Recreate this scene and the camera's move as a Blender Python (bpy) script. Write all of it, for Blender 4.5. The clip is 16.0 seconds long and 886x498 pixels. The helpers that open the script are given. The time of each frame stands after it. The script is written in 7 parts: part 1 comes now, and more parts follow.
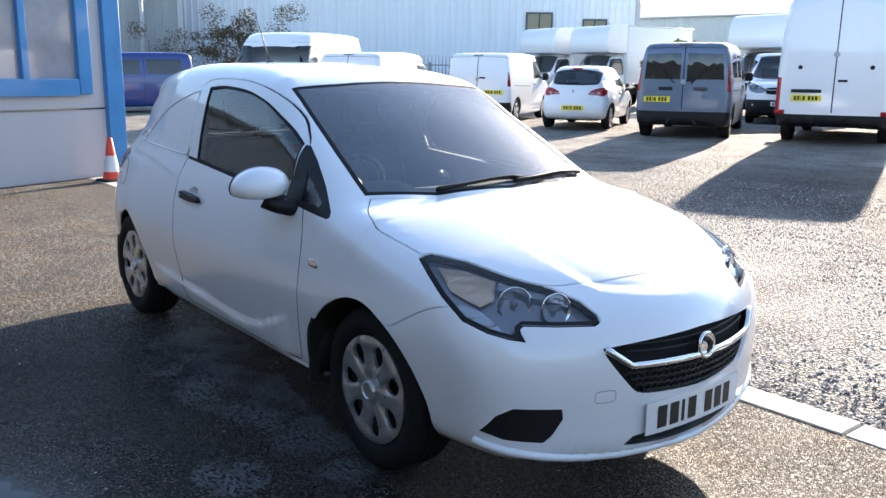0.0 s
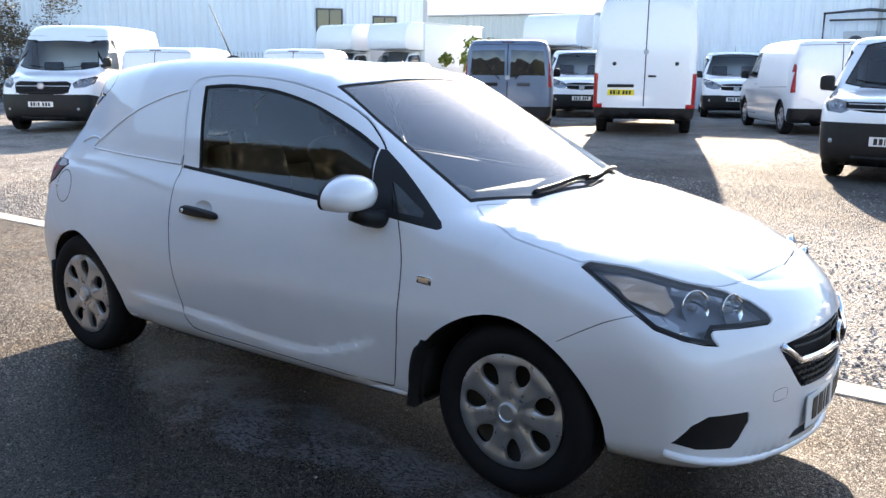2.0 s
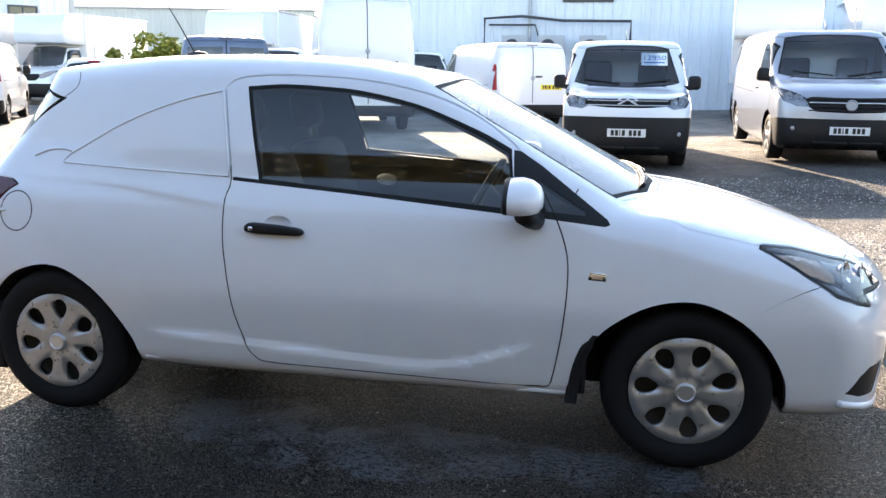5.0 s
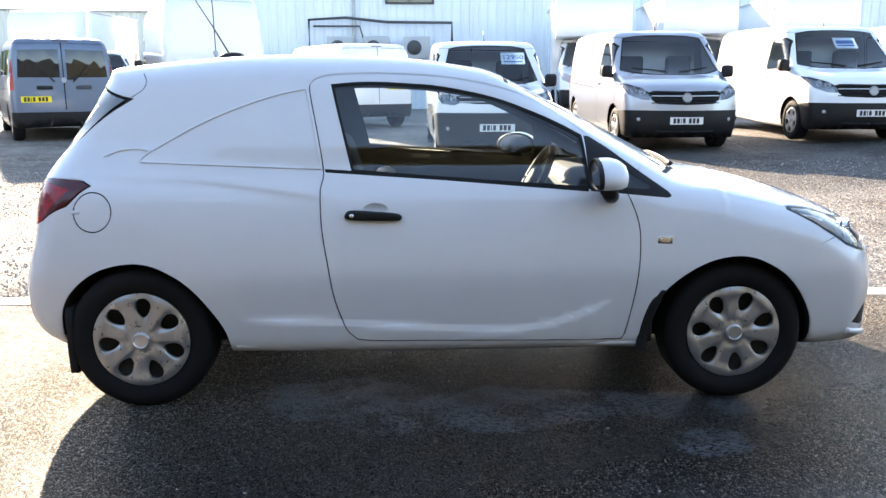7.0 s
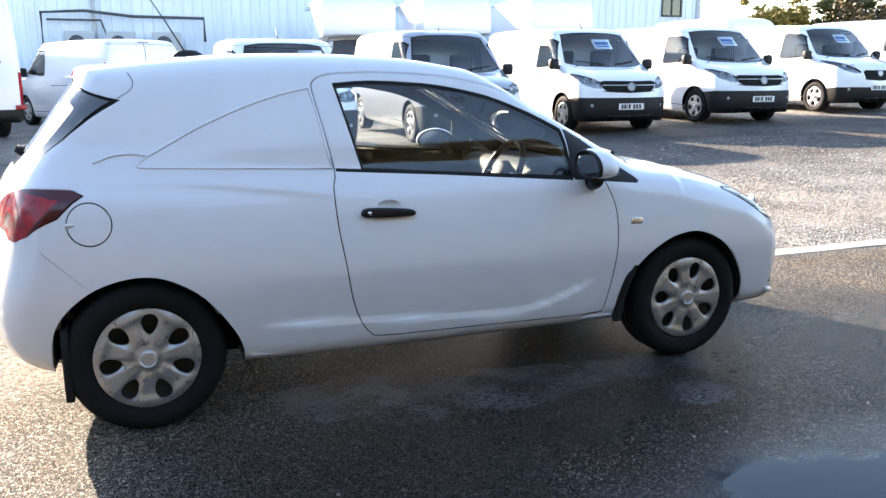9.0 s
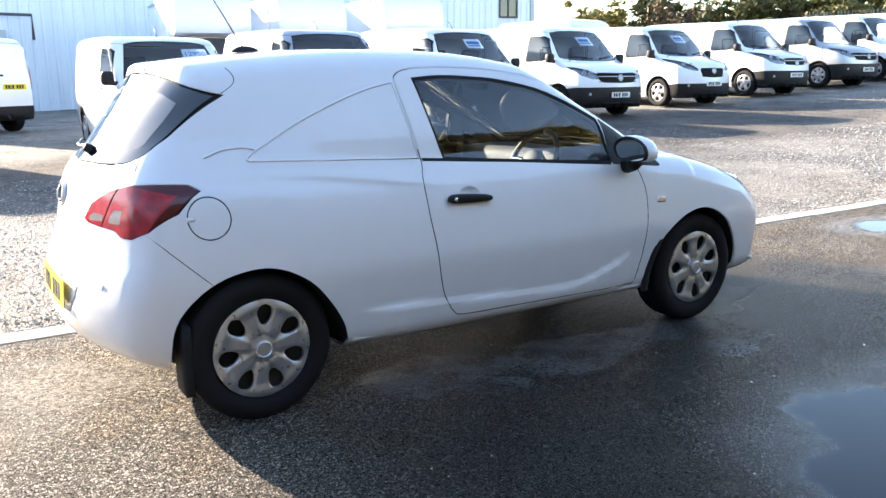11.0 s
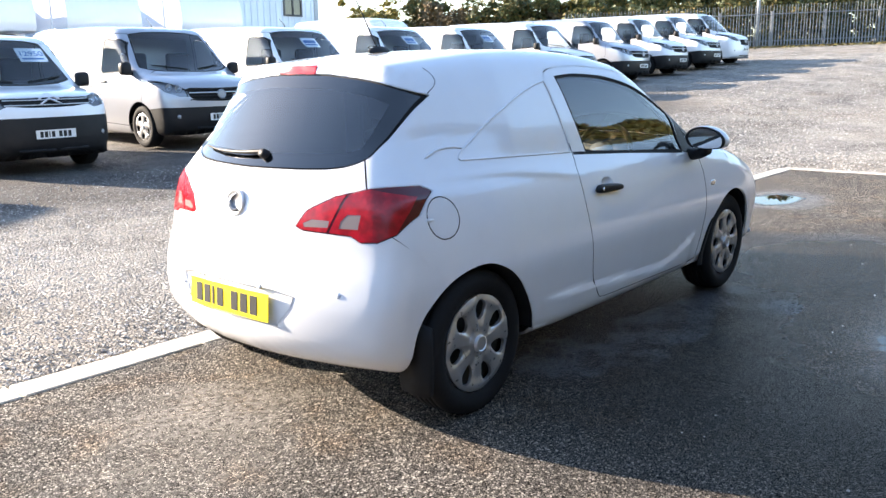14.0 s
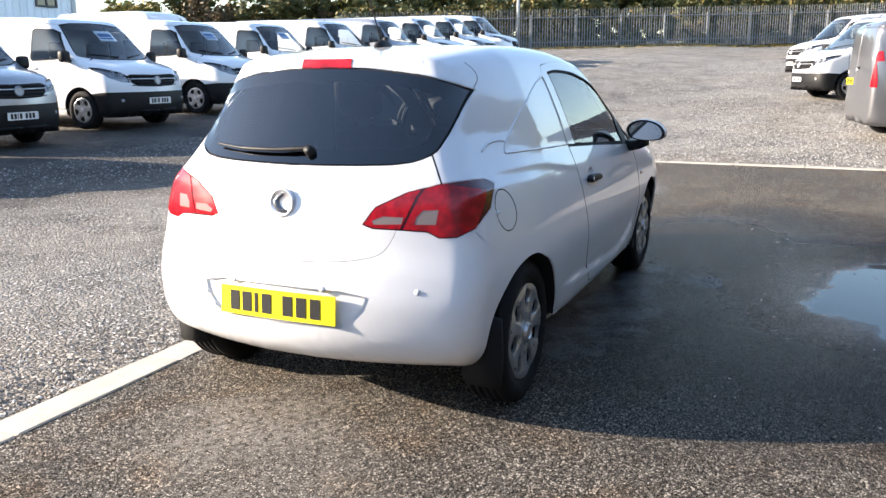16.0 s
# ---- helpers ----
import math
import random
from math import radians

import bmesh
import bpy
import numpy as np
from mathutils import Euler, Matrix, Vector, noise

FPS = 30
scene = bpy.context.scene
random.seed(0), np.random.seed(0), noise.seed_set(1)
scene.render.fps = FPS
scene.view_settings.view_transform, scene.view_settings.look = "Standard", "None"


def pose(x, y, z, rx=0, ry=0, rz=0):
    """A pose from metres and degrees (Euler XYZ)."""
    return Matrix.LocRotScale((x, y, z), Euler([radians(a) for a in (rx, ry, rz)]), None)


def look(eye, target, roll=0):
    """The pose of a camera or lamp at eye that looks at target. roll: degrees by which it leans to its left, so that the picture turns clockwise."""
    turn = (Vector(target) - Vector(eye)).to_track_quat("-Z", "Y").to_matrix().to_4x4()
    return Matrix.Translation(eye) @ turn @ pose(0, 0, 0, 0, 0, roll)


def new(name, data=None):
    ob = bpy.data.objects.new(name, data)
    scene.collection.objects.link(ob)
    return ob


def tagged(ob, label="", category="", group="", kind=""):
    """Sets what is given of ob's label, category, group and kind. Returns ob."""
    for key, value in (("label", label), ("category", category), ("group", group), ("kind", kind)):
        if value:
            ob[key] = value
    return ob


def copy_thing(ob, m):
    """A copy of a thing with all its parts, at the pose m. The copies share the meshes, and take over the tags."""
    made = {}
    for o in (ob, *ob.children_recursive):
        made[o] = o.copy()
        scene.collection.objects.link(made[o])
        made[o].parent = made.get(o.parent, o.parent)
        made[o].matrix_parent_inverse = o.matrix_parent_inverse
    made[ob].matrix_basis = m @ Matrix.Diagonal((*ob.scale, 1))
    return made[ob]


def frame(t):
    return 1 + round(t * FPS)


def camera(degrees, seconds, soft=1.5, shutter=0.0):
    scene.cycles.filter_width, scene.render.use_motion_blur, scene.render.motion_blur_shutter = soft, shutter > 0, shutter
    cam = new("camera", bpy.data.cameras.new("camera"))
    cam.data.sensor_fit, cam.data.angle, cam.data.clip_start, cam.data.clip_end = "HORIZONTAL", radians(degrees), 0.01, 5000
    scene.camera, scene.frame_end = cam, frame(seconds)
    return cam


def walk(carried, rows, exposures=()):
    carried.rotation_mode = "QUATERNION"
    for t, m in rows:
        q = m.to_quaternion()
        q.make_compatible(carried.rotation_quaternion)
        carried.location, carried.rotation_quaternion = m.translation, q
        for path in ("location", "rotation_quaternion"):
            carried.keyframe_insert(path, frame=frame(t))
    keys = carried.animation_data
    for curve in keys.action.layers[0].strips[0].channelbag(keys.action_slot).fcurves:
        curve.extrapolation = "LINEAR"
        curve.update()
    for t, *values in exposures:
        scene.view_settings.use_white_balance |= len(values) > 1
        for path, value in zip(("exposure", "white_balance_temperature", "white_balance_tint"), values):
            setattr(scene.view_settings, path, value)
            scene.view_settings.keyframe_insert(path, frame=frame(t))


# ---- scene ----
cam = camera(56.4, 16.0)
PATH = [
    (0, (3.619, -2.362, 1.415), (2.094, -1.134, 1.005), 0.7),
    (0.5, (3.36, -2.527, 1.411), (1.888, -1.237, 0.997), 0.5),
    (1, (3.11, -2.735, 1.399), (1.752, -1.326, 0.987), 0.7),
    (1.5, (2.87, -2.891, 1.395), (1.625, -1.381, 0.985), 0.7),
    (2, (2.586, -3.028, 1.401), (1.445, -1.438, 0.989), 0.5),
    (2.5, (2.338, -3.167, 1.393), (1.31, -1.501, 0.982), 0.6),
    (3, (2.045, -3.297, 1.389), (1.149, -1.556, 0.981), 0.5),
    (3.2, (1.931, -3.327, 1.381), (1.065, -1.572, 0.97), 0.5),
    (5.3, (0.771, -3.779, 1.392), (0.464, -1.846, 0.983), 0.6),
    (5.5, (0.654, -3.841, 1.39), (0.39, -1.901, 0.98), 0.5),
    (6, (0.344, -4.01, 1.392), (0.213, -2.055, 0.989), 0.3),
    (6.5, (0.107, -4.082, 1.359), (0.021, -2.125, 0.955), -0.2),
    (7, (-0.131, -4.143, 1.365), (-0.051, -2.185, 0.962), -0.1),
    (7.5, (-0.395, -4.212, 1.376), (-0.044, -2.285, 0.972), 0.6),
    (8, (-0.667, -4.185, 1.353), (-0.166, -2.291, 0.949), 0.3),
    (8.5, (-0.928, -4.116, 1.363), (-0.36, -2.242, 0.957), -0.2),
    (9, (-1.256, -4.062, 1.373), (-0.568, -2.229, 0.963), -0.2),
    (9.2, (-1.386, -4.046, 1.373), (-0.665, -2.225, 0.966), -0.4),
    (11.3, (-2.475, -3.727, 1.355), (-1.379, -2.106, 0.94), -0.7),
    (11.5, (-2.572, -3.663, 1.364), (-1.447, -2.063, 0.948), -0.9),
    (12, (-2.856, -3.522, 1.367), (-1.593, -2.029, 0.952), -0.6),
    (12.5, (-3.112, -3.372, 1.366), (-1.778, -1.941, 0.951), -0.8),
    (13, (-3.34, -3.146, 1.372), (-1.977, -1.743, 0.952), -1.1),
    (13.5, (-3.564, -2.965, 1.376), (-2.168, -1.596, 0.955), -1.2),
    (14, (-3.763, -2.766, 1.381), (-2.282, -1.49, 0.958), -1.0),
    (14.5, (-3.892, -2.561, 1.384), (-2.329, -1.389, 0.957), -0.9),
    (15, (-4.061, -2.336, 1.382), (-2.4, -1.309, 0.954), -0.5),
    (15.5, (-4.268, -2.117, 1.387), (-2.519, -1.247, 0.961), -0.1),
    (16, (-4.393, -1.822, 1.379), (-2.612, -1.022, 0.946), -0.5),
]
EXPOSURES = [(0.0, 1.8, 7200, 14), (1.5, 1.95, 7500, 15), (3.0, 2.1, 8000, 17), (5.5, 2.35, 8300, 16), (9.0, 2.42, 7900, 15), (12.5, 2.35, 7500, 13), (14.0, 2.15, 7400, 14), (16.0, 1.65, 7400, 14)]
walk(cam, [(t, look(eye, target, roll)) for t, eye, target, roll in PATH], EXPOSURES)

# ---- light ----
SUN_AZ, SUN_EL = math.atan2(-0.38, 0.925), radians(18.5)   # bearing from +y, clockwise
to_sun = Vector((math.sin(SUN_AZ) * math.cos(SUN_EL), math.cos(SUN_AZ) * math.cos(SUN_EL), math.sin(SUN_EL)))
world = bpy.data.worlds.new("world")
scene.world = world
world.use_nodes = True
wn = world.node_tree.nodes
sky = wn.new("ShaderNodeTexSky")
sky.sky_type, sky.sun_disc = "NISHITA", False
sky.sun_elevation, sky.sun_rotation = SUN_EL, SUN_AZ
sky.air_density, sky.dust_density, sky.ozone_density = 1.0, 0.4, 2.8
wn["Background"].inputs["Strength"].default_value = 0.15
world.node_tree.links.new(sky.outputs["Color"], wn["Background"].inputs["Color"])
sun = new("sun", bpy.data.lights.new("sun", "SUN"))
sun.data.energy, sun.data.angle, sun.data.color = 5.0, radians(0.6), (1.0, 0.93, 0.83)
sun.matrix_world = look(to_sun * 100, (0, 0, 0))

# ---- mesh tools ----
from mathutils.bvhtree import BVHTree


def ramp(x, pairs):
    xs, ys = zip(*pairs)
    return np.interp(x, xs, ys)


def smooth(x, pairs):
    """Smooth curve through (x, y) pairs (monotone cubic)."""
    xs, ys = (np.array(v, float) for v in zip(*pairs))
    d = np.diff(ys) / np.diff(xs)
    m = np.zeros(len(xs))
    ok = d[1:] * d[:-1] > 0
    m[1:-1][ok] = 2 * d[1:][ok] * d[:-1][ok] / (d[1:] + d[:-1])[ok]
    m[0], m[-1] = d[0], d[-1]
    x = np.clip(np.asarray(x, float), xs[0], xs[-1])
    i = np.clip(np.searchsorted(xs, x) - 1, 0, len(xs) - 2)
    h = xs[i + 1] - xs[i]
    t = (x - xs[i]) / h
    return ((2 * t**3 - 3 * t**2 + 1) * ys[i] + (t**3 - 2 * t**2 + t) * h * m[i]
            + (3 * t**2 - 2 * t**3) * ys[i + 1] + (t**3 - t**2) * h * m[i + 1])


def spline(points, closed=True, steps=6):
    """Catmull-Rom curve through 2D points; a point given twice stays a sharp corner."""
    p = [Vector(q) for q in points]
    n, out = len(p), []
    for i in range(n if closed else n - 1):
        a, b = p[i], p[(i + 1) % n]
        if (a - b).length < 1e-6:
            continue
        before = p[i - 1] if (closed or i) else a
        after = p[(i + 2) % n] if (closed or i + 2 < n) else b
        for k in range(steps):
            t = k / steps
            out.append(tuple(0.5 * (2 * a + (b - before) * t + (2 * before - 5 * a + 4 * b - after) * t * t
                                    + (3 * a - before - 3 * b + after) * t**3)))
    if not closed:
        out.append(tuple(p[-1]))
    return out


def circle(cx, cy, r, n=40, ry=None):
    ry = r if ry is None else ry
    return [(cx + r * math.cos(2 * math.pi * k / n), cy + ry * math.sin(2 * math.pi * k / n)) for k in range(n)]


def grown(poly, d):
    """A closed outline moved outwards by d."""
    n = len(poly)
    area = sum(poly[i][0] * poly[(i + 1) % n][1] - poly[(i + 1) % n][0] * poly[i][1] for i in range(n))
    s, out = (1 if area > 0 else -1), []
    for i in range(n):
        a, b, c = Vector(poly[i - 1]), Vector(poly[i]), Vector(poly[(i + 1) % n])
        e, f = (b - a), (c - b)
        e, f = (e.normalized() if e.length else f.normalized()), (f.normalized() if f.length else e.normalized())
        m = Vector((e.y + f.y, -e.x - f.x))
        m = m.normalized() if m.length > 1e-6 else Vector((e.y, -e.x))
        out.append(tuple(b + m * (s * d / max(0.4, m.dot(Vector((e.y, -e.x)))))))
    return out


def stroke(line, w):
    """A thin closed outline along an open line."""
    left, right = [], []
    for i, p in enumerate(line):
        a, b = Vector(line[max(i - 1, 0)]), Vector(line[min(i + 1, len(line) - 1)])
        e = (b - a).normalized()
        m = Vector((-e.y, e.x)) * w / 2
        left.append(tuple(Vector(p) + m))
        right.append(tuple(Vector(p) - m))
    return left + right[::-1]


def inside(poly, x, y):
    hit, n = False, len(poly)
    for i in range(n):
        (ax, ay), (bx, by) = poly[i - 1], poly[i]
        if (ay > y) != (by > y) and x < (bx - ax) * (y - ay) / (by - ay) + ax:
            hit = not hit
    return hit


def profile_distance(px, pz, outline):
    """Signed distance to a closed outline in the x-z plane, negative inside."""
    a = np.array(outline)
    b = np.roll(a, -1, 0)
    best, inn = np.full(px.shape, 1e9), np.zeros(px.shape, bool)
    for (ax, az), (bx, bz) in zip(a, b):
        ex, ez = bx - ax, bz - az
        t = np.clip(((px - ax) * ex + (pz - az) * ez) / (ex * ex + ez * ez + 1e-12), 0, 1)
        best = np.minimum(best, (px - ax - t * ex) ** 2 + (pz - az - t * ez) ** 2)
        if az != bz:
            inn ^= ((az > pz) != (bz > pz)) & (px < ex * (pz - az) / (bz - az) + ax)
    return np.where(inn, -1, 1) * np.sqrt(best)


def smax(a, b, r):
    h = np.clip(0.5 + 0.5 * (a - b) / r, 0, 1)
    return b + (a - b) * h + r * h * (1 - h)


def shell_points(field, x0, x1, zc, rows, cap, around, reach=3.0):
    """Half of a closed body (y <= 0): rays from a spine out to where the field is nought. Returns a grid of points."""
    spine = np.linspace(x0, x1, rows)
    base = [(x0, -math.pi / 2 * (1 - k / cap) ) for k in range(cap)]
    base += [(x, 0.0) for x in spine]
    base += [(x1, math.pi / 2 * (k + 1) / cap) for k in range(cap)]
    th = np.linspace(0, math.pi, around)          # 0: down, pi: up
    sx = np.array([b[0] for b in base])[:, None] + 0 * th
    lat = np.array([b[1] for b in base])[:, None] + 0 * th
    d = np.stack([np.sin(lat), -np.cos(lat) * np.sin(th), -np.cos(lat) * np.cos(th)], -1)
    o = np.stack([sx, 0 * sx, zc + 0 * sx], -1)
    lo, hi = np.zeros(sx.shape), np.full(sx.shape, reach)
    for _ in range(26):
        mid = (lo + hi) / 2
        p = o + d * mid[..., None]
        out = field(p[..., 0], p[..., 1], p[..., 2]) > 0
        hi, lo = np.where(out, mid, hi), np.where(out, lo, mid)
    return o + d * lo[..., None]


class Shell:
    """A half body whose surface is cut along outlines; every face carries the name of its region."""
    def __init__(self, grid=None, bm=None, field=None):
        self.names, self.field, self.true = ["body"], field, None
        self.bm = bm or bmesh.new()
        self.tag = self.bm.faces.layers.int.new("region")
        if bm is not None:
            self.bm.normal_update()
            return
        rows, cols = grid.shape[:2]
        verts = [[self.bm.verts.new(grid[i, j]) for j in range(cols)] for i in range(rows)]
        for i in range(rows - 1):
            for j in range(cols - 1):
                q = [verts[i][j], verts[i + 1][j], verts[i + 1][j + 1], verts[i][j + 1]]
                if len({tuple(round(c, 5) for c in v.co) for v in q}) >= 3:
                    self.bm.faces.new(q)
        bmesh.ops.remove_doubles(self.bm, verts=self.bm.verts, dist=1e-5)
        bmesh.ops.dissolve_degenerate(self.bm, edges=self.bm.edges, dist=1e-6)
        for v in self.bm.verts:
            if abs(v.co.y) < 2e-3:
                v.co.y = 0.0
        self.bm.normal_update()
        mid = sum(1 for f in self.bm.faces if f.normal.y > 0.3)
        if mid > len(self.bm.faces) / 3:
            bmesh.ops.reverse_faces(self.bm, faces=self.bm.faces)
            self.bm.normal_update()

    def cut(self, poly, axis, name, where=lambda c, n: True, only=None):
        """Cut along a closed outline seen along an axis (or a view's two directions), and name the faces inside."""
        U, V = {"x": (Vector((0, 1, 0)), Vector((0, 0, 1))), "y": (Vector((1, 0, 0)), Vector((0, 0, 1))), "z": (Vector((1, 0, 0)), Vector((0, 1, 0)))}.get(axis, axis) if isinstance(axis, str) else axis
        if name not in self.names:
            self.names.append(name)
        ids = None if only is None else {self.names.index(o) for o in only if o in self.names}
        xs, ys = [p[0] for p in poly], [p[1] for p in poly]
        lo, hi = (min(xs) - 0.02, min(ys) - 0.02), (max(xs) + 0.02, max(ys) + 0.02)

        def box(f):
            us, vs = [w.co.dot(U) for w in f.verts], [w.co.dot(V) for w in f.verts]
            return min(us), max(us), min(vs), max(vs)
        cand = {}
        for f in self.bm.faces:
            if not where(f.calc_center_median(), f.normal):
                continue
            b = box(f)
            if b[1] > lo[0] and b[0] < hi[0] and b[3] > lo[1] and b[2] < hi[1]:
                cand[f] = b
        n = len(poly)
        for i in range(n):
            a, b = poly[i - 1], poly[i]
            if abs(a[0] - b[0]) + abs(a[1] - b[1]) < 1e-6:
                continue
            s0, s1, t0, t1 = min(a[0], b[0]) - 1e-4, max(a[0], b[0]) + 1e-4, min(a[1], b[1]) - 1e-4, max(a[1], b[1]) + 1e-4
            near = [f for f, q in cand.items() if q[1] > s0 and q[0] < s1 and q[3] > t0 and q[2] < t1]
            if not near:
                continue
            no = U * (b[1] - a[1]) - V * (b[0] - a[0])
            no.normalize()
            at = U * a[0] + V * a[1]
            far = {w: (w.co - at).dot(no) for f in near for w in f.verts}
            for e in {e for f in near for e in f.edges}:
                p, q = e.verts
                if far[p] * far[q] < 0 and min(abs(far[p]), abs(far[q])) > 2e-5:
                    _, w = bmesh.utils.edge_split(e, p, far[p] / (far[p] - far[q]))
                    far[w] = 0.0
            for f in near:
                cand.pop(f)
                on = [w for w in f.verts if abs(far[w]) <= 2e-5]
                both = [f]
                if len(on) == 2 and not any(e.other_vert(on[0]) is on[1] for e in on[0].link_edges):
                    old = f[self.tag]
                    g, _ = bmesh.utils.face_split(f, on[0], on[1])
                    g[self.tag] = old
                    both.append(g)
                for g in both:
                    cand[g] = box(g)
        k = self.names.index(name)
        for f in cand:
            c = f.calc_center_median()
            if (ids is None or f[self.tag] in ids) and inside(poly, c.dot(U), c.dot(V)):
                f[self.tag] = k
        self.bm.normal_update()

    def slopes(self):
        """The smooth body's normal at every vertex, so that cut panels keep even reflections."""
        vs = list(self.bm.verts)
        p = np.array([v.co for v in vs])
        h = 0.006
        g = np.stack([self.field(*(p + h * e).T) - self.field(*(p - h * e).T) for e in np.eye(3)], -1)
        g[np.abs(p[:, 1]) < 1e-4, 1] = 0.0
        size = np.maximum(np.linalg.norm(g, axis=1, keepdims=True), 1e-9)
        g /= size
        step = np.clip(self.field(*p.T) * 2 * h / size[:, 0], -0.003, 0.003)
        for v, q in zip(vs, p - g * step[:, None]):
            v.co = q
        return {v: tuple(n) for v, n in zip(vs, g)}

    def view(self, points, way):
        """The two directions across a way of looking, and the points laid into them."""
        d = Vector(way).normalized()
        U = Vector((d.y, -d.x, 0)).normalized()
        V = U.cross(d)
        return (U, V), [(Vector(p).dot(U), Vector(p).dot(V)) for p in points]

    def gap(self, poly, axis, name, where=lambda c, n: True, w=0.006, only=None):
        """A closed panel joint: the region inside the outline, with a thin dark line round it."""
        self.cut(grown(poly, w / 2), axis, "gap", where, only)
        self.cut(grown(poly, -w / 2), axis, name, where, ["gap"])

    def pick(self, *names, mirror=None):
        """A new bmesh of the named regions; mirror: None both halves welded, or 'right', 'left' alone."""
        ids = {self.names.index(n) for n in names if n in self.names}
        out = bmesh.new()
        if self.field and self.true is None:
            self.true = self.slopes()
        layer = out.verts.layers.float_vector.new("true_normal") if self.field else None
        sides = {"right": (1,), "left": (-1,), None: (1, -1)}[mirror]
        for s in sides:
            made = {}
            for f in self.bm.faces:
                if f[self.tag] in ids:
                    vs = []
                    for v in f.verts:
                        if v not in made:
                            made[v] = out.verts.new((v.co.x, v.co.y * s, v.co.z))
                            if layer:
                                n = self.true[v]
                                made[v][layer] = (n[0], n[1] * s, n[2])
                        vs.append(made[v])
                    try:
                        out.faces.new(vs if s > 0 else vs[::-1])
                    except ValueError:
                        pass
        if len(sides) == 2:
            bmesh.ops.remove_doubles(out, verts=[v for v in out.verts if abs(v.co.y) < 1e-4], dist=1e-4)
        out.normal_update()
        return out


def lip(bm, depth):
    """Turn the open edges of a panel inwards by depth, so that it has thickness."""
    bm.normal_update()
    edges = [e for e in bm.edges if e.is_boundary and not all(abs(v.co.y) < 1e-4 for v in e.verts)]
    layer = bm.verts.layers.float_vector.get("true_normal")
    normal = {v: (v[layer].copy() if layer else v.normal.copy()) for e in edges for v in e.verts}
    res = bmesh.ops.extrude_edge_only(bm, edges=edges)
    moved = [g for g in res["geom"] if isinstance(g, bmesh.types.BMVert)]
    at = {tuple(round(c, 6) for c in v.co): n for v, n in normal.items()}
    for v in moved:
        n = at.get(tuple(round(c, 6) for c in v.co))
        if n is not None:
            v.co -= n * depth
    bm.normal_update()
    return bm


def sink(bm, depth):
    bm.normal_update()
    layer = bm.verts.layers.float_vector.get("true_normal")
    for v, n in [(v, v[layer].copy() if layer else v.normal.copy()) for v in bm.verts]:
        v.co -= n * depth
    return bm


def even(bm, rounds=14):
    """Evens out the normals of a pane, so that its mirror image is calm."""
    layer = bm.verts.layers.float_vector["true_normal"]
    near = [(v, [e.other_vert(v) for e in v.link_edges]) for v in bm.verts]
    for _ in range(rounds):
        mean = [sum((w[layer] for w in ws), v[layer].copy()).normalized() for v, ws in near]
        for (v, _ws), n in zip(near, mean):
            v[layer] = n
    return bm


def mesh_of(bm, name, material, flat=False):
    me = bpy.data.meshes.new(name)
    if not flat:
        for f in bm.faces:
            f.smooth = True
    layer = bm.verts.layers.float_vector.get("true_normal")
    normals = [tuple(v[layer]) for v in bm.verts] if layer and not flat else None
    bm.to_mesh(me)
    bm.free()
    if normals:
        me.attributes.remove(me.attributes["true_normal"])
        me.normals_split_custom_set_from_vertices(normals)
    me.materials.append(material)
    return me


def part(name, bm, material, parent, label="", flat=False, sharp=None):
    """One bmesh as one mesh object under a thing or a part."""
    me = mesh_of(bm, name, material, flat)
    if sharp:
        me.set_sharp_from_angle(angle=radians(sharp))
    ob = new(name, me)
    ob.parent = parent
    return tagged(ob, label)


def thing(name, m, label, category, group=""):
    ob = new(name)
    ob.matrix_world = m
    ob.empty_display_size = 0.2
    return tagged(ob, label, category, group)


def block(x0, x1, y0, y1, z0, z1, bevel=0.0, seg=2, bm=None):
    """A box, with its edges rounded."""
    own = bmesh.new()
    vs = [own.verts.new((x, y, z)) for x in (x0, x1) for y in (y0, y1) for z in (z0, z1)]
    for q in ((0, 1, 3, 2), (4, 6, 7, 5), (0, 4, 5, 1), (2, 3, 7, 6), (0, 2, 6, 4), (1, 5, 7, 3)):
        own.faces.new([vs[i] for i in q])
    bmesh.ops.recalc_face_normals(own, faces=own.faces)
    if bevel:
        bmesh.ops.bevel(own, geom=list(own.edges), offset=bevel, segments=seg, profile=0.5, affect="EDGES")
    if bm is None:
        return own
    return joined(bm, own)


def joined(bm, other, m=None):
    """Adds a bmesh to another."""
    if m is not None:
        other.transform(m)
    made = {v: bm.verts.new(v.co) for v in other.verts}
    for f in other.faces:
        try:
            g = bm.faces.new([made[v] for v in f.verts])
            g.smooth = f.smooth
        except ValueError:
            pass
    other.free()
    return bm


def spun(rings, n=32, m=None, closed=False):
    """A turned body: (radius, height) rings about z."""
    bm = bmesh.new()
    loops = []
    for r, h in rings:
        if r < 1e-6:
            loops.append([bm.verts.new((0, 0, h))])
        else:
            loops.append([bm.verts.new((r * math.cos(2 * math.pi * k / n), r * math.sin(2 * math.pi * k / n), h)) for k in range(n)])
    pairs = list(zip(loops, loops[1:])) + ([(loops[-1], loops[0])] if closed else [])
    for a, b in pairs:
        for k in range(n):
            q = [a[k % len(a)], a[(k + 1) % len(a)], b[(k + 1) % len(b)], b[k % len(b)]]
            q = list(dict.fromkeys(q))
            if len(q) > 2:
                bm.faces.new(q)
    bmesh.ops.recalc_face_normals(bm, faces=bm.faces)
    if m is not None:
        bm.transform(m)
    return bm


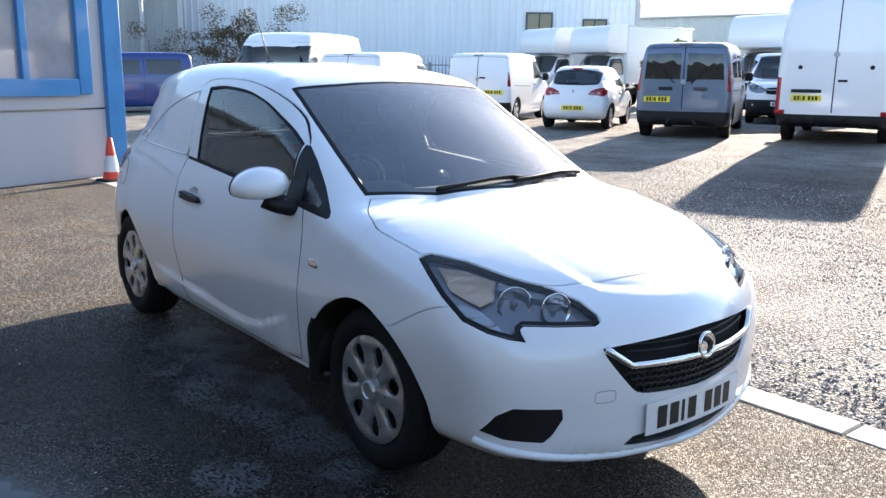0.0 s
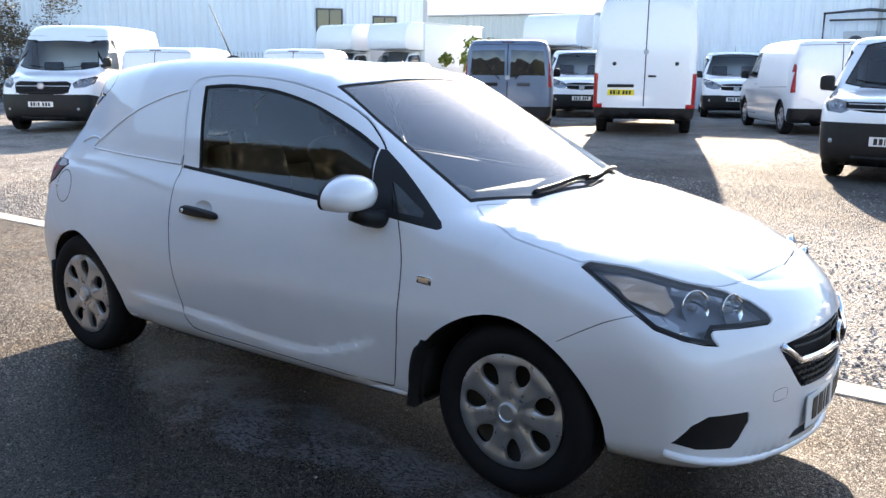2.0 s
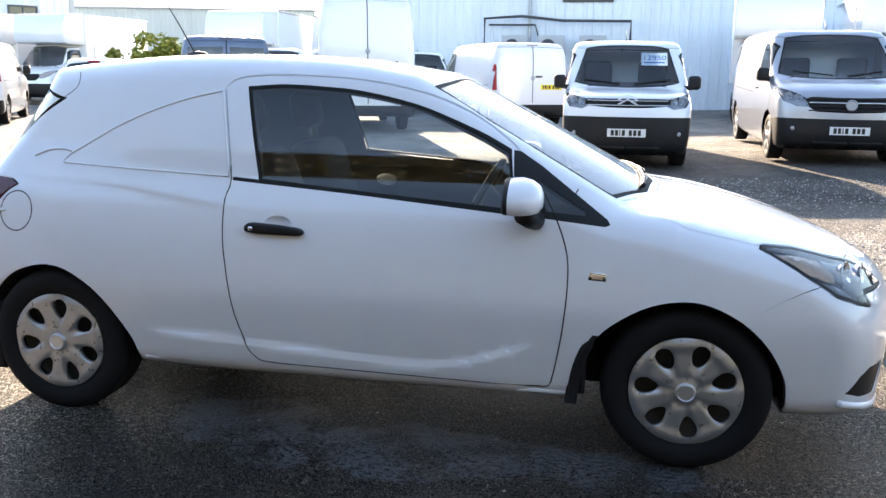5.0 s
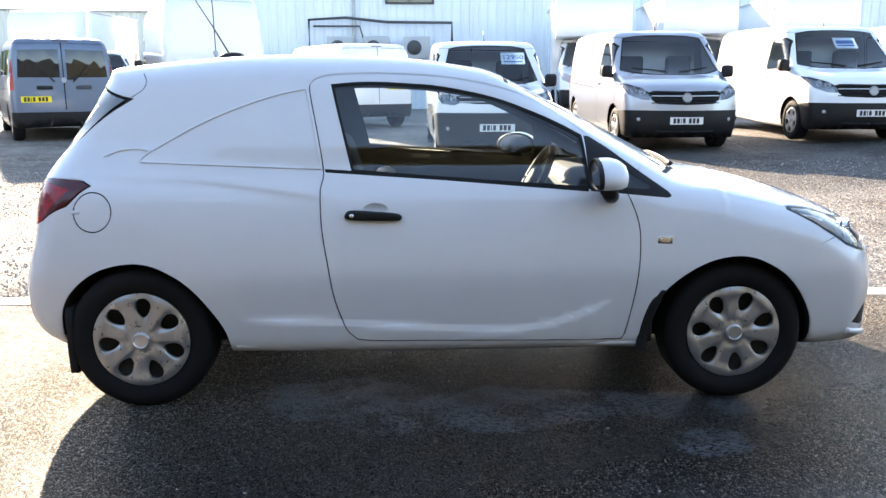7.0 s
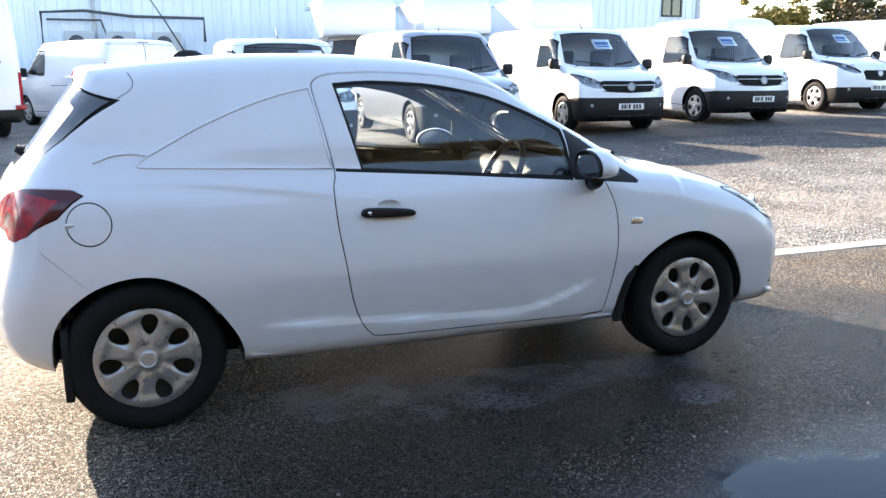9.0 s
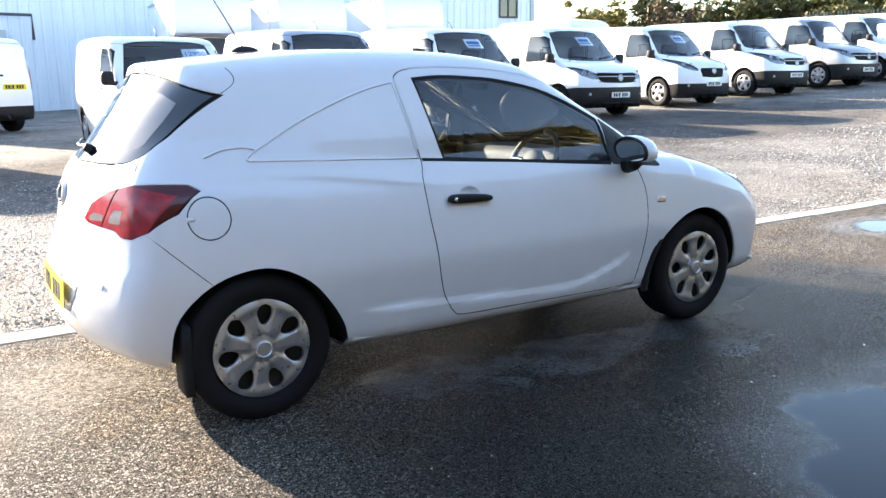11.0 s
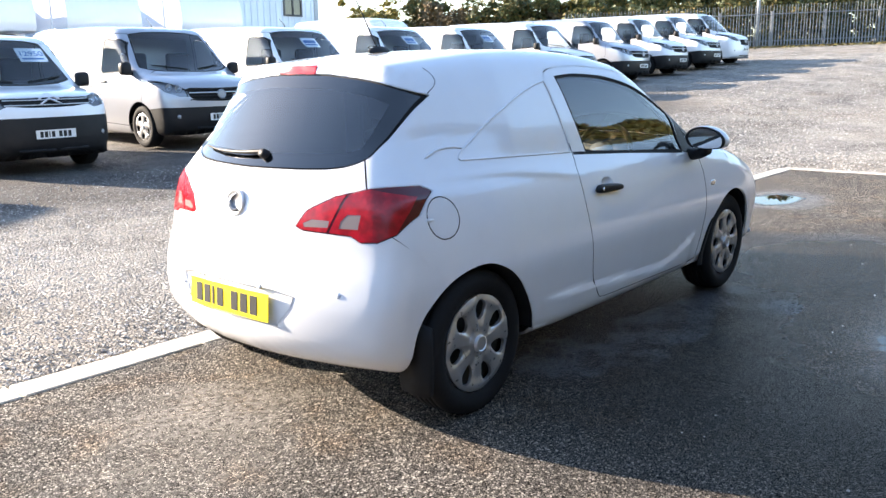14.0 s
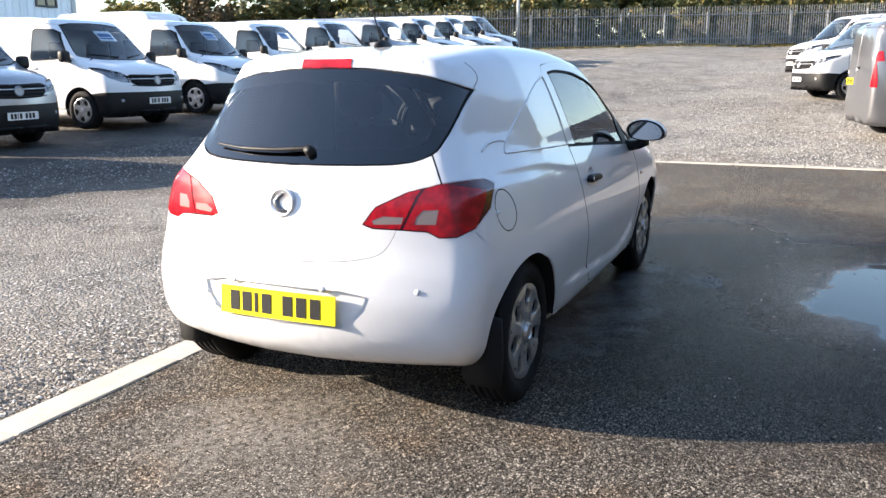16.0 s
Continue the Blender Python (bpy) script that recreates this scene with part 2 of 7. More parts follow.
def tube(points, radius, n=8, bm=None):
    """A round bar along points; the radius may be a list."""
    own = bm or bmesh.new()
    rs = radius if isinstance(radius, (list, tuple)) else [radius] * len(points)
    pts, last = [Vector(p) for p in points], None
    for i, (p, r) in enumerate(zip(pts, rs)):
        d = (pts[min(i + 1, len(pts) - 1)] - pts[max(i - 1, 0)]).normalized()
        up = Vector((0, 0, 1)) if abs(d.z) < 0.9 else Vector((1, 0, 0))
        a = d.cross(up).normalized()
        b = d.cross(a)
        ring = [own.verts.new(p + (a * math.cos(2 * math.pi * k / n) + b * math.sin(2 * math.pi * k / n)) * r) for k in range(n)]
        if last:
            for k in range(n):
                own.faces.new([last[k], last[(k + 1) % n], ring[(k + 1) % n], ring[k]])
        else:
            own.faces.new(ring[::-1])
        last = ring
    own.faces.new(last)
    return own


def plate(poly, depth, m=None, bevel=0.0):
    """A flat outline given a thickness along z, from 0 to depth."""
    bm = bmesh.new()
    f = bm.faces.new([bm.verts.new((x, y, 0)) for x, y in poly])
    res = bmesh.ops.extrude_face_region(bm, geom=[f])
    for v in [g for g in res["geom"] if isinstance(g, bmesh.types.BMVert)]:
        v.co.z += depth
    bmesh.ops.recalc_face_normals(bm, faces=bm.faces)
    if bevel:
        top = [e for e in bm.edges if all(abs(v.co.z - depth) < 1e-6 for v in e.verts)]
        bmesh.ops.bevel(bm, geom=top, offset=bevel, segments=2, profile=0.5, affect="EDGES")
    if m is not None:
        bm.transform(m)
    return bm

# ---- materials ----
def principled(name, color, rough=0.5, metal=0.0, coat=0.0, **more):
    m = bpy.data.materials.new(name)
    m.use_nodes = True
    b = m.node_tree.nodes["Principled BSDF"]
    b.inputs["Base Color"].default_value = (*color, 1)
    b.inputs["Roughness"].default_value, b.inputs["Metallic"].default_value = rough, metal
    b.inputs["Coat Weight"].default_value, b.inputs["Coat Roughness"].default_value = coat, 0.03
    for k, v in more.items():
        b.inputs[k.replace("_", " ").title()].default_value = v
    return m


class Nodes:
    """Short hand for the nodes of one material."""
    def __init__(self, m):
        self.t = m.node_tree
        self.b = self.t.nodes["Principled BSDF"]
        self.co = self.add("ShaderNodeTexCoord").outputs["Object"]

    def add(self, kind, **inputs):
        n = self.t.nodes.new(kind)
        for k, v in inputs.items():
            n.inputs[k.replace("_", " ")].default_value = v
        return n

    def link(self, a, b):
        self.t.links.new(a, b)
        return self

    def noise(self, scale, detail=4.0, rough=0.6, co=None, **more):
        n = self.add("ShaderNodeTexNoise", Scale=scale, Detail=detail, Roughness=rough, **more)
        self.link(co or self.co, n.inputs["Vector"])
        return n.outputs["Fac"]

    def ramp(self, fac, stops):
        n = self.t.nodes.new("ShaderNodeValToRGB")
        while len(n.color_ramp.elements) < len(stops):
            n.color_ramp.elements.new(0.5)
        for e, (p, c) in zip(n.color_ramp.elements, stops):
            e.position = p
            e.color = (*c, 1) if isinstance(c, tuple) else (c, c, c, 1)
        self.link(fac, n.inputs["Fac"])
        return n.outputs["Color"]

    def mix(self, fac, a, b, mode="MIX"):
        n = self.t.nodes.new("ShaderNodeMix")
        n.data_type, n.blend_type = "RGBA", mode
        for i, v in ((0, fac), (6, a), (7, b)):
            if isinstance(v, (float, int)):
                n.inputs[i].default_value = v if i == 0 else (v, v, v, 1)
            elif isinstance(v, tuple):
                n.inputs[i].default_value = (*v, 1)
            else:
                self.link(v, n.inputs[i])
        return n.outputs[2]

    def math(self, op, a, b=0.0):
        n = self.t.nodes.new("ShaderNodeMath")
        n.operation = op
        for i, v in enumerate((a, b)):
            if isinstance(v, (float, int)):
                n.inputs[i].default_value = v
            else:
                self.link(v, n.inputs[i])
        return n.outputs[0]

    def bump(self, height, strength, distance, normal=None):
        n = self.add("ShaderNodeBump", Strength=strength, Distance=distance)
        self.link(height, n.inputs["Height"])
        if normal is not None:
            self.link(normal, n.inputs["Normal"])
        return n.outputs["Normal"]

    def out(self, **socks):
        for k, v in socks.items():
            self.link(v, self.b.inputs[k.replace("_", " ")])


def car_paint(name, color, rough=0.3, dirt=0.04):
    m = principled(name, color, rough, coat=1.0)
    n = Nodes(m)
    big = n.noise(1.3, 5)
    low = n.noise(9.0, 6)
    c = n.mix(n.ramp(n.math("MULTIPLY", big, low), [(0.2, 0.0), (0.45, dirt * 4)]), color, tuple(v * 0.8 for v in color))
    n.out(Base_Color=c)
    return m


WHITE = car_paint("white_paint", (0.80, 0.81, 0.83))
SILVER = principled("silver_paint", (0.42, 0.43, 0.46), 0.32, 0.6, 1.0)
GREYBLUE = principled("grey_blue_paint", (0.12, 0.165, 0.235), 0.4, 0.35, 0.35)
BLUE = principled("blue_paint", (0.008, 0.035, 0.19), 0.3, 0.1, 0.8)
DARKGREY = principled("grey_paint", (0.2, 0.2, 0.21), 0.32, 0.6, 1.0)


def worn(name, color, rough, scale=30.0, amount=0.25, bump=0.0, metal=0.0, coat=0.0):
    """A plain surface with fine grain and broad unevenness."""
    m = principled(name, color, rough, metal, coat)
    n = Nodes(m)
    fine, broad = n.noise(scale, 5), n.noise(scale / 12, 3)
    both = n.math("ADD", n.math("MULTIPLY", fine, 0.5), n.math("MULTIPLY", broad, 0.5))
    n.out(Base_Color=n.mix(n.ramp(both, [(0.3, 0.0), (0.7, 1.0)]), tuple(c * (1 - amount) for c in color), tuple(min(1, c * (1 + amount)) for c in color)),
          Roughness=n.ramp(fine, [(0.2, max(0.02, rough - 0.1)), (0.8, min(1.0, rough + 0.1))]))
    if bump:
        n.out(Normal=n.bump(fine, 0.5, bump))
    return m


def pane(name, tint, gloss=1.0, rough=0.02, dust_veil=0.0, ior=1.95):
    """Thin glass: tinted see-through, with a mirror image that grows towards the edge of sight."""
    m = bpy.data.materials.new(name)
    m.use_nodes = True
    t = m.node_tree
    t.nodes.remove(t.nodes["Principled BSDF"])
    out = t.nodes["Material Output"]
    clear, shine, mix, fres = (t.nodes.new("ShaderNode" + k) for k in ("BsdfTransparent", "BsdfGlossy", "MixShader", "Fresnel"))
    clear.inputs["Color"].default_value = (*tint, 1)
    shine.inputs["Roughness"].default_value = rough
    shine.inputs["Color"].default_value = (gloss, gloss, gloss, 1)
    fres.inputs["IOR"].default_value = ior
    t.links.new(fres.outputs[0], mix.inputs[0])
    body = clear
    if dust_veil:      # thin road dust, glows against the light; glare haze put into its bluish colour
        body, both = t.nodes.new("ShaderNodeMixShader"), t.nodes.new("ShaderNodeAddShader")
        for kind, c in (("BsdfTranslucent", (0.48, 0.57, 0.68)), ("BsdfDiffuse", (0.58, 0.66, 0.76))):
            k = t.nodes.new("ShaderNode" + kind)
            k.inputs["Color"].default_value = (*c, 1)
            t.links.new(k.outputs[0], both.inputs[0 if kind == "BsdfTranslucent" else 1])
        speck, grade = t.nodes.new("ShaderNodeTexNoise"), t.nodes.new("ShaderNodeMapRange")
        speck.inputs["Scale"].default_value, speck.inputs["Detail"].default_value = 3.0, 3.0
        grade.inputs["To Min"].default_value, grade.inputs["To Max"].default_value = dust_veil * 0.4, dust_veil * 1.6
        t.links.new(speck.outputs["Fac"], grade.inputs["Value"])
        t.links.new(grade.outputs[0], body.inputs[0])
        t.links.new(clear.outputs[0], body.inputs[1])
        t.links.new(both.outputs[0], body.inputs[2])
    t.links.new(body.outputs[0], mix.inputs[1])
    t.links.new(shine.outputs[0], mix.inputs[2])
    t.links.new(mix.outputs[0], out.inputs["Surface"])
    return m


GLASS = pane("clear_glass", (0.92, 0.97, 0.97), dust_veil=0.0, ior=1.65)
VANSCREEN = pane("van_screen_glass", (0.92, 0.96, 0.96), dust_veil=0.004, ior=1.55)
SCREEN = pane("windscreen_glass", (0.86, 0.92, 0.93), dust_veil=0.07, ior=1.85)
TINTED = pane("tinted_glass", (0.70, 0.74, 0.77), dust_veil=0.0, ior=1.9)
LENS = pane("lamp_glass", (0.94, 0.95, 0.96), ior=1.5)
RUBBER = worn("black_rubber", (0.012, 0.012, 0.013), 0.75, 60, 0.3)
TYRE = worn("tyre_rubber", (0.007, 0.007, 0.008), 0.8, 80, 0.35, 0.0008)
PLASTIC = worn("black_plastic", (0.011, 0.011, 0.012), 0.5, 90, 0.25, 0.0004)
GREYPLASTIC = worn("grey_plastic", (0.06, 0.06, 0.065), 0.6, 60, 0.2, 0.0004)
JOINT = principled("dark_joint", (0.006, 0.006, 0.007), 0.9)
CHROME = principled("chrome", (0.82, 0.83, 0.85), 0.07, 1.0)
BADGE = principled("badge_metal", (0.72, 0.73, 0.75), 0.32, 0.85)
MIRROR = principled("mirror", (0.85, 0.87, 0.88), 0.01, 1.0)
ALLOY = worn("silver_wheel_paint", (0.48, 0.48, 0.485), 0.32, 40, 0.10, 0, 0.7, 0.3)
STEEL = worn("dark_steel", (0.06, 0.055, 0.05), 0.6, 30, 0.4, 0, 0.5)
RED = principled("red_lens", (0.34, 0.004, 0.012), 0.15, 0, 0.15)
DARKRED = principled("dark_red_lens", (0.08, 0.003, 0.006), 0.12, 0, 0.4)
n = Nodes(RED)
n.out(Base_Color=n.mix(n.ramp(n.noise(20.0, 2), [(0.38, 0.0), (0.62, 1.0)]), (0.26, 0.003, 0.008), (0.48, 0.006, 0.014)), Normal=n.bump(n.noise(260, 1), 0.15, 0.001))
SMOKEDLENS = principled("smoked_lens", (0.28, 0.23, 0.22), 0.15, 0.2, 0.5)
CLEARLENS = principled("pale_lens", (0.36, 0.31, 0.31), 0.15, 0, 1.0)
AMBER = principled("amber_reflector", (0.95, 0.66, 0.46), 0.25, 0.3, 1.0)
FACETGREY = principled("grey_reflector", (0.52, 0.53, 0.55), 0.22, 0.5)
PALEREFLECTOR = principled("pale_reflector", (0.80, 0.81, 0.82), 0.25, 0.2)
YELLOW = worn("yellow_plate", (0.86, 0.68, 0.02), 0.4, 50, 0.05)
WHITEPLATE = worn("white_plate", (0.78, 0.78, 0.76), 0.4, 50, 0.05)
INK = principled("black_ink", (0.01, 0.01, 0.01), 0.5)
TRIM = worn("grey_cabin_trim", (0.05, 0.052, 0.057), 0.75, 40, 0.2)
for m in (RUBBER, TYRE, PLASTIC):
    m.node_tree.nodes["Principled BSDF"].inputs["Specular IOR Level"].default_value = 0.28
FABRIC = worn("dark_seat_fabric", (0.022, 0.022, 0.026), 0.95, 120, 0.3, 0.001)
PALETRIM = worn("pale_cabin_panel", (0.3, 0.3, 0.29), 0.7, 30, 0.15)

# ---- ground ----
def rise(x, y):
    """Height of the yard: level round the parked car, climbing away to the far fence."""
    t = min(max((y - 1.0) / 5.0, 0), 1)
    t = t * t * (3 - 2 * t)
    z = 0.018 * max(y - 1.0, 0) * (1 if y < 14 else 14 / y * 1.0) + 0.03 * max(min(x, 8.0) - 1.5, 0) * t
    if x > 8.0:
        z += 0.03 * (x - 8.0) + 0.03 * max(x - 14, 0)
    return z


def blob(n, cx, cy, rx, ry, soft=0.3, wobble=0.5, scale=1.5):
    """A patch with an uneven edge: 1 inside, 0 outside."""
    m = n.add("ShaderNodeMapping")
    m.vector_type = "POINT"
    m.inputs["Location"].default_value = (-cx / rx, -cy / ry, 0)
    m.inputs["Scale"].default_value = (1 / rx, 1 / ry, 0)
    n.link(n.co, m.inputs["Vector"])
    v = n.add("ShaderNodeVectorMath")
    v.operation = "LENGTH"
    n.link(m.outputs[0], v.inputs[0])
    d = n.math("ADD", v.outputs["Value"], n.math("MULTIPLY", n.math("SUBTRACT", n.noise(scale, 4), 0.5), wobble * 2))
    r = n.add("ShaderNodeMapRange", From_Min=1 - soft, From_Max=1 + soft, To_Min=1.0, To_Max=0.0)
    r.interpolation_type = "SMOOTHSTEP"
    n.link(d, r.inputs["Value"])
    return r.outputs["Result"]


def asphalt_material():
    m = principled("asphalt", (0.05, 0.05, 0.05), 0.5)
    n = Nodes(m)
    chips = n.add("ShaderNodeTexVoronoi", Scale=112.0)
    n.link(n.co, chips.inputs["Vector"])
    tone = n.add("ShaderNodeSeparateColor")
    n.link(chips.outputs["Color"], tone.inputs["Color"])
    rim = n.add("ShaderNodeTexVoronoi", Scale=112.0)
    rim.feature = "DISTANCE_TO_EDGE"
    n.link(n.co, rim.inputs["Vector"])
    top = n.ramp(n.math("ADD", rim.outputs["Distance"], n.math("MULTIPLY", n.math("SUBTRACT", n.noise(190, 3), 0.5), 0.2)), [(0.05, 0.0), (0.17, 1.0)])
    stone = n.ramp(tone.outputs["Red"], [(0.0, (0.075, 0.069, 0.062)), (0.4, (0.18, 0.165, 0.147)), (0.72, (0.34, 0.313, 0.277)), (1.0, (0.68, 0.63, 0.56))])
    col = n.mix(top, (0.012, 0.0115, 0.011), stone)
    # worn brown and pale areas, dried dust
    broad = n.noise(0.55, 6, 0.65)
    col = n.mix(n.ramp(broad, [(0.35, 0.0), (0.7, 0.6)]), col, n.mix(1.0, col, (1.65, 1.54, 1.40), "MULTIPLY"))
    rust = n.ramp(n.noise(2.6, 5, 0.65), [(0.50, 0.0), (0.68, 0.6)])
    col = n.mix(rust, col, n.mix(1.0, col, (1.12, 0.88, 0.66), "MULTIPLY"))
    dust_veil = n.math("MAXIMUM", blob(n, -1.95, 0.1, 0.38, 0.34, 0.5, 0.8, 5.0), n.math("MULTIPLY", blob(n, -2.3, -0.25, 0.5, 0.3, 0.6, 0.8, 4.0), 0.5))
    col = n.mix(n.math("MULTIPLY", dust_veil, n.ramp(n.noise(30, 5), [(0.42, 0.1), (0.62, 0.75)])), col, (0.36, 0.335, 0.30))
    # damp beside the car, with the darkness of its shadow put into the colour
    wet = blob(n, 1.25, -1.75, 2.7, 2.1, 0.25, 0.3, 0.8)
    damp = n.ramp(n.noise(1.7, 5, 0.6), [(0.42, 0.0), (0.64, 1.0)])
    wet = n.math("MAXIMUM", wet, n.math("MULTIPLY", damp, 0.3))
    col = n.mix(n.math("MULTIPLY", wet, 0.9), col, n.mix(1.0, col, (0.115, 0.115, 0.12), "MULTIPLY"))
    # pale film in patches, ragged where the grain comes through
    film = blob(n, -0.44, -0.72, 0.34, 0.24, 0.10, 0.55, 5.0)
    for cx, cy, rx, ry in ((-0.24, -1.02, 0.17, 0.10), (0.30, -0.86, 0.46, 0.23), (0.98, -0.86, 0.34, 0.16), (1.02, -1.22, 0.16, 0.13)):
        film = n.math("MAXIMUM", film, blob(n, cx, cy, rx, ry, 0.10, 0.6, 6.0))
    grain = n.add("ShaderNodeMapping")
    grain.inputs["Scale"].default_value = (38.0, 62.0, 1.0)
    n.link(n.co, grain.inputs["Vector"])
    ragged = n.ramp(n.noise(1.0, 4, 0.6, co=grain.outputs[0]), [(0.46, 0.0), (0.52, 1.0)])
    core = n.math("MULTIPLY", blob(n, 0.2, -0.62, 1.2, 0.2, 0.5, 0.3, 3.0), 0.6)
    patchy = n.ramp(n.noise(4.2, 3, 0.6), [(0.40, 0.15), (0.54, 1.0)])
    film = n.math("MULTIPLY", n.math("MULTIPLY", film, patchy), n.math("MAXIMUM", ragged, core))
    # sheen where water fills the grain, and standing pools
    sheen = n.math("MAXIMUM", blob(n, 1.25, -2.35, 1.55, 1.2, 0.35, 0.35, 1.6), blob(n, 2.35, -1.1, 1.15, 0.62, 0.5, 0.5, 1.5))
    pool = n.math("MAXIMUM", blob(n, 0.98, -2.72, 1.02, 0.84, 0.13, 0.45, 2.0), blob(n, 4.98, 0.17, 0.40, 0.24, 0.22, 0.5, 3.2))
    edge = n.math("MAXIMUM", blob(n, 0.98, -2.72, 1.25, 1.04, 0.28, 0.35, 2.6), blob(n, 4.98, 0.17, 0.72, 0.5, 0.3, 0.3, 2.0))
    smoothing = n.math("MAXIMUM", n.math("MULTIPLY", film, 0.7), n.math("MAXIMUM", pool, n.math("MAXIMUM", n.math("MULTIPLY", edge, 0.62), n.math("MULTIPLY", sheen, 0.06))))
    col = n.mix(pool, col, (0.007, 0.007, 0.008))
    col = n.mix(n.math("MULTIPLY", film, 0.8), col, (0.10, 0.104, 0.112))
    rough = n.mix(wet, (0.8, 0.8, 0.8), (0.36, 0.36, 0.36))
    rough = n.mix(n.math("MULTIPLY", sheen, 0.8), rough, (0.2, 0.2, 0.2))
    rough = n.mix(film, rough, (0.4, 0.4, 0.4))
    rough = n.mix(n.math("MULTIPLY", edge, 0.6), rough, (0.12, 0.12, 0.12))
    rough = n.mix(pool, rough, (0.012, 0.012, 0.012))
    h = n.math("ADD", n.math("MULTIPLY", top, 0.6), n.math("ADD", n.math("MULTIPLY", tone.outputs["Green"], 0.22), n.math("MULTIPLY", n.noise(140, 3), 0.5)))
    b = n.add("ShaderNodeBump", Distance=0.010)
    n.link(n.math("MULTIPLY", n.math("SUBTRACT", 1.0, smoothing), 0.85), b.inputs["Strength"])
    n.link(h, b.inputs["Height"])
    b2 = n.bump(n.noise(6.0, 4), 0.2, 0.008, b.outputs["Normal"])
    mixn = n.mix(pool, b2, n.add("ShaderNodeNewGeometry").outputs["Normal"])
    gloss = n.math("ADD", 0.02, n.math("MULTIPLY", n.math("MAXIMUM", top, smoothing), n.math("ADD", n.math("SUBTRACT", 0.20, n.math("MULTIPLY", wet, 0.05)), n.math("MULTIPLY", sheen, 0.16))))
    gloss = n.mix(pool, gloss, (0.22, 0.22, 0.22))
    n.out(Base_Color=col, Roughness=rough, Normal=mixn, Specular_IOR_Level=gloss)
    return m


def gravel_material(name="gravel", scale=34.0):
    m = principled(name, (0.2, 0.19, 0.18), 0.6)
    n = Nodes(m)
    a = n.add("ShaderNodeTexVoronoi", Scale=scale)
    b = n.add("ShaderNodeTexVoronoi", Scale=scale * 2.7)
    for v in (a, b):
        n.link(n.co, v.inputs["Vector"])
    tone = n.add("ShaderNodeSeparateColor")
    n.link(a.outputs["Color"], tone.inputs["Color"])
    stone = n.ramp(tone.outputs["Green"], [(0.0, (0.20, 0.195, 0.187)), (0.45, (0.36, 0.348, 0.33)), (0.8, (0.54, 0.52, 0.49)), (1.0, (0.74, 0.72, 0.69))])
    rim = n.add("ShaderNodeTexVoronoi", Scale=scale)
    rim.feature = "DISTANCE_TO_EDGE"
    n.link(n.co, rim.inputs["Vector"])
    top = n.ramp(n.math("ADD", rim.outputs["Distance"], n.math("MULTIPLY", n.math("SUBTRACT", n.noise(70, 3), 0.5), 0.2)), [(0.02, 0.0), (0.26, 1.0)])
    # shade between the stones is put into the colour
    col = n.mix(top, (0.085, 0.081, 0.075), stone)
    broad = n.noise(0.22, 5, 0.6)
    col = n.mix(n.ramp(broad, [(0.42, 0.0), (0.62, 0.75)]), col, n.mix(1.0, col, (1.25, 1.08, 0.9), "MULTIPLY"))
    fines = n.ramp(n.noise(0.9, 6, 0.7), [(0.38, 0.0), (0.66, 0.75)])
    col = n.mix(fines, col, (0.47, 0.445, 0.41))
    damp = n.ramp(n.noise(0.5, 5, 0.6), [(0.45, 0.0), (0.6, 1.0)])
    col = n.mix(n.math("MULTIPLY", damp, 0.28), col, n.mix(1.0, col, (0.5, 0.49, 0.48), "MULTIPLY"))
    # damp before the van row, the vans' shade put into the colour with it
    damp_shade = blob(n, 6.0, 7.6, 11.0, 2.9, 0.35, 0.3, 0.35)
    col = n.mix(n.math("MULTIPLY", damp_shade, 0.8), col, n.mix(1.0, col, (0.25, 0.25, 0.26), "MULTIPLY"))
    h = n.math("ADD", n.math("MULTIPLY", top, 0.6), n.math("ADD", n.math("MULTIPLY", tone.outputs["Red"], 0.35), n.math("MULTIPLY", n.math("SUBTRACT", 1.0, b.outputs["Distance"]), 0.25)))
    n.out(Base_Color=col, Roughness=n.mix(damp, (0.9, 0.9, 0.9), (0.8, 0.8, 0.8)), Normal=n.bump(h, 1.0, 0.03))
    n.b.inputs["Specular IOR Level"].default_value = 0.2
    return m


def ground_sheet():
    xs = list(np.arange(-40, -12, 2.0)) + list(np.arange(-12, 14, 0.5)) + list(np.arange(14, 70, 2.0))
    ys = list(np.arange(-30, -6, 2.0)) + list(np.arange(-6, 14, 0.5)) + list(np.arange(14, 60, 2.0))
    xs = [-400, -150] + xs + [150, 400]
    ys = [-400, -120] + ys + [150, 400]
    bm = bmesh.new()
    lane = lambda x, y: -0.012 if (x < 7.9 and y < 1.2) else 0.012 * noise.noise((x * 0.5, y * 0.5, 0))
    g = [[bm.verts.new((x, y, rise(min(max(x, -60), 60), min(max(y, -60), 60)) + lane(x, y))) for y in ys] for x in xs]
    for i in range(len(xs) - 1):
        for j in range(len(ys) - 1):
            bm.faces.new([g[i][j], g[i + 1][j], g[i + 1][j + 1], g[i][j + 1]])
    return bm


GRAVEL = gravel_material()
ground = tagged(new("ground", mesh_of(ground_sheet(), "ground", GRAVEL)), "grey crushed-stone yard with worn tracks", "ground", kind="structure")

bm = bmesh.new()
xs, ys = list(np.arange(-30, 7.8, 1.05)), list(np.arange(-30, 0.95, 1.03))
xs[-1], ys[-1] = 7.74, 0.90
grid = [[bm.verts.new((x, y, 0.0)) for y in ys] for x in xs]
for i in range(len(xs) - 1):
    for j in range(len(ys) - 1):
        bm.faces.new([grid[i][j], grid[i + 1][j], grid[i + 1][j + 1], grid[i][j + 1]])
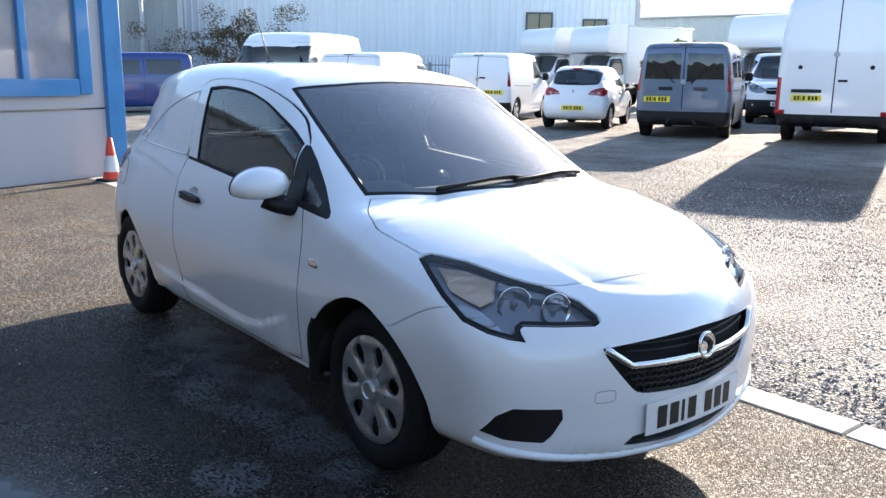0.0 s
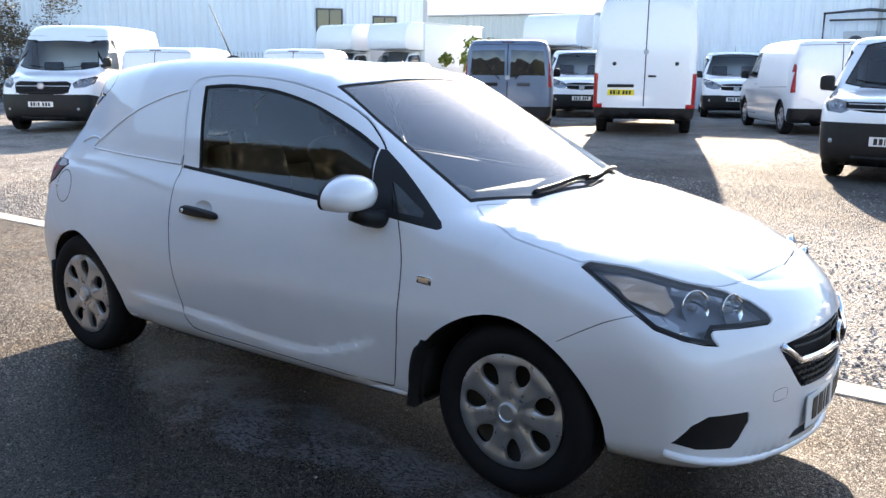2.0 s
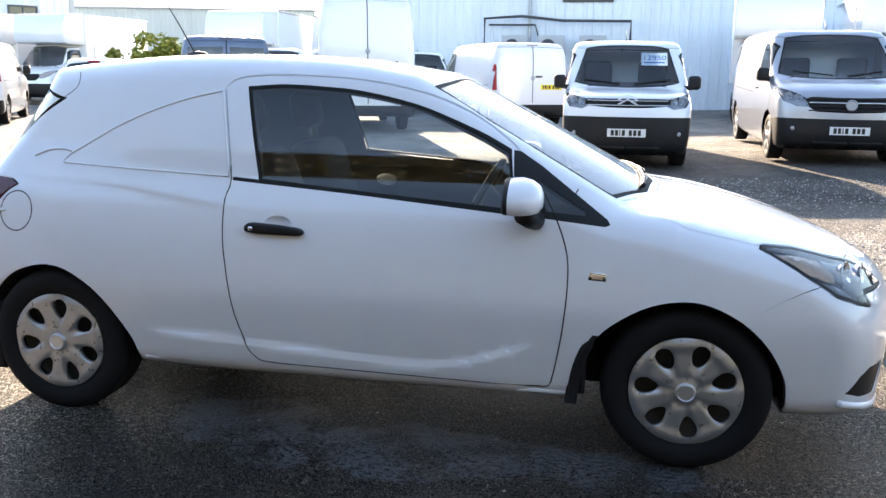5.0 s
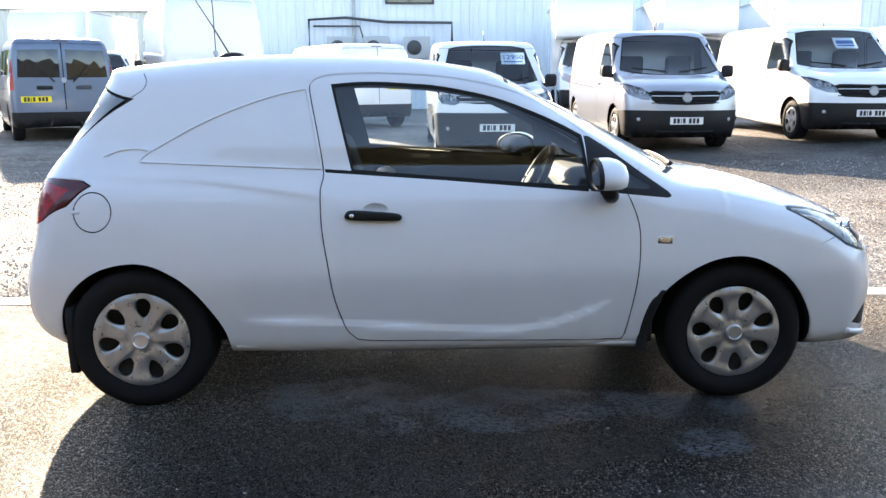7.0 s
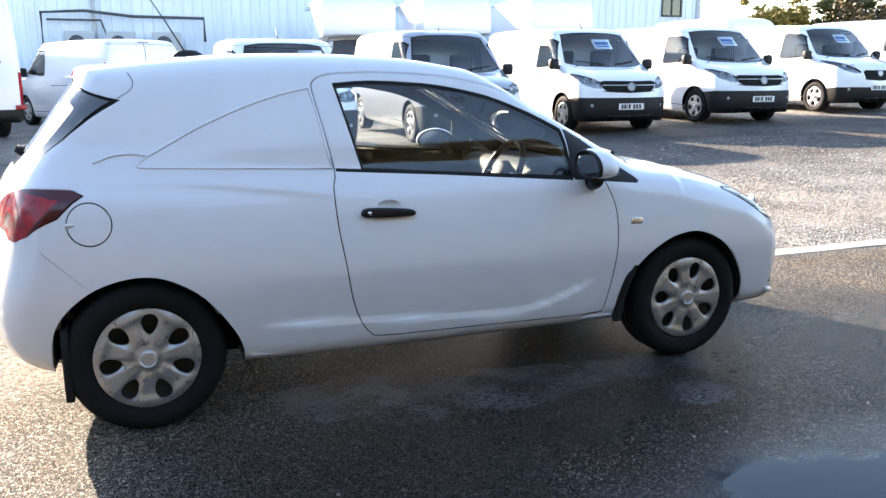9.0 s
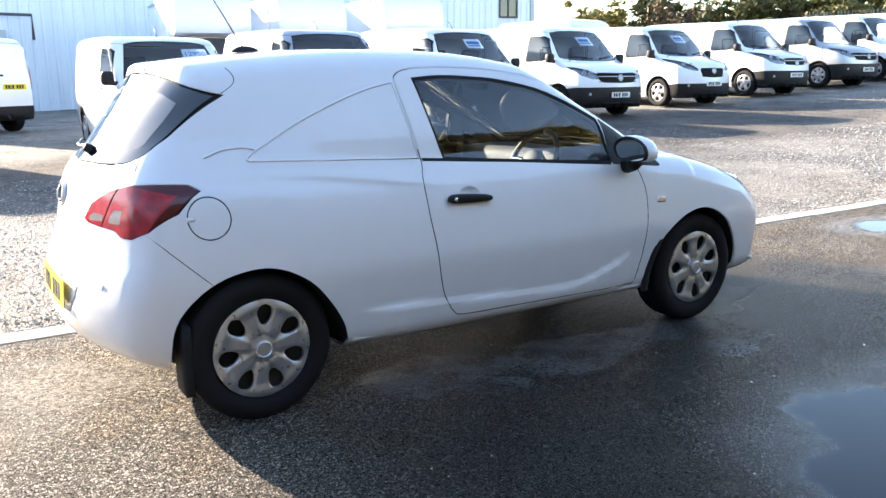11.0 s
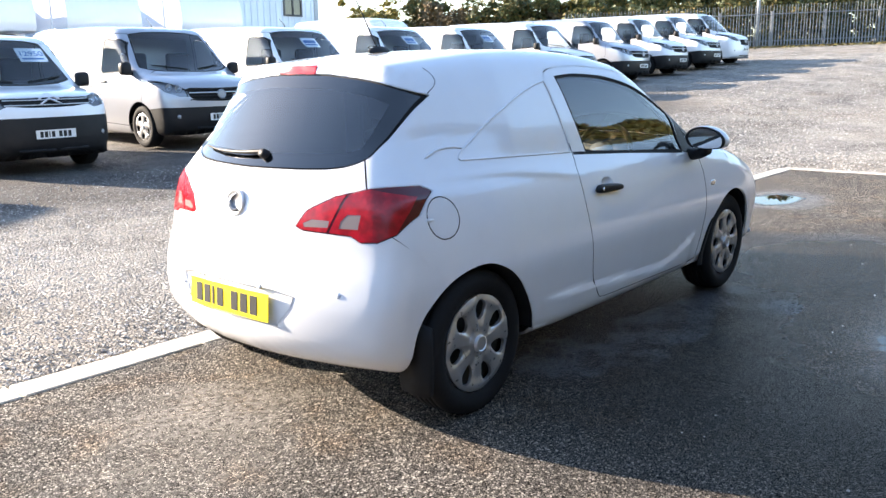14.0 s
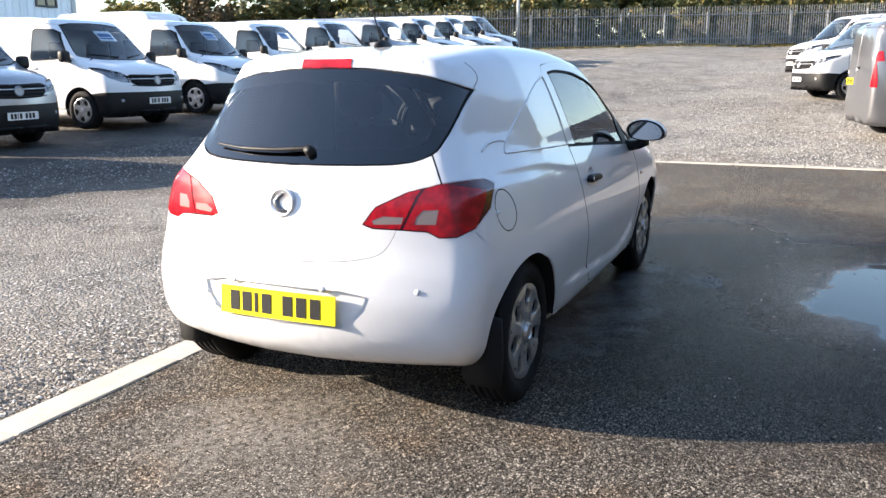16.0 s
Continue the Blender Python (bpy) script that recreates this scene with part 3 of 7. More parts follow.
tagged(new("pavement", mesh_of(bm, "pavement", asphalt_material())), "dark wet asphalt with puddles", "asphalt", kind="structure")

# pale concrete edging round the asphalt, laid in lengths
CONCRETE = worn("pale_concrete", (0.50, 0.46, 0.39), 0.75, 70, 0.22, 0.0015)
edging = tagged(new("kerb"), "pale concrete edging between asphalt and gravel", "kerb", kind="structure")
edge_mesh = mesh_of(block(-0.452, 0.452, -0.06, 0.12, -0.06, 0.006, 0.006, 1), "edging_stone", CONCRETE, True)
rnd = random.Random(5)
for k in range(34):
    x = 7.68 - 0.455 - k * 0.914
    o = new("edging_stone", edge_mesh)
    o.parent, o.matrix_local = edging, pose(x, 0.945 + rnd.uniform(-0.003, 0.003), rnd.uniform(-0.0015, 0.002), 0, 0, rnd.uniform(-0.2, 0.2))
for k in range(14):
    o = new("edging_stone", edge_mesh)
    o.parent, o.matrix_local = edging, pose(7.79 + rnd.uniform(-0.006, 0.006), 0.55 - k * 0.914, rnd.uniform(-0.003, 0.004), 0, 0, 90 + rnd.uniform(-0.5, 0.5))


def loose_stones(name, count, area, size, seed, material):
    """Loose stones lying on the ground as one mesh."""
    rng = random.Random(seed)
    verts, faces = [], []
    for _ in range(count):
        x, y = rng.uniform(area[0], area[1]), area[2] + (area[3] - area[2]) * rng.random() ** 1.6
        s = rng.uniform(*size)
        z = (rise(x, y) if y > 1.0 or x > 7.85 else 0.0)
        a, k = rng.uniform(0, 6.28), len(verts)
        for j in range(4):
            r = s * rng.uniform(0.7, 1.15)
            verts.append((x + r * math.cos(a + j * 1.57), y + r * math.sin(a + j * 1.57), z + s * rng.uniform(0.0, 0.35)))
        verts += [(x + s * rng.uniform(-0.4, 0.4), y + s * rng.uniform(-0.4, 0.4), z + s * rng.uniform(0.55, 0.95)), (x, y, z - s * 0.4)]
        for j in range(4):
            faces += [(k + j, k + (j + 1) % 4, k + 4), (k + (j + 1) % 4, k + j, k + 5)]
    me = bpy.data.meshes.new(name)
    me.from_pydata(verts, [], faces)
    me.materials.append(material)
    return tagged(new(name, me), "loose grey crushed stones on the yard", "gravel", kind="stuff")


def stone_material():
    m = principled("loose_stone", (0.2, 0.19, 0.18), 0.7)
    n = Nodes(m)
    geo = n.add("ShaderNodeNewGeometry")
    col = n.ramp(geo.outputs["Random Per Island"], [(0.0, (0.20, 0.195, 0.187)), (0.5, (0.38, 0.368, 0.35)), (0.85, (0.56, 0.54, 0.51)), (1.0, (0.74, 0.72, 0.69))])
    n.out(Base_Color=n.mix(n.ramp(n.noise(90, 4), [(0.3, 0.0), (0.7, 0.5)]), col, (0.1, 0.097, 0.09)), Normal=n.bump(n.noise(160, 4), 0.4, 0.003))
    return m


STONE = stone_material()
loose_stones("gravel_stones", 36000, (-8, 9.5, 1.09, 7.5), (0.005, 0.015), 3, STONE)
loose_stones("far_gravel_stones", 24000, (7.9, 16.0, -4.5, 5.0), (0.009, 0.022), 4, STONE)
loose_stones("outer_gravel_stones", 26000, (16.0, 36.0, -7.0, 9.0), (0.012, 0.028), 9, STONE)
loose_stones("grit", 420, (-5, 7.5, -3.6, 0.9), (0.003, 0.008), 6, STONE)

# ---- the small white van-bodied hatchback ----
CAR_SIDE = spline([
    (-1.60, 0.22), (-1.80, 0.27), (-1.885, 0.36), (-1.905, 0.50), (-1.885, 0.62), (-1.845, 0.74), (-1.815, 0.88), (-1.775, 0.98),
    (-1.68, 1.09), (-1.56, 1.25), (-1.475, 1.375), (-1.46, 1.412), (-1.40, 1.425), (-1.15, 1.452), (-0.85, 1.474), (-0.5, 1.479), (-0.15, 1.465), (0.12, 1.43),
    (0.28, 1.395), (0.6, 1.245), (0.9, 1.09), (1.10, 0.985), (1.19, 0.955), (1.4, 0.925), (1.65, 0.86), (1.86, 0.785), (1.985, 0.715), (2.06, 0.64),
    (2.095, 0.55), (2.10, 0.44), (2.09, 0.32), (2.085, 0.245), (2.055, 0.198), (1.9, 0.182), (1.5, 0.193), (0.9, 0.22), (0.0, 0.222), (-1.2, 0.222)], steps=5)
W_PLAN = [(-1.95, 0.70), (-1.7, 0.755), (-1.4, 0.80), (-1.1, 0.835), (-0.8, 0.842), (0, 0.845), (0.6, 0.842), (0.95, 0.84), (1.3, 0.842), (1.55, 0.82), (1.8, 0.775), (2.0, 0.70), (2.15, 0.6)]
W_TALL = [(0.15, 0.92), (0.3, 0.955), (0.45, 0.985), (0.58, 1.0), (0.7, 0.985), (0.8, 0.962), (0.9, 0.925), (1.0, 0.87), (1.1, 0.835), (1.2, 0.795), (1.32, 0.738), (1.42, 0.67), (1.5, 0.58)]


RIDGE = [(1.0, 0.455), (1.22, 0.417), (1.4, 0.409), (1.55, 0.397), (1.7, 0.378), (1.86, 0.334), (1.93, 0.28), (2.0, 0.27)]
SHOULDER = [(-1.5, 0.968), (-1.05, 0.957), (-0.75, 0.926), (-0.45, 0.882)]
CREASE = [(-0.8, 0.392), (-0.4, 0.374), (0.0, 0.347), (0.28, 0.337), (0.42, 0.352), (0.54, 0.388), (0.64, 0.425), (0.75, 0.47)]


def car_field(x, y, z):
    a = np.abs(y)
    wide = smooth(x, W_PLAN) * smooth(z, W_TALL) - ramp(x, [(-1.5, 0.07), (-0.9, 0.0), (0.7, 0.0), (1.1, 0.03)]) * np.clip((z - 0.92) / 0.2, 0, 1)
    bow = ramp(x, [(-1.9, -0.36), (-1.2, -0.22), (-0.7, 0.0), (0.0, 0.0), (0.5, 0.30), (1.2, 0.34), (1.6, 0.3), (2.1, 0.5)])
    up = np.clip((z - 0.3) / 0.3, 0, 1)
    ridge = np.minimum(ramp(x, RIDGE) - a, 1.98 - 0.9 * a * a - x)
    step = -0.008 * np.clip(ridge / 0.05 + 0.5, 0, 1) * np.clip((x - 1.02) / 0.3, 0, 1)
    flat = profile_distance(x + bow * a * a + np.where(x > 1.2, 0.5, 0) * np.clip(a - 0.5, 0, 1) ** 2, z + (0.055 * up - 0.06 * (1 - up) * np.clip((x - 1.2) / 0.3, 0, 1)) * a * a - step, CAR_SIDE)
    shoulder = smooth(x, SHOULDER)
    wide = wide + 0.006 * np.clip((z - shoulder + 0.011) / 0.022, 0, 1) * np.clip((shoulder + 0.10 - z) / 0.085, 0, 1) * np.clip((x + 1.52) / 0.2, 0, 1) * np.clip((-0.42 - x) / 0.25, 0, 1)
    crease = smooth(x, CREASE)
    wide = wide + 0.016 * np.clip((crease + 0.010 - z) / 0.020, 0, 1) * np.clip((x + 0.85) / 0.2, 0, 1) * np.clip((0.72 - x) / 0.1, 0, 1)
    return smax(flat, (a - wide), 0.09)



def sidewards(c, n):
    return c.y < -0.3 and n.y < -0.15


def forwards(c, n):
    return c.x > 1.4 and n.x > 0.1


def backwards(c, n):
    return c.x < -1.15 and n.z < 0.97


def upwards(c, n):
    return n.z > 0.12 and c.z > 0.7


shell = Shell(shell_points(car_field, -1.3, 1.5, 0.72, 112, 40, 104), field=car_field)
skin = BVHTree.FromBMesh(shell.bm)
REAR_ARCH = spline([(-1.60, 0.30), (-1.585, 0.42), (-1.53, 0.51), (-1.425, 0.59), (-1.29, 0.628), (-1.175, 0.618), (-1.06, 0.555), (-0.975, 0.462), (-0.906, 0.35), (-0.885, 0.27)], False, 4)
REAR_LINE = list(REAR_ARCH)
REAR_ARCH += [(-0.885, 0.05), (-1.60, 0.05)]
FRONT_ARCH = spline([(0.868, 0.27), (0.885, 0.40), (0.955, 0.515), (1.08, 0.604), (1.205, 0.640), (1.32, 0.63), (1.44, 0.566), (1.53, 0.47), (1.588, 0.36), (1.60, 0.27)], False, 4)
FRONT_LINE = list(FRONT_ARCH)
FRONT_ARCH += [(1.60, 0.05), (0.868, 0.05)]
DOOR = spline([(-0.482, 0.99), (-0.512, 1.17), (-0.541, 1.315), (-0.533, 1.355), (-0.487, 1.378), (-0.40, 1.387), (-0.25, 1.39), (0.015, 1.375), (0.257, 1.33), (0.425, 1.264), (0.56, 1.18),
               (0.632, 1.118), (0.715, 1.0), (0.78, 0.885), (0.817, 0.778), (0.823, 0.67), (0.816, 0.558), (0.803, 0.446), (0.777, 0.30), (0.755, 0.278), (0.755, 0.278), (0.005, 0.289),
               (-0.307, 0.294), (-0.37, 0.316), (-0.408, 0.37), (-0.444, 0.482), (-0.469, 0.635), (-0.49, 0.774), (-0.495, 0.923)], steps=3)
WINDOW = spline([(-0.441, 1.336), (-0.441, 1.336), (-0.302, 1.345), (-0.137, 1.338), (0.014, 1.324), (0.218, 1.282), (0.371, 1.228), (0.49, 1.177), (0.585, 1.128), (0.585, 1.128),
                 (0.612, 0.929), (0.612, 0.929), (0.008, 0.972), (-0.359, 1.001), (-0.359, 1.001)], steps=3)
BELT = [(-0.478, 1.004), (0.008, 0.972), (0.612, 0.928), (0.612, 0.908), (0.008, 0.957), (-0.475, 0.990)]
SAIL = [(0.603, 1.132), (0.628, 1.128), (0.707, 1.079), (0.834, 0.987), (0.95, 0.905), (0.962, 0.888), (0.945, 0.880), (0.72, 0.902), (0.62, 0.910)]
SMALL_WINDOW = [(0.70, 1.028), (0.78, 0.982), (0.872, 0.931), (0.872, 0.915), (0.735, 0.925)]
QUARTER = spline([(-1.228, 1.032), (-1.24, 1.04), (-1.21, 1.066), (-1.119, 1.117), (-1.002, 1.18), (-0.838, 1.25), (-0.677, 1.302), (-0.556, 1.326), (-0.556, 1.326), (-0.522, 1.17),
                  (-0.494, 1.004), (-0.494, 1.004), (-0.88, 1.02), (-1.2, 1.031)], steps=3)
shell.cut(REAR_ARCH, "y", "opening", lambda c, n: c.y < -0.50)
shell.cut(FRONT_ARCH, "y", "opening", lambda c, n: c.y < -0.50)
shell.gap(DOOR, "y", "door", sidewards, 0.005)
shell.cut(grown(WINDOW, 0.011), "y", "seal", sidewards)
shell.cut(WINDOW, "y", "window", sidewards)
shell.cut(BELT, "y", "seal", sidewards)
shell.cut(SAIL, "y", "sail", sidewards)
shell.cut(SMALL_WINDOW, "y", "small_window", sidewards)
shell.cut(circle(-0.27, 0.836, 0.058, 24, 0.034), "y", "cup", sidewards, ["door"])
for rr in (0.04, 0.02):
    shell.cut(circle(-0.27, 0.836, rr, 16, rr * 0.6), "y", "cup_ring", sidewards, [])
shell.gap(circle(-1.425, 0.834, 0.079, 36), "y", "fuel_flap", sidewards, 0.005, ["body"])
shell.cut(stroke(spline([(-1.665, 0.80), (-1.55, 0.69), (-1.43, 0.575)], False, 4), 0.003), "y", "gap", sidewards, ["body"])
shell.cut(stroke(spline([(1.44, 0.592), (1.592, 0.678), (1.69, 0.71)], False, 4), 0.003), "y", "gap", sidewards, ["body"])
shell.cut(stroke([(0.845, 1.005), (0.815, 0.955)], 0.005), "y", "gap", sidewards, ["body"])
SCREEN_EDGE = [(0.965, -0.60), (0.725, -0.577), (0.5, -0.55), (0.30, -0.53), (0.318, -0.323), (0.322, 0.0), (0.322, 0.03), (1.118, 0.03), (1.118, 0.0), (1.08, -0.354)]
shell.cut(grown(SCREEN_EDGE, 0.022), "z", "screen_band", upwards, ["body", "gap", "door"])
shell.cut(SCREEN_EDGE, "z", "windscreen", upwards, ["screen_band", "body"])
BONNET = spline([(1.00, -0.612), (1.00, -0.612), (1.075, -0.675), (1.168, -0.718), (1.261, -0.738), (1.458, -0.722), (1.458, -0.722), (1.59, -0.63), (1.73, -0.55), (1.825, -0.448), (1.877, -0.247), (1.905, 0.0), (1.905, 0.03), (1.905, 0.03),
                 (1.17, 0.03), (1.17, 0.03), (1.165, 0.0), (1.125, -0.36)], steps=3)
shell.gap(BONNET, "z", "bonnet", upwards, 0.005, ["body", "screen_band"])
HEAD = [(1.470, -0.731, 0.819), (1.480, -0.691, 0.831), (1.591, -0.627, 0.815), (1.731, -0.55, 0.774), (1.827, -0.465, 0.746), (1.901, -0.41, 0.71), (1.951, -0.389, 0.676), (1.968, -0.391, 0.657),
        (1.967, -0.413, 0.649), (1.909, -0.53, 0.653), (1.856, -0.619, 0.659), (1.855, -0.634, 0.651), (1.866, -0.639, 0.636), (1.88, -0.634, 0.617), (1.85, -0.672, 0.624),
        (1.801, -0.717, 0.64), (1.727, -0.756, 0.669), (1.632, -0.765, 0.73), (1.537, -0.749, 0.785)]
axes, flat = shell.view(HEAD, (-1.85, 1.75, -0.69))
axes_h = axes
near_lamp = lambda c, n: c.x > 1.3 and c.y < -0.3 and c.z > 0.5
shell.cut(grown(flat, 0.004), axes, "gap", near_lamp)
shell.cut(grown(flat, -0.002), axes, "head_edge", near_lamp)
shell.cut(grown(flat, -0.014), axes, "head_lens", near_lamp)
FACETS = (("indicator", [(1.53, -0.70, 0.812), (1.60, -0.635, 0.80), (1.69, -0.585, 0.775), (1.72, -0.62, 0.72), (1.70, -0.66, 0.70), (1.62, -0.72, 0.745)], 0.022, "pale amber indicator reflector"),
          ("side_reflector", [(1.66, -0.735, 0.715), (1.72, -0.69, 0.70), (1.79, -0.67, 0.665), (1.83, -0.66, 0.63), (1.80, -0.71, 0.64), (1.72, -0.75, 0.67)], 0.02, "pale side reflector"),
          ("lamp_brow", [(1.70, -0.575, 0.775), (1.80, -0.50, 0.755), (1.90, -0.415, 0.715), (1.89, -0.43, 0.70), (1.79, -0.53, 0.735), (1.71, -0.60, 0.75)], 0.018, "pale strip in the lamp"))
for _, corners, _, _ in FACETS:
    shell.cut(shell.view(corners, (-1.85, 1.75, -0.69))[1], axes_h, "facet_edge", near_lamp, [])
GRILLE = spline([(0.03, 0.602), (0.03, 0.602), (-0.119, 0.597), (-0.262, 0.591), (-0.412, 0.581), (-0.412, 0.581), (-0.397, 0.542), (-0.336, 0.465), (-0.285, 0.42), (-0.205, 0.406), (0.03, 0.394), (0.03, 0.394)], steps=3)
shell.cut(GRILLE, "x", "grille", forwards)
shell.cut([(0.03, 0.285), (-0.18, 0.282), (-0.29, 0.268), (-0.33, 0.232), (-0.15, 0.214), (0.03, 0.212)], "x", "intake", forwards)
shell.cut([(-0.741, 0.319), (-0.716, 0.38), (-0.68, 0.407), (-0.543, 0.398), (-0.535, 0.361), (-0.563, 0.309), (-0.589, 0.284), (-0.693, 0.297)], "x", "fog_recess", forwards)
REAR_GLASS = spline([(0.03, 1.371), (0.03, 1.371), (-0.176, 1.368), (-0.40, 1.343), (-0.515, 1.312), (-0.565, 1.283), (-0.565, 1.283), (-0.562, 1.19), (-0.548, 1.103), (-0.522, 1.058), (-0.404, 1.028), (-0.045, 1.021), (0.03, 1.02), (0.03, 1.02)], steps=3)
shell.cut(grown(REAR_GLASS, 0.008), "x", "gap", backwards, ["body", "gap"])
shell.cut(REAR_GLASS, "x", "rear_band", backwards)
shell.cut(grown([(y if y < 0.01 else 0.2, z) for y, z in REAR_GLASS], -0.05), "x", "rear_window", backwards)
shell.cut([(0.03, 1.408), (-0.114, 1.405), (-0.114, 1.376), (0.03, 1.378)], "x", "brake_lamp", backwards, ["body", "gap"])
TAIL = [(-1.786, -0.33, 0.812), (-1.765, -0.373, 0.873), (-1.713, -0.484, 0.928), (-1.652, -0.6, 0.957), (-1.48, -0.69, 0.957), (-1.445, -0.715, 0.937), (-1.532, -0.733, 0.858), (-1.64, -0.717, 0.799),
        (-1.69, -0.665, 0.771), (-1.711, -0.602, 0.768), (-1.724, -0.563, 0.79), (-1.758, -0.46, 0.796), (-1.784, -0.367, 0.80)]
axes, flat = shell.view(TAIL, (2.75, 1.27, -0.53))
near_tail = lambda c, n: c.x < -1.2 and c.y < -0.2 and c.z > 0.6
shell.cut(grown(flat, 0.004), axes, "gap", near_tail)
shell.cut(grown(flat, -0.001), axes, "tail_lens", near_tail)
_, split = shell.view([(-1.68, -0.545, 0.96), (-1.712, -0.52, 0.915), (-1.765, -0.455, 0.76)], (2.75, 1.27, -0.53))
shell.cut(stroke(split, 0.010), axes, "tail_split", near_tail, ["tail_lens"])
_, low = shell.view([(-1.775, -0.36, 0.825), (-1.765, -0.40, 0.842), (-1.745, -0.475, 0.84), (-1.75, -0.47, 0.815), (-1.78, -0.37, 0.812)], (2.75, 1.27, -0.53))
shell.cut(low, axes, "tail_low", near_tail, ["tail_lens"])
_, low = shell.view([(-1.72, -0.515, 0.838), (-1.70, -0.535, 0.862), (-1.675, -0.585, 0.862), (-1.69, -0.58, 0.81), (-1.725, -0.51, 0.812)], (2.75, 1.27, -0.53))
shell.cut(low, axes, "tail_clear", near_tail, ["tail_lens"])
_, low = shell.view([(-1.66, -0.61, 0.957), (-1.48, -0.70, 0.957), (-1.445, -0.715, 0.937), (-1.532, -0.733, 0.858), (-1.64, -0.717, 0.80), (-1.545, -0.712, 0.875), (-1.505, -0.705, 0.918), (-1.60, -0.65, 0.940)], (2.75, 1.27, -0.53))
shell.cut(low, axes, "tail_dark", near_tail, ["tail_lens"])
shell.cut(stroke(spline([(-0.53, 1.058), (-0.562, 1.01), (-0.596, 0.955)], False, 3), 0.006), "x", "gap", backwards, ["body"])
shell.cut(stroke(spline([(-0.455, 0.80), (-0.43, 0.74), (-0.385, 0.70), (-0.25, 0.676), (0.03, 0.665)], False, 4), 0.003), "x", "gap", backwards, ["body"])
RECESS = [(0.03, 0.578), (-0.27, 0.572), (-0.37, 0.553), (-0.355, 0.51), (-0.285, 0.432), (0.03, 0.428)]
shell.cut(RECESS, "x", "recess", backwards, ["body"])

car = thing("hatchback_van", pose(0, 0, 0), "glossy white two-door hatchback van parked on wet asphalt", "car")
# edges of their own along the sill crease and the bonnet ridge
xs = np.linspace(-0.84, 0.71, 32)
zs = smooth(xs, CREASE)
shell.cut([(x, z + 0.011) for x, z in zip(xs, zs)] + [(x, z - 0.011) for x, z in zip(xs[::-1], zs[::-1])], "y", "crease_edge", sidewards, [])
xs = np.linspace(-1.42, -0.46, 20)
zs = smooth(xs, SHOULDER)
for half in (0.011, 0.003):
    shell.cut([(x, z + half) for x, z in zip(xs, zs)] + [(x, z - half) for x, z in zip(xs[::-1], zs[::-1])], "y", "shoulder_edge", sidewards, [])
xs = np.linspace(1.08, 1.86, 12)
line = [(x, -v) for x, v in zip(xs, ramp(xs, RIDGE))] + [(1.98 - 0.9 * v * v, -v) for v in np.linspace(0.30, -0.03, 9)]
shell.cut(stroke(line, 0.052), "z", "ridge_edge", upwards, [])
shell.cut(stroke(line, 0.020), "z", "ridge_edge", upwards, [])
part("body", lip(shell.pick("body"), 0.012), WHITE, car)
part("panel_joint", sink(shell.pick("gap"), 0.009), JOINT, car, "dark panel joint")
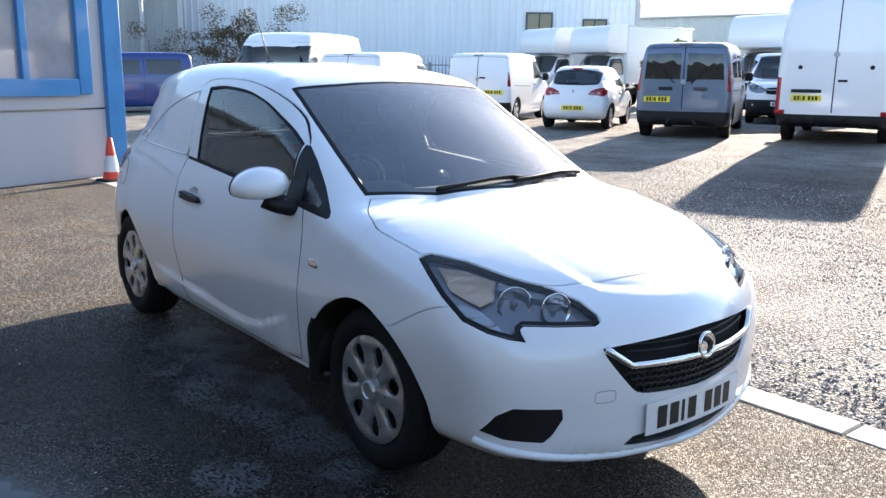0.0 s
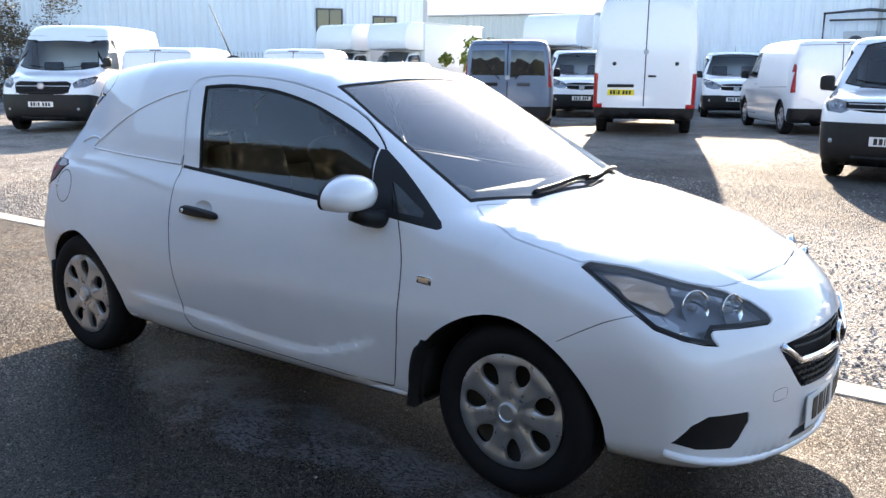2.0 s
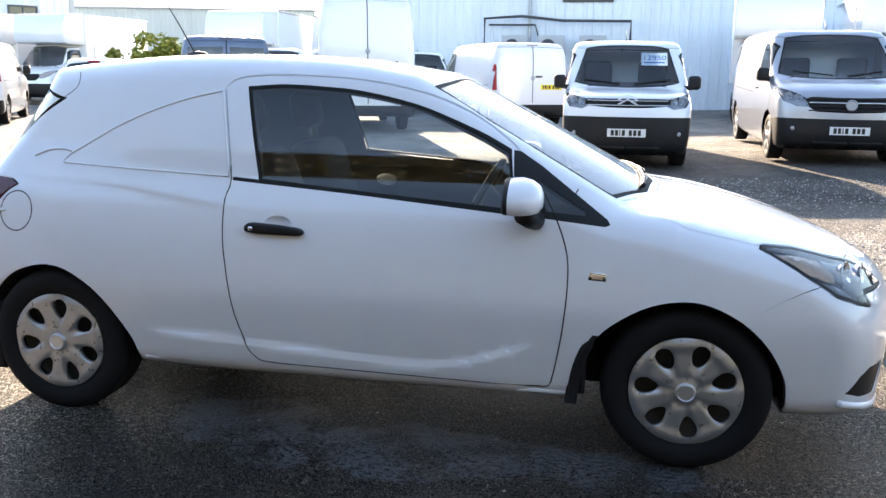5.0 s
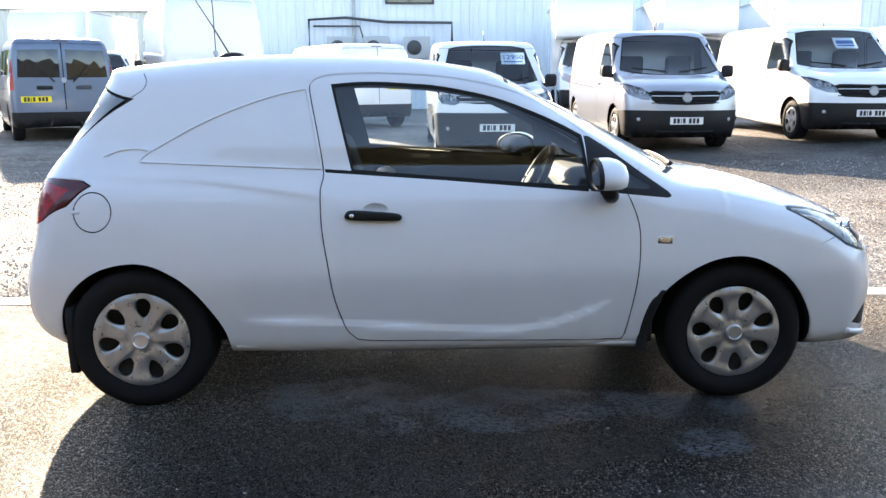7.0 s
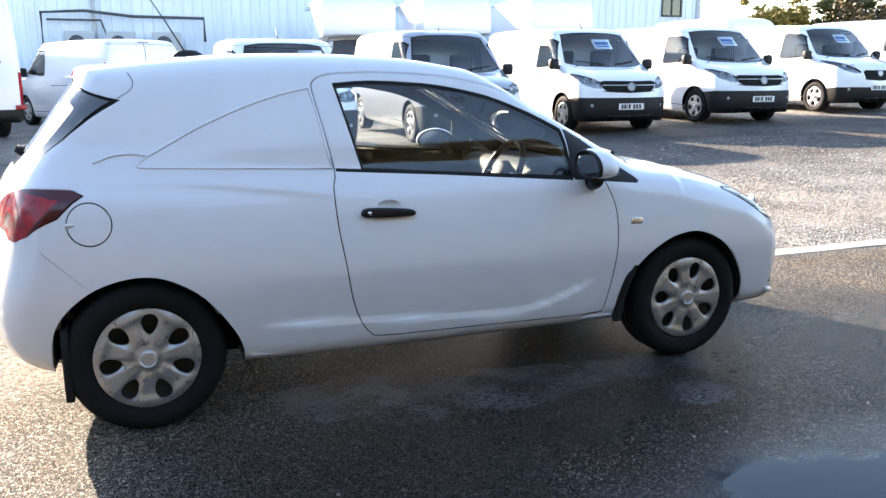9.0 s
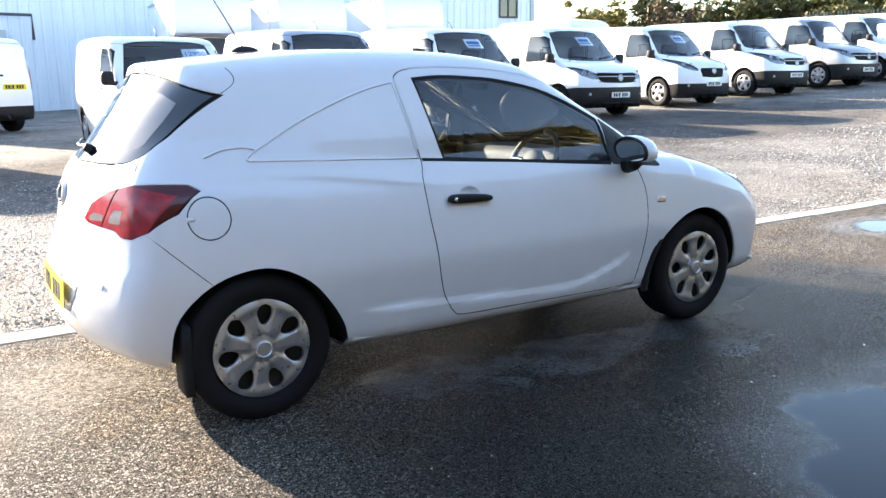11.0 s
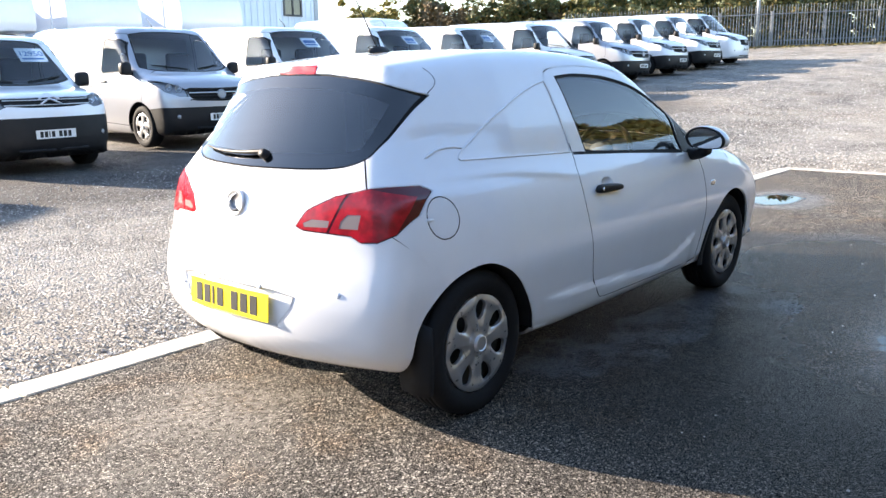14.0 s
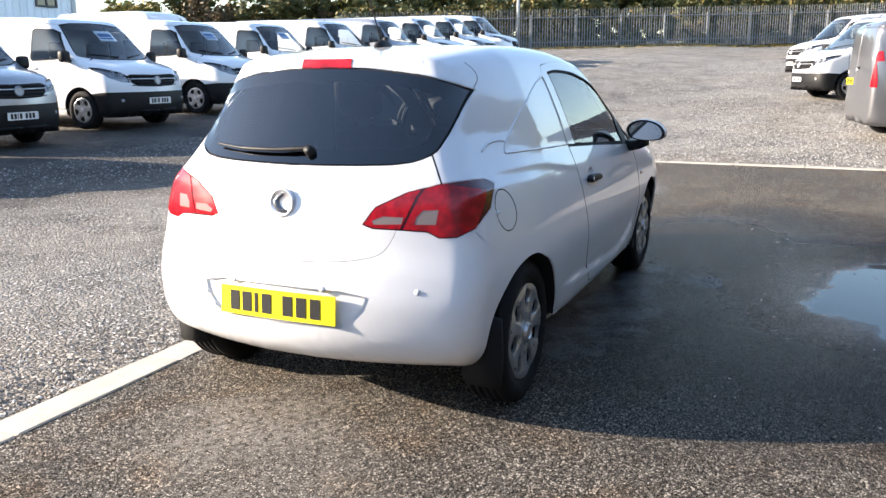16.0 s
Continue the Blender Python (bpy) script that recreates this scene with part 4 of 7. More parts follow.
for side in ("right", "left"):
    s = 1 if side == "right" else -1
    door = part("door", lip(shell.pick("door", mirror=side), 0.012), WHITE, car)
    part("window_seal", lip(sink(shell.pick("seal", mirror=side), 0.001), 0.01), RUBBER, door, "black rubber window seal")
    part("window", sink(shell.pick("window", mirror=side), 0.006), GLASS, door, "clear side window glass")
    part("corner_trim", sink(shell.pick("sail", mirror=side), 0.001), PLASTIC, door, "black plastic corner trim")
    part("quarter_light", sink(shell.pick("small_window", mirror=side), 0.004), GLASS, door, "small clear quarter window")
    # handle: grip, recess behind it and key lock
    if s > 0:
        grip = plate(spline([(-0.392, 0.812), (-0.386, 0.838), (-0.34, 0.843), (-0.2, 0.832), (-0.166, 0.822), (-0.166, 0.806), (-0.2, 0.801), (-0.34, 0.803)], steps=3), 0.024, None, 0.008)
        grip.transform(Matrix(((1, 0, 0, 0), (0, 0, -1, -0.812), (0, 1, 0, 0), (0, 0, 0, 1))))
        h = part("handle", grip, PLASTIC, door, "black plastic pull handle")
        part("key_lock", spun([(0, 0.0), (0.009, 0.0), (0.009, 0.004), (0, 0.005)], 16, pose(-0.365, -0.836, 0.824, 90)), CHROME, h, "round metal key lock")
        cup = shell.pick("cup", mirror=side)
        cup.verts.layers.float_vector.remove(cup.verts.layers.float_vector["true_normal"])
        for v in cup.verts:
            v.co.y += 0.022 * s * max(0.0, 1 - ((v.co.x + 0.27) / 0.058) ** 2 - ((v.co.z - 0.836) / 0.034) ** 2)
        part("handle_recess", cup, WHITE, door)
    else:
        part("handle_recess", shell.pick("cup", mirror=side), WHITE, door)
    # door mirror
    mirror_z, mirror_m = 0.985, (pose(0.66, -0.90, 0.985, 0, 90, 0) @ pose(0, 0, 0, 0, 0, 8) if s > 0 else pose(0.52, 0.80, 0.985, 0, 90, 70)) @ Matrix.Diagonal((0.80, 1.3, 1.0, 1))

    def flat_base(bm):
        for v in bm.verts:
            if v.co.z < mirror_z - 0.035:
                v.co.z = mirror_z - 0.035 + (v.co.z - mirror_z + 0.035) * 0.45
        return bm
    shellm = spun([(0.0, 0.075), (0.03, 0.073), (0.06, 0.06), (0.08, 0.036), (0.09, 0.005), (0.09, -0.03), (0.085, -0.04)], 32)
    shellm.transform(mirror_m)
    flat_base(shellm)
    mir = part("door_mirror", shellm, WHITE, door, "white door mirror housing")
    rim = spun([(0.085, -0.038), (0.088, -0.05), (0.08, -0.058), (0.074, -0.05)], 32)
    rim.transform(mirror_m)
    flat_base(rim)
    part("mirror_rim", rim, PLASTIC, mir, "black plastic mirror rim")
    face = spun([(0.076, -0.05), (0.0, -0.05)], 32)
    face.transform(mirror_m)
    flat_base(face)
    part("mirror_glass", face, MIRROR, mir, "mirror glass")
    foot = tube([(0.70, -0.742 * s, 0.895), (0.70, -0.80 * s, 0.893), (0.685, -0.85 * s, 0.905), (0.665, -0.89 * s, 0.93)] if s > 0 else [(0.66, 0.70, 0.895), (0.62, 0.75, 0.90), (0.56, 0.79, 0.93)], [0.035, 0.032, 0.03, 0.035] if s > 0 else 0.03, 12)
    part("mirror_foot", foot, PLASTIC, mir, "black plastic mirror foot")

part("fuel_flap", lip(shell.pick("fuel_flap", mirror="right"), 0.008), WHITE, car, "round white fuel flap")
part("flap_blank", shell.pick("fuel_flap", mirror="left"), WHITE, car)
part("bonnet", lip(shell.pick("bonnet"), 0.012), WHITE, car)
part("windscreen", even(sink(shell.pick("windscreen"), 0.003)), SCREEN, car, "clear windscreen glass")
part("windscreen_band", sink(shell.pick("screen_band"), 0.004), RUBBER, car, "black windscreen surround")
part("rear_window_band", even(sink(shell.pick("rear_band"), 0.003), 50), pane("black_glass", (0.02, 0.02, 0.022), ior=1.9), car, "black glass edge band")
part("rear_window", even(sink(shell.pick("rear_window"), 0.003), 50), TINTED, car, "dark tinted rear window")
part("high_brake_light", lip(sink(shell.pick("brake_lamp"), -0.004), 0.012), RED, car, "red high brake light")
part("number_plate_recess", lip(sink(shell.pick("recess"), 0.014), -0.016), WHITE, car)
for side in ("right", "left"):
    s = 1 if side == "right" else -1
    lamp = part("tail_light", lip(sink(shell.pick("tail_lens", mirror=side), -0.003), 0.02), RED, car, "red tail light cluster")
    part("lens_split", lip(sink(shell.pick("tail_split", mirror=side), 0.0), 0.02), DARKRED, lamp, "dark joint in the lens")
    part("inner_lens", lip(sink(shell.pick("tail_low", mirror=side), -0.002), 0.02), SMOKEDLENS, lamp, "smoked inner lens")
    part("outer_lens", lip(sink(shell.pick("tail_dark", mirror=side), -0.003), 0.02), DARKRED, lamp, "smoked dark red outer edge")
    part("reversing_lens", lip(sink(shell.pick("tail_clear", mirror=side), -0.002), 0.02), SMOKEDLENS, lamp, "smoked reversing lens")
    # headlight: housing, reflectors, clear cover
    lamp = part("headlight", sink(shell.pick("head_lens", "head_edge", mirror=side), 0.034), principled("lamp_bowl", (0.30, 0.30, 0.32), 0.28, 0.6), car, "headlight with clear cover and chrome reflectors")
    part("lens_cover", sink(shell.pick("head_lens", mirror=side), 0.001), LENS, lamp, "clear lens cover")
    part("lens_edge", sink(shell.pick("head_edge", mirror=side), 0.0015), PLASTIC, lamp, "black lens edge")
    for (cx, cy, cz, r, turn) in ((1.785, -0.592, 0.708, 0.054, -28), (1.866, -0.49, 0.693, 0.05, -20)):
        bowl = spun([(0.012, -0.03), (r * 0.6, -0.022), (r * 0.9, 0.0), (r, 0.014), (r * 1.04, 0.012)], 28, pose(cx, cy * s, cz, 0, 82, turn * s))
        part("reflector", bowl, CHROME, lamp, "chrome reflector bowl")
        part("bulb", spun([(0.0, 0.012), (0.01, 0.008), (0.012, -0.028)], 14, pose(cx, cy * s, cz, 0, 82, turn * s)), CLEARLENS, lamp)
    # faceted pieces that follow the cover, a little way inside it
    def facet(name, corners, depth, material, label, seed):
        _, ring = shell.view(corners, (-1.85, 1.75, -0.69))
        inner = shell.pick("head_lens", mirror="right")
        U, V = axes_h
        bmesh.ops.delete(inner, geom=[f for f in inner.faces if not inside(ring, f.calc_center_median().dot(U), f.calc_center_median().dot(V))], context="FACES")
        r = random.Random(seed)
        sink(inner, depth)
        for v in inner.verts:
            v.co.x += r.uniform(-0.0035, 0.0035)
            v.co.y *= s
        if s < 0:
            bmesh.ops.reverse_faces(inner, faces=inner.faces)
        part(name, inner, material, lamp, label, flat=True)
    for k, (nm, corners, depth, word) in enumerate(FACETS):
        facet(nm, corners, depth, AMBER if nm == "indicator" else FACETGREY, word, 3 + k)

# grille: dark opening, honeycomb bars, chrome blade, badge
grille = part("grille", sink(shell.pick("grille"), 0.035), JOINT, car, "black honeycomb grille")


def front_x(y, z):
    """The nose's surface at a height and offset."""
    return skin.ray_cast(Vector((3, -abs(y) - 1e-4, z)), Vector((-1, 0, 0)))[0].x


def back_x(y, z):
    return skin.ray_cast(Vector((-3, -abs(y) - 1e-4, z)), Vector((1, 0, 0)))[0].x


def side_y(x, z):
    return skin.ray_cast(Vector((x, -3, z)), Vector((0, 1, 0)))[0].y


def nose_bar(zs, half, r, squash=1.0, depth=0.012, wave=0.0):
    """A bar across the nose; zs(u) gives its height, u from -1 to 1."""
    pts = []
    for k in range(41):
        u = -1 + k / 20
        z = zs(u) + (wave * (1 if k % 2 else -1))
        pts.append((front_x(u * half, z) - depth, u * half, z))
    return tube(pts, r, 8)


for k, (z, half) in enumerate(((0.412, 0.26), (0.435, 0.29), (0.458, 0.315), (0.481, 0.335))):
    part("grille_bar", nose_bar(lambda u: z + 0.012 * u * u, half, 0.0055, depth=0.012, wave=0.004 if k % 2 else -0.004), PLASTIC, grille)
for z, half in ((0.548, 0.33), (0.572, 0.37)):
    part("grille_slat", nose_bar(lambda u: z + 0.012 * u * u, half, 0.0045, depth=0.016), PLASTIC, grille)
for u in range(-11, 12):
    y = u * 0.026
    part("grille_rib", tube([(front_x(y, 0.405) - 0.014, y, 0.408), (front_x(y, 0.495) - 0.014, y, 0.490)], 0.003, 6), PLASTIC, grille)
blade = nose_bar(lambda u: 0.513 + 0.012 * u * u + 0.055 * max(abs(u) - 0.80, 0) / 0.2, 0.405, 0.0125, depth=-0.004)
part("chrome_blade", blade, CHROME, grille, "curved chrome grille blade")
badge = part("badge", spun([(0, 0.0), (0.046, 0.0), (0.046, 0.012), (0.040, 0.016), (0.036, 0.011), (0.034, 0.010), (0, 0.013)], 40, pose(front_x(0, 0.54) + 0.002, 0, 0.54, 0, 84, 0)), CHROME, grille, "round chrome badge with a plain raised shape")


def curl(m, k):
    """A plain raised crescent for a badge, of size k."""
    line = [m @ Vector((x * k, y * k, 0)) for x, y in spline([(0.75, -0.15), (0.35, 0.4), (-0.2, 0.42), (-0.6, 0.0), (-0.55, -0.5)], False, 4)]
    return tube(line, [k * (0.08 + 0.22 * math.sin(math.pi * i / (len(line) - 1))) for i in range(len(line))], 8)


part("badge_mark", curl(pose(front_x(0, 0.54) + 0.014, 0, 0.54, 0, 84, 0), 0.036), STEEL, badge)
part("lower_intake", sink(shell.pick("intake"), 0.03), JOINT, car, "black lower air intake")
for side in ("right", "left"):
    part("fog_lamp_blank", sink(shell.pick("fog_recess", mirror=side), 0.004), PLASTIC, car, "black plastic fog lamp blank")
lip_pts = [(-0.742, 0.288), (-0.715, 0.274), (-0.66, 0.258), (-0.55, 0.234), (-0.43, 0.216), (-0.27, 0.206), (0.0, 0.205)]
lip_pts = [(y, z) for y, z in spline(lip_pts, False, 4)]
lip_pts += [(-y, z) for y, z in lip_pts[-2::-1]]
part("bumper_lip", tube([(front_x(y, z) + 0.002, y, z - 0.004) for y, z in lip_pts], 0.014, 10), WHITE, car)


def number_plate(parent, m, colour, label, bars, bend=0.0):
    """A plate with plain bars where the letters stand; it lies in its own x-y plane."""
    base = bmesh.new()
    cols = [[base.verts.new((x, y, z)) for y, z in ((-0.0555, 0.0), (-0.0555, 0.004), (0.0555, 0.004), (0.0555, 0.0))] for x in np.linspace(-0.26, 0.26, 9)]
    for a, b in zip(cols, cols[1:]):
        for i in range(4):
            base.faces.new([a[i], b[i], b[(i + 1) % 4], a[(i + 1) % 4]])
    base.faces.new(cols[0])
    base.faces.new(cols[-1][::-1])
    bmesh.ops.recalc_face_normals(base, faces=base.faces)
    for v in base.verts:
        v.co.z -= bend * v.co.x ** 2
    base.transform(m)
    p = part("number_plate", base, colour, parent, label, flat=True)
    for k, (x, w) in enumerate(bars):
        part("bar", plate([(x - w / 2, -0.038), (x + w / 2, -0.038), (x + w / 2, 0.038), (x - w / 2, 0.038)], 0.0012, m @ Matrix.Translation((x, 0, 0.0048 - bend * x * x)) @ Matrix.Rotation(2 * bend * x, 4, "Y") @ Matrix.Translation((-x, 0, 0))), INK, p, flat=True)
    return p


BARS = [(-0.19, 0.042), (-0.132, 0.042), (-0.088, 0.014), (-0.04, 0.042), (0.055, 0.042), (0.115, 0.042), (0.175, 0.042)]
facing_front = Matrix(((0, 0, 1, 0), (1, 0, 0, 0), (0, 1, 0, 0), (0, 0, 0, 1)))
facing_back = Matrix(((0, 0, -1, 0), (-1, 0, 0, 0), (0, 1, 0, 0), (0, 0, 0, 1)))
number_plate(car, pose(2.092, 0, 0.325, 0, 0, 0) @ facing_front, WHITEPLATE, "white front number plate with dark bars", BARS, 0.3)
number_plate(car, pose(back_x(0.0, 0.49) + 0.010, 0, 0.497, 0, 4, 0) @ facing_back, YELLOW, "yellow rear number plate with dark bars", BARS, 0.12)
rb = part("badge", spun([(0, 0.0), (0.056, 0.0), (0.056, 0.010), (0.050, 0.015), (0.045, 0.010), (0, 0.012)], 40, pose(back_x(0, 0.878) + 0.002, 0, 0.878, 0, -83, 0)), BADGE, car, "round chrome badge on the tailgate")
part("badge_mark", curl(pose(back_x(0, 0.878) - 0.010, 0, 0.878, 0, -83, 0), 0.046), principled("badge_shape", (0.25, 0.25, 0.26), 0.35, 0.8), rb)
for y in (-0.55, -0.2, 0.2, 0.55):
    at = Vector((back_x(y, 0.575), y, 0.575))
    g = Vector([float(car_field(*(at + e)) - car_field(*(at - e))) for e in (Vector((0.01, 0, 0)), Vector((0, 0.01, 0)), Vector((0, 0, 0.01)))]).normalized()
    part("parking_sensor", spun([(0, 0.003), (0.009, 0.003), (0.012, 0.0), (0.012, -0.004)], 18, Matrix.Translation(at) @ g.to_track_quat("Z", "X").to_matrix().to_4x4()), WHITE, car, "round white parking sensor")
part("repeater", plate([(0.893, 0.697), (0.957, 0.694), (0.957, 0.724), (0.897, 0.727)], 0.006, Matrix(((1, 0, 0, 0), (0, 0, -1, side_y(0.925, 0.71) + 0.003), (0, 1, 0, 0), (0, 0, 0, 1))), 0.003), CHROME, car, "small chrome-edged side repeater")
part("repeater_lens", plate([(0.906, 0.703), (0.945, 0.702), (0.945, 0.718), (0.908, 0.719)], 0.003, Matrix(((1, 0, 0, 0), (0, 0, -1, side_y(0.925, 0.71) - 0.003), (0, 1, 0, 0), (0, 0, 0, 1))), 0.001), AMBER, car, "small amber side repeater lens")

for sd in (1, -1):
    line = [(x, side_y(x, z) - 0.001, z) for x, z in QUARTER + QUARTER[:1]]
    part("panel_bead", tube([(x, y * sd, z) for x, y, z in line], 0.0045, 6), WHITE, car, "raised edge of the blanked rear window")
    line = [(x, side_y(x, z) - 0.001, z) for x, z in spline([(-1.40, 1.05), (-1.33, 1.077), (-1.25, 1.084), (-1.20, 1.075)], False, 4)]
    part("panel_crease", tube([(x, y * sd, z) for x, y, z in line], [0.002] + [0.006] * (len(line) - 2) + [0.002], 6), WHITE, car)
# roof spoiler edge, aerial, wipers
aerial = part("aerial_base", spun([(0.045, 0.0), (0.04, 0.012), (0.025, 0.026), (0.0, 0.032)], 20, pose(-0.98, 0, 1.464) @ Matrix.Diagonal((1.6, 0.7, 1, 1))), PLASTIC, car, "black aerial base")
part("aerial_rod", tube([(-0.99, 0, 1.48), (-1.07, 0, 1.62), (-1.16, 0, 1.765)], [0.004, 0.003, 0.002], 8), PLASTIC, aerial, "thin black aerial rod")


def roof_z(x, y):
    return skin.ray_cast(Vector((x, -abs(y) - 1e-4, 3)), Vector((0, 0, -1)))[0].z


for pts, pivot in (([(1.083, -0.35), (1.092, -0.17), (1.084, 0.04), (1.10, 0.12)], (1.09, -0.40)), ([(0.985, 0.58), (1.03, 0.40), (1.09, 0.18), (1.105, 0.05)], (1.04, 0.57))):
    line = [(x, y, roof_z(x, y) + 0.014) for x, y in spline(pts, False, 5)]
    w = part("wiper", tube(line, [0.009] * 3 + [0.006] * (len(line) - 6) + [0.004] * 3, 8), PLASTIC, car, "black windscreen wiper")
    part("wiper_blade", tube([(x - 0.010, y, z - 0.006) for x, y, z in line], 0.005, 6), RUBBER, w)
rear_line = [(-0.06, 1.075), (0.1, 1.066), (0.28, 1.066), (0.42, 1.075)]
w = part("rear_wiper", tube([(back_x(y, z) - 0.018, y, z) for y, z in spline(rear_line, False, 5)], [0.010] * 4 + [0.008] * 6 + [0.005] * 6, 8), PLASTIC, car, "black rear wiper")
part("wiper_pivot", spun([(0.0, 0.03), (0.018, 0.028), (0.022, 0.0)], 16, pose(back_x(-0.06, 1.06) + 0.005, -0.06, 1.06, 0, -60, 0)), PLASTIC, w)

# thin joint lines that lie in the skin
for s in (1, -1):
    part("door_joint", tube([(x, (side_y(x, z) + 0.0006) * s, z) for x, z in [p for p in DOOR[12:] + DOOR[:2] if p[1] < 1.05]], 0.0021, 6), JOINT, car, "dark door joint")
part("flap_notch", tube([(-1.508, side_y(-1.508, 0.834) - 0.001, 0.834), (-1.478, side_y(-1.478, 0.834) + 0.001, 0.834)], [0.009, 0.006], 8), WHITE, car)
part("flap_joint", tube([(x, side_y(x, z) + 0.0006, z) for x, z in circle(-1.425, 0.834, 0.079, 48) + [(-1.346, 0.834)]], 0.0020, 6), JOINT, car, "dark joint round the fuel flap")
for s in (1, -1):
    part("spoiler_joint", tube([(x, (side_y(x, z) + 0.0006) * s, z) for x, z in spline([(-1.25, 1.39), (-1.232, 1.358), (-1.242, 1.325), (-1.292, 1.292)], False, 4)], 0.0018, 6), JOINT, car, "dark joint of the roof spoiler")
part("tow_cover_joint", tube([(front_x(y, z) - 0.0003, y, z) for y, z in [(-0.406 + 0.035 * math.copysign(abs(math.cos(t)) ** 0.5, math.cos(t)), 0.424 + 0.02 * math.copysign(abs(math.sin(t)) ** 0.5, math.sin(t))) for t in np.linspace(0, 2 * math.pi, 41)]], 0.0009, 6), GREYPLASTIC, car, "joint of the tow eye cover")

# sills, arches, mud flaps, underside
for side in (1, -1):
    for arch, name in ((REAR_LINE, "rear"), (FRONT_LINE, "front")):
        bm = bmesh.new()
        rows = []
        for (x, z) in arch:
            y0 = side_y(x, max(z, 0.3)) + 0.006 if abs(x) < 1.7 else -0.75
            rows.append([bm.verts.new((x, y * side, z)) for y in (y0, y0 + 0.03, -0.50)])
        for a, b in zip(rows, rows[1:]):
            for i in range(2):
                bm.faces.new([a[i], b[i], b[i + 1], a[i + 1]])
        cap = bm.faces.new([r[2] for r in rows])
        part("wheel_arch_liner", bm, JOINT, car, "black wheel arch liner", flat=True)
    for x in (-1.56, 0.872):
        flap = plate(spline([(-0.785, 0.43), (-0.785, 0.43), (-0.64, 0.45), (-0.64, 0.45), (-0.63, 0.2), (-0.65, 0.155), (-0.65, 0.155), (-0.765, 0.15), (-0.785, 0.18), (-0.79, 0.30)], steps=2), 0.028)
        m = Matrix(((0, 0, 1, x), (side, 0, 0, 0), (0, 1, 0, 0), (0, 0, 0, 1)))
        flap.transform(m)
        if x > 0:
            for v in flap.verts:
                v.co.z = max(v.co.z, 0.26)
        part("mud_flap", flap, RUBBER, car, "black rubber mud flap")
    strip, rows = bmesh.new(), []
    for x, z in spline([(0.85, 0.225), (0.856, 0.28), (0.868, 0.36), (0.893, 0.44), (0.93, 0.50)], False, 4):
        y0, w = side_y(x, max(z, 0.3)) - 0.006, 0.022 if z < 0.46 else 0.012
        rows.append([strip.verts.new((x + dx, y * side, z)) for dx, y in ((-w, y0 + 0.010), (-w * 0.6, y0), (w, y0), (w, y0 + 0.05))])
    for a, b in zip(rows, rows[1:]):
        for i in range(3):
            strip.faces.new([a[i], b[i], b[i + 1], a[i + 1]])
    bmesh.ops.recalc_face_normals(strip, faces=strip.faces)
    part("wheel_arch_guard", strip, RUBBER, car, "black rubber guard behind the front wheel")
part("sill_trim", tube([(-0.86, -0.782, 0.266), (0.0, -0.787, 0.263), (0.84, -0.78, 0.258)], 0.012, 8), WHITE, car)
part("under_tray", block(-1.55, 1.85, -0.52, 0.52, 0.20, 0.32, 0.03), JOINT, car, "dark underbody")

# cabin
lining = shell.pick("body", "door", "gap", "bonnet", "recess", "fuel_flap", "seal", "sail")
part("cabin_lining", sink(lining, 0.035), TRIM, car, "dark grey cabin lining")
part("dashboard", block(0.62, 1.05, -0.62, 0.62, 0.72, 0.925, 0.06, 4), TRIM, car, "dark grey dashboard")
part("instrument_hood", spun([(0.0, 0.07), (0.06, 0.06), (0.11, 0.03), (0.13, 0.0)], 24, pose(0.68, -0.34, 0.90) @ Matrix.Diagonal((0.9, 1.5, 1, 1))), TRIM, car)
wheel_m = pose(0.44, -0.36, 0.90, 0, -62, 0)
part("steering_wheel", tube([(wheel_m @ Vector((0.175 * math.cos(a), 0.175 * math.sin(a), 0))) for a in np.linspace(0, 2 * math.pi, 33)], 0.016, 10), PLASTIC, car, "black steering wheel")
part("steering_hub", spun([(0.0, 0.03), (0.06, 0.025), (0.075, 0.0), (0.06, -0.03), (0.03, -0.12)], 20, wheel_m), TRIM, car)
part("steering_spoke", tube([wheel_m @ Vector((0, -0.17, 0)), wheel_m @ Vector((0, 0.17, 0))], 0.018, 8), CHROME, car, "silver steering wheel spoke")
for y in (-0.36, 0.36):
    seat = part("seat", block(-0.38, 0.14, y - 0.24, y + 0.24, 0.36, 0.56, 0.06, 3), FABRIC, car, "dark fabric seat")
    back = block(-0.09, 0.09, -0.235, 0.235, 0.0, 0.60, 0.07, 3)
    back.transform(pose(-0.36, y, 0.50, 0, -18, 0))
    part("seat_back", back, FABRIC, seat)
    head = block(-0.05, 0.05, -0.125, 0.125, 0.0, 0.19, 0.045, 3)
    head.transform(pose(-0.555, y, 1.13, 0, -14, 0))
    part("headrest", head, FABRIC, seat)
    for dy in (-0.05, 0.05):
        part("headrest_post", tube([(-0.53, y + dy, 1.04), (-0.56, y + dy, 1.16)], 0.007, 8), CHROME, seat)
part("bulkhead", block(-0.66, -0.63, -0.70, 0.70, 0.22, 0.93, 0.01), PALETRIM, car, "pale load-bay bulkhead panel")
part("bulkhead_side", block(-0.66, -0.64, 0.47, 0.60, 0.93, 1.30, 0.008), TRIM, car, "dark bulkhead guard behind the passenger")
part("load_floor", block(-1.70, -0.6, -0.62, 0.62, 0.40, 0.44, 0.01), PALETRIM, car, "grey load-bay floor")
part("rear_view_mirror", block(0.30, 0.33, -0.12, 0.12, 1.27, 1.34, 0.02, 3), PLASTIC, car, "black rear-view mirror")


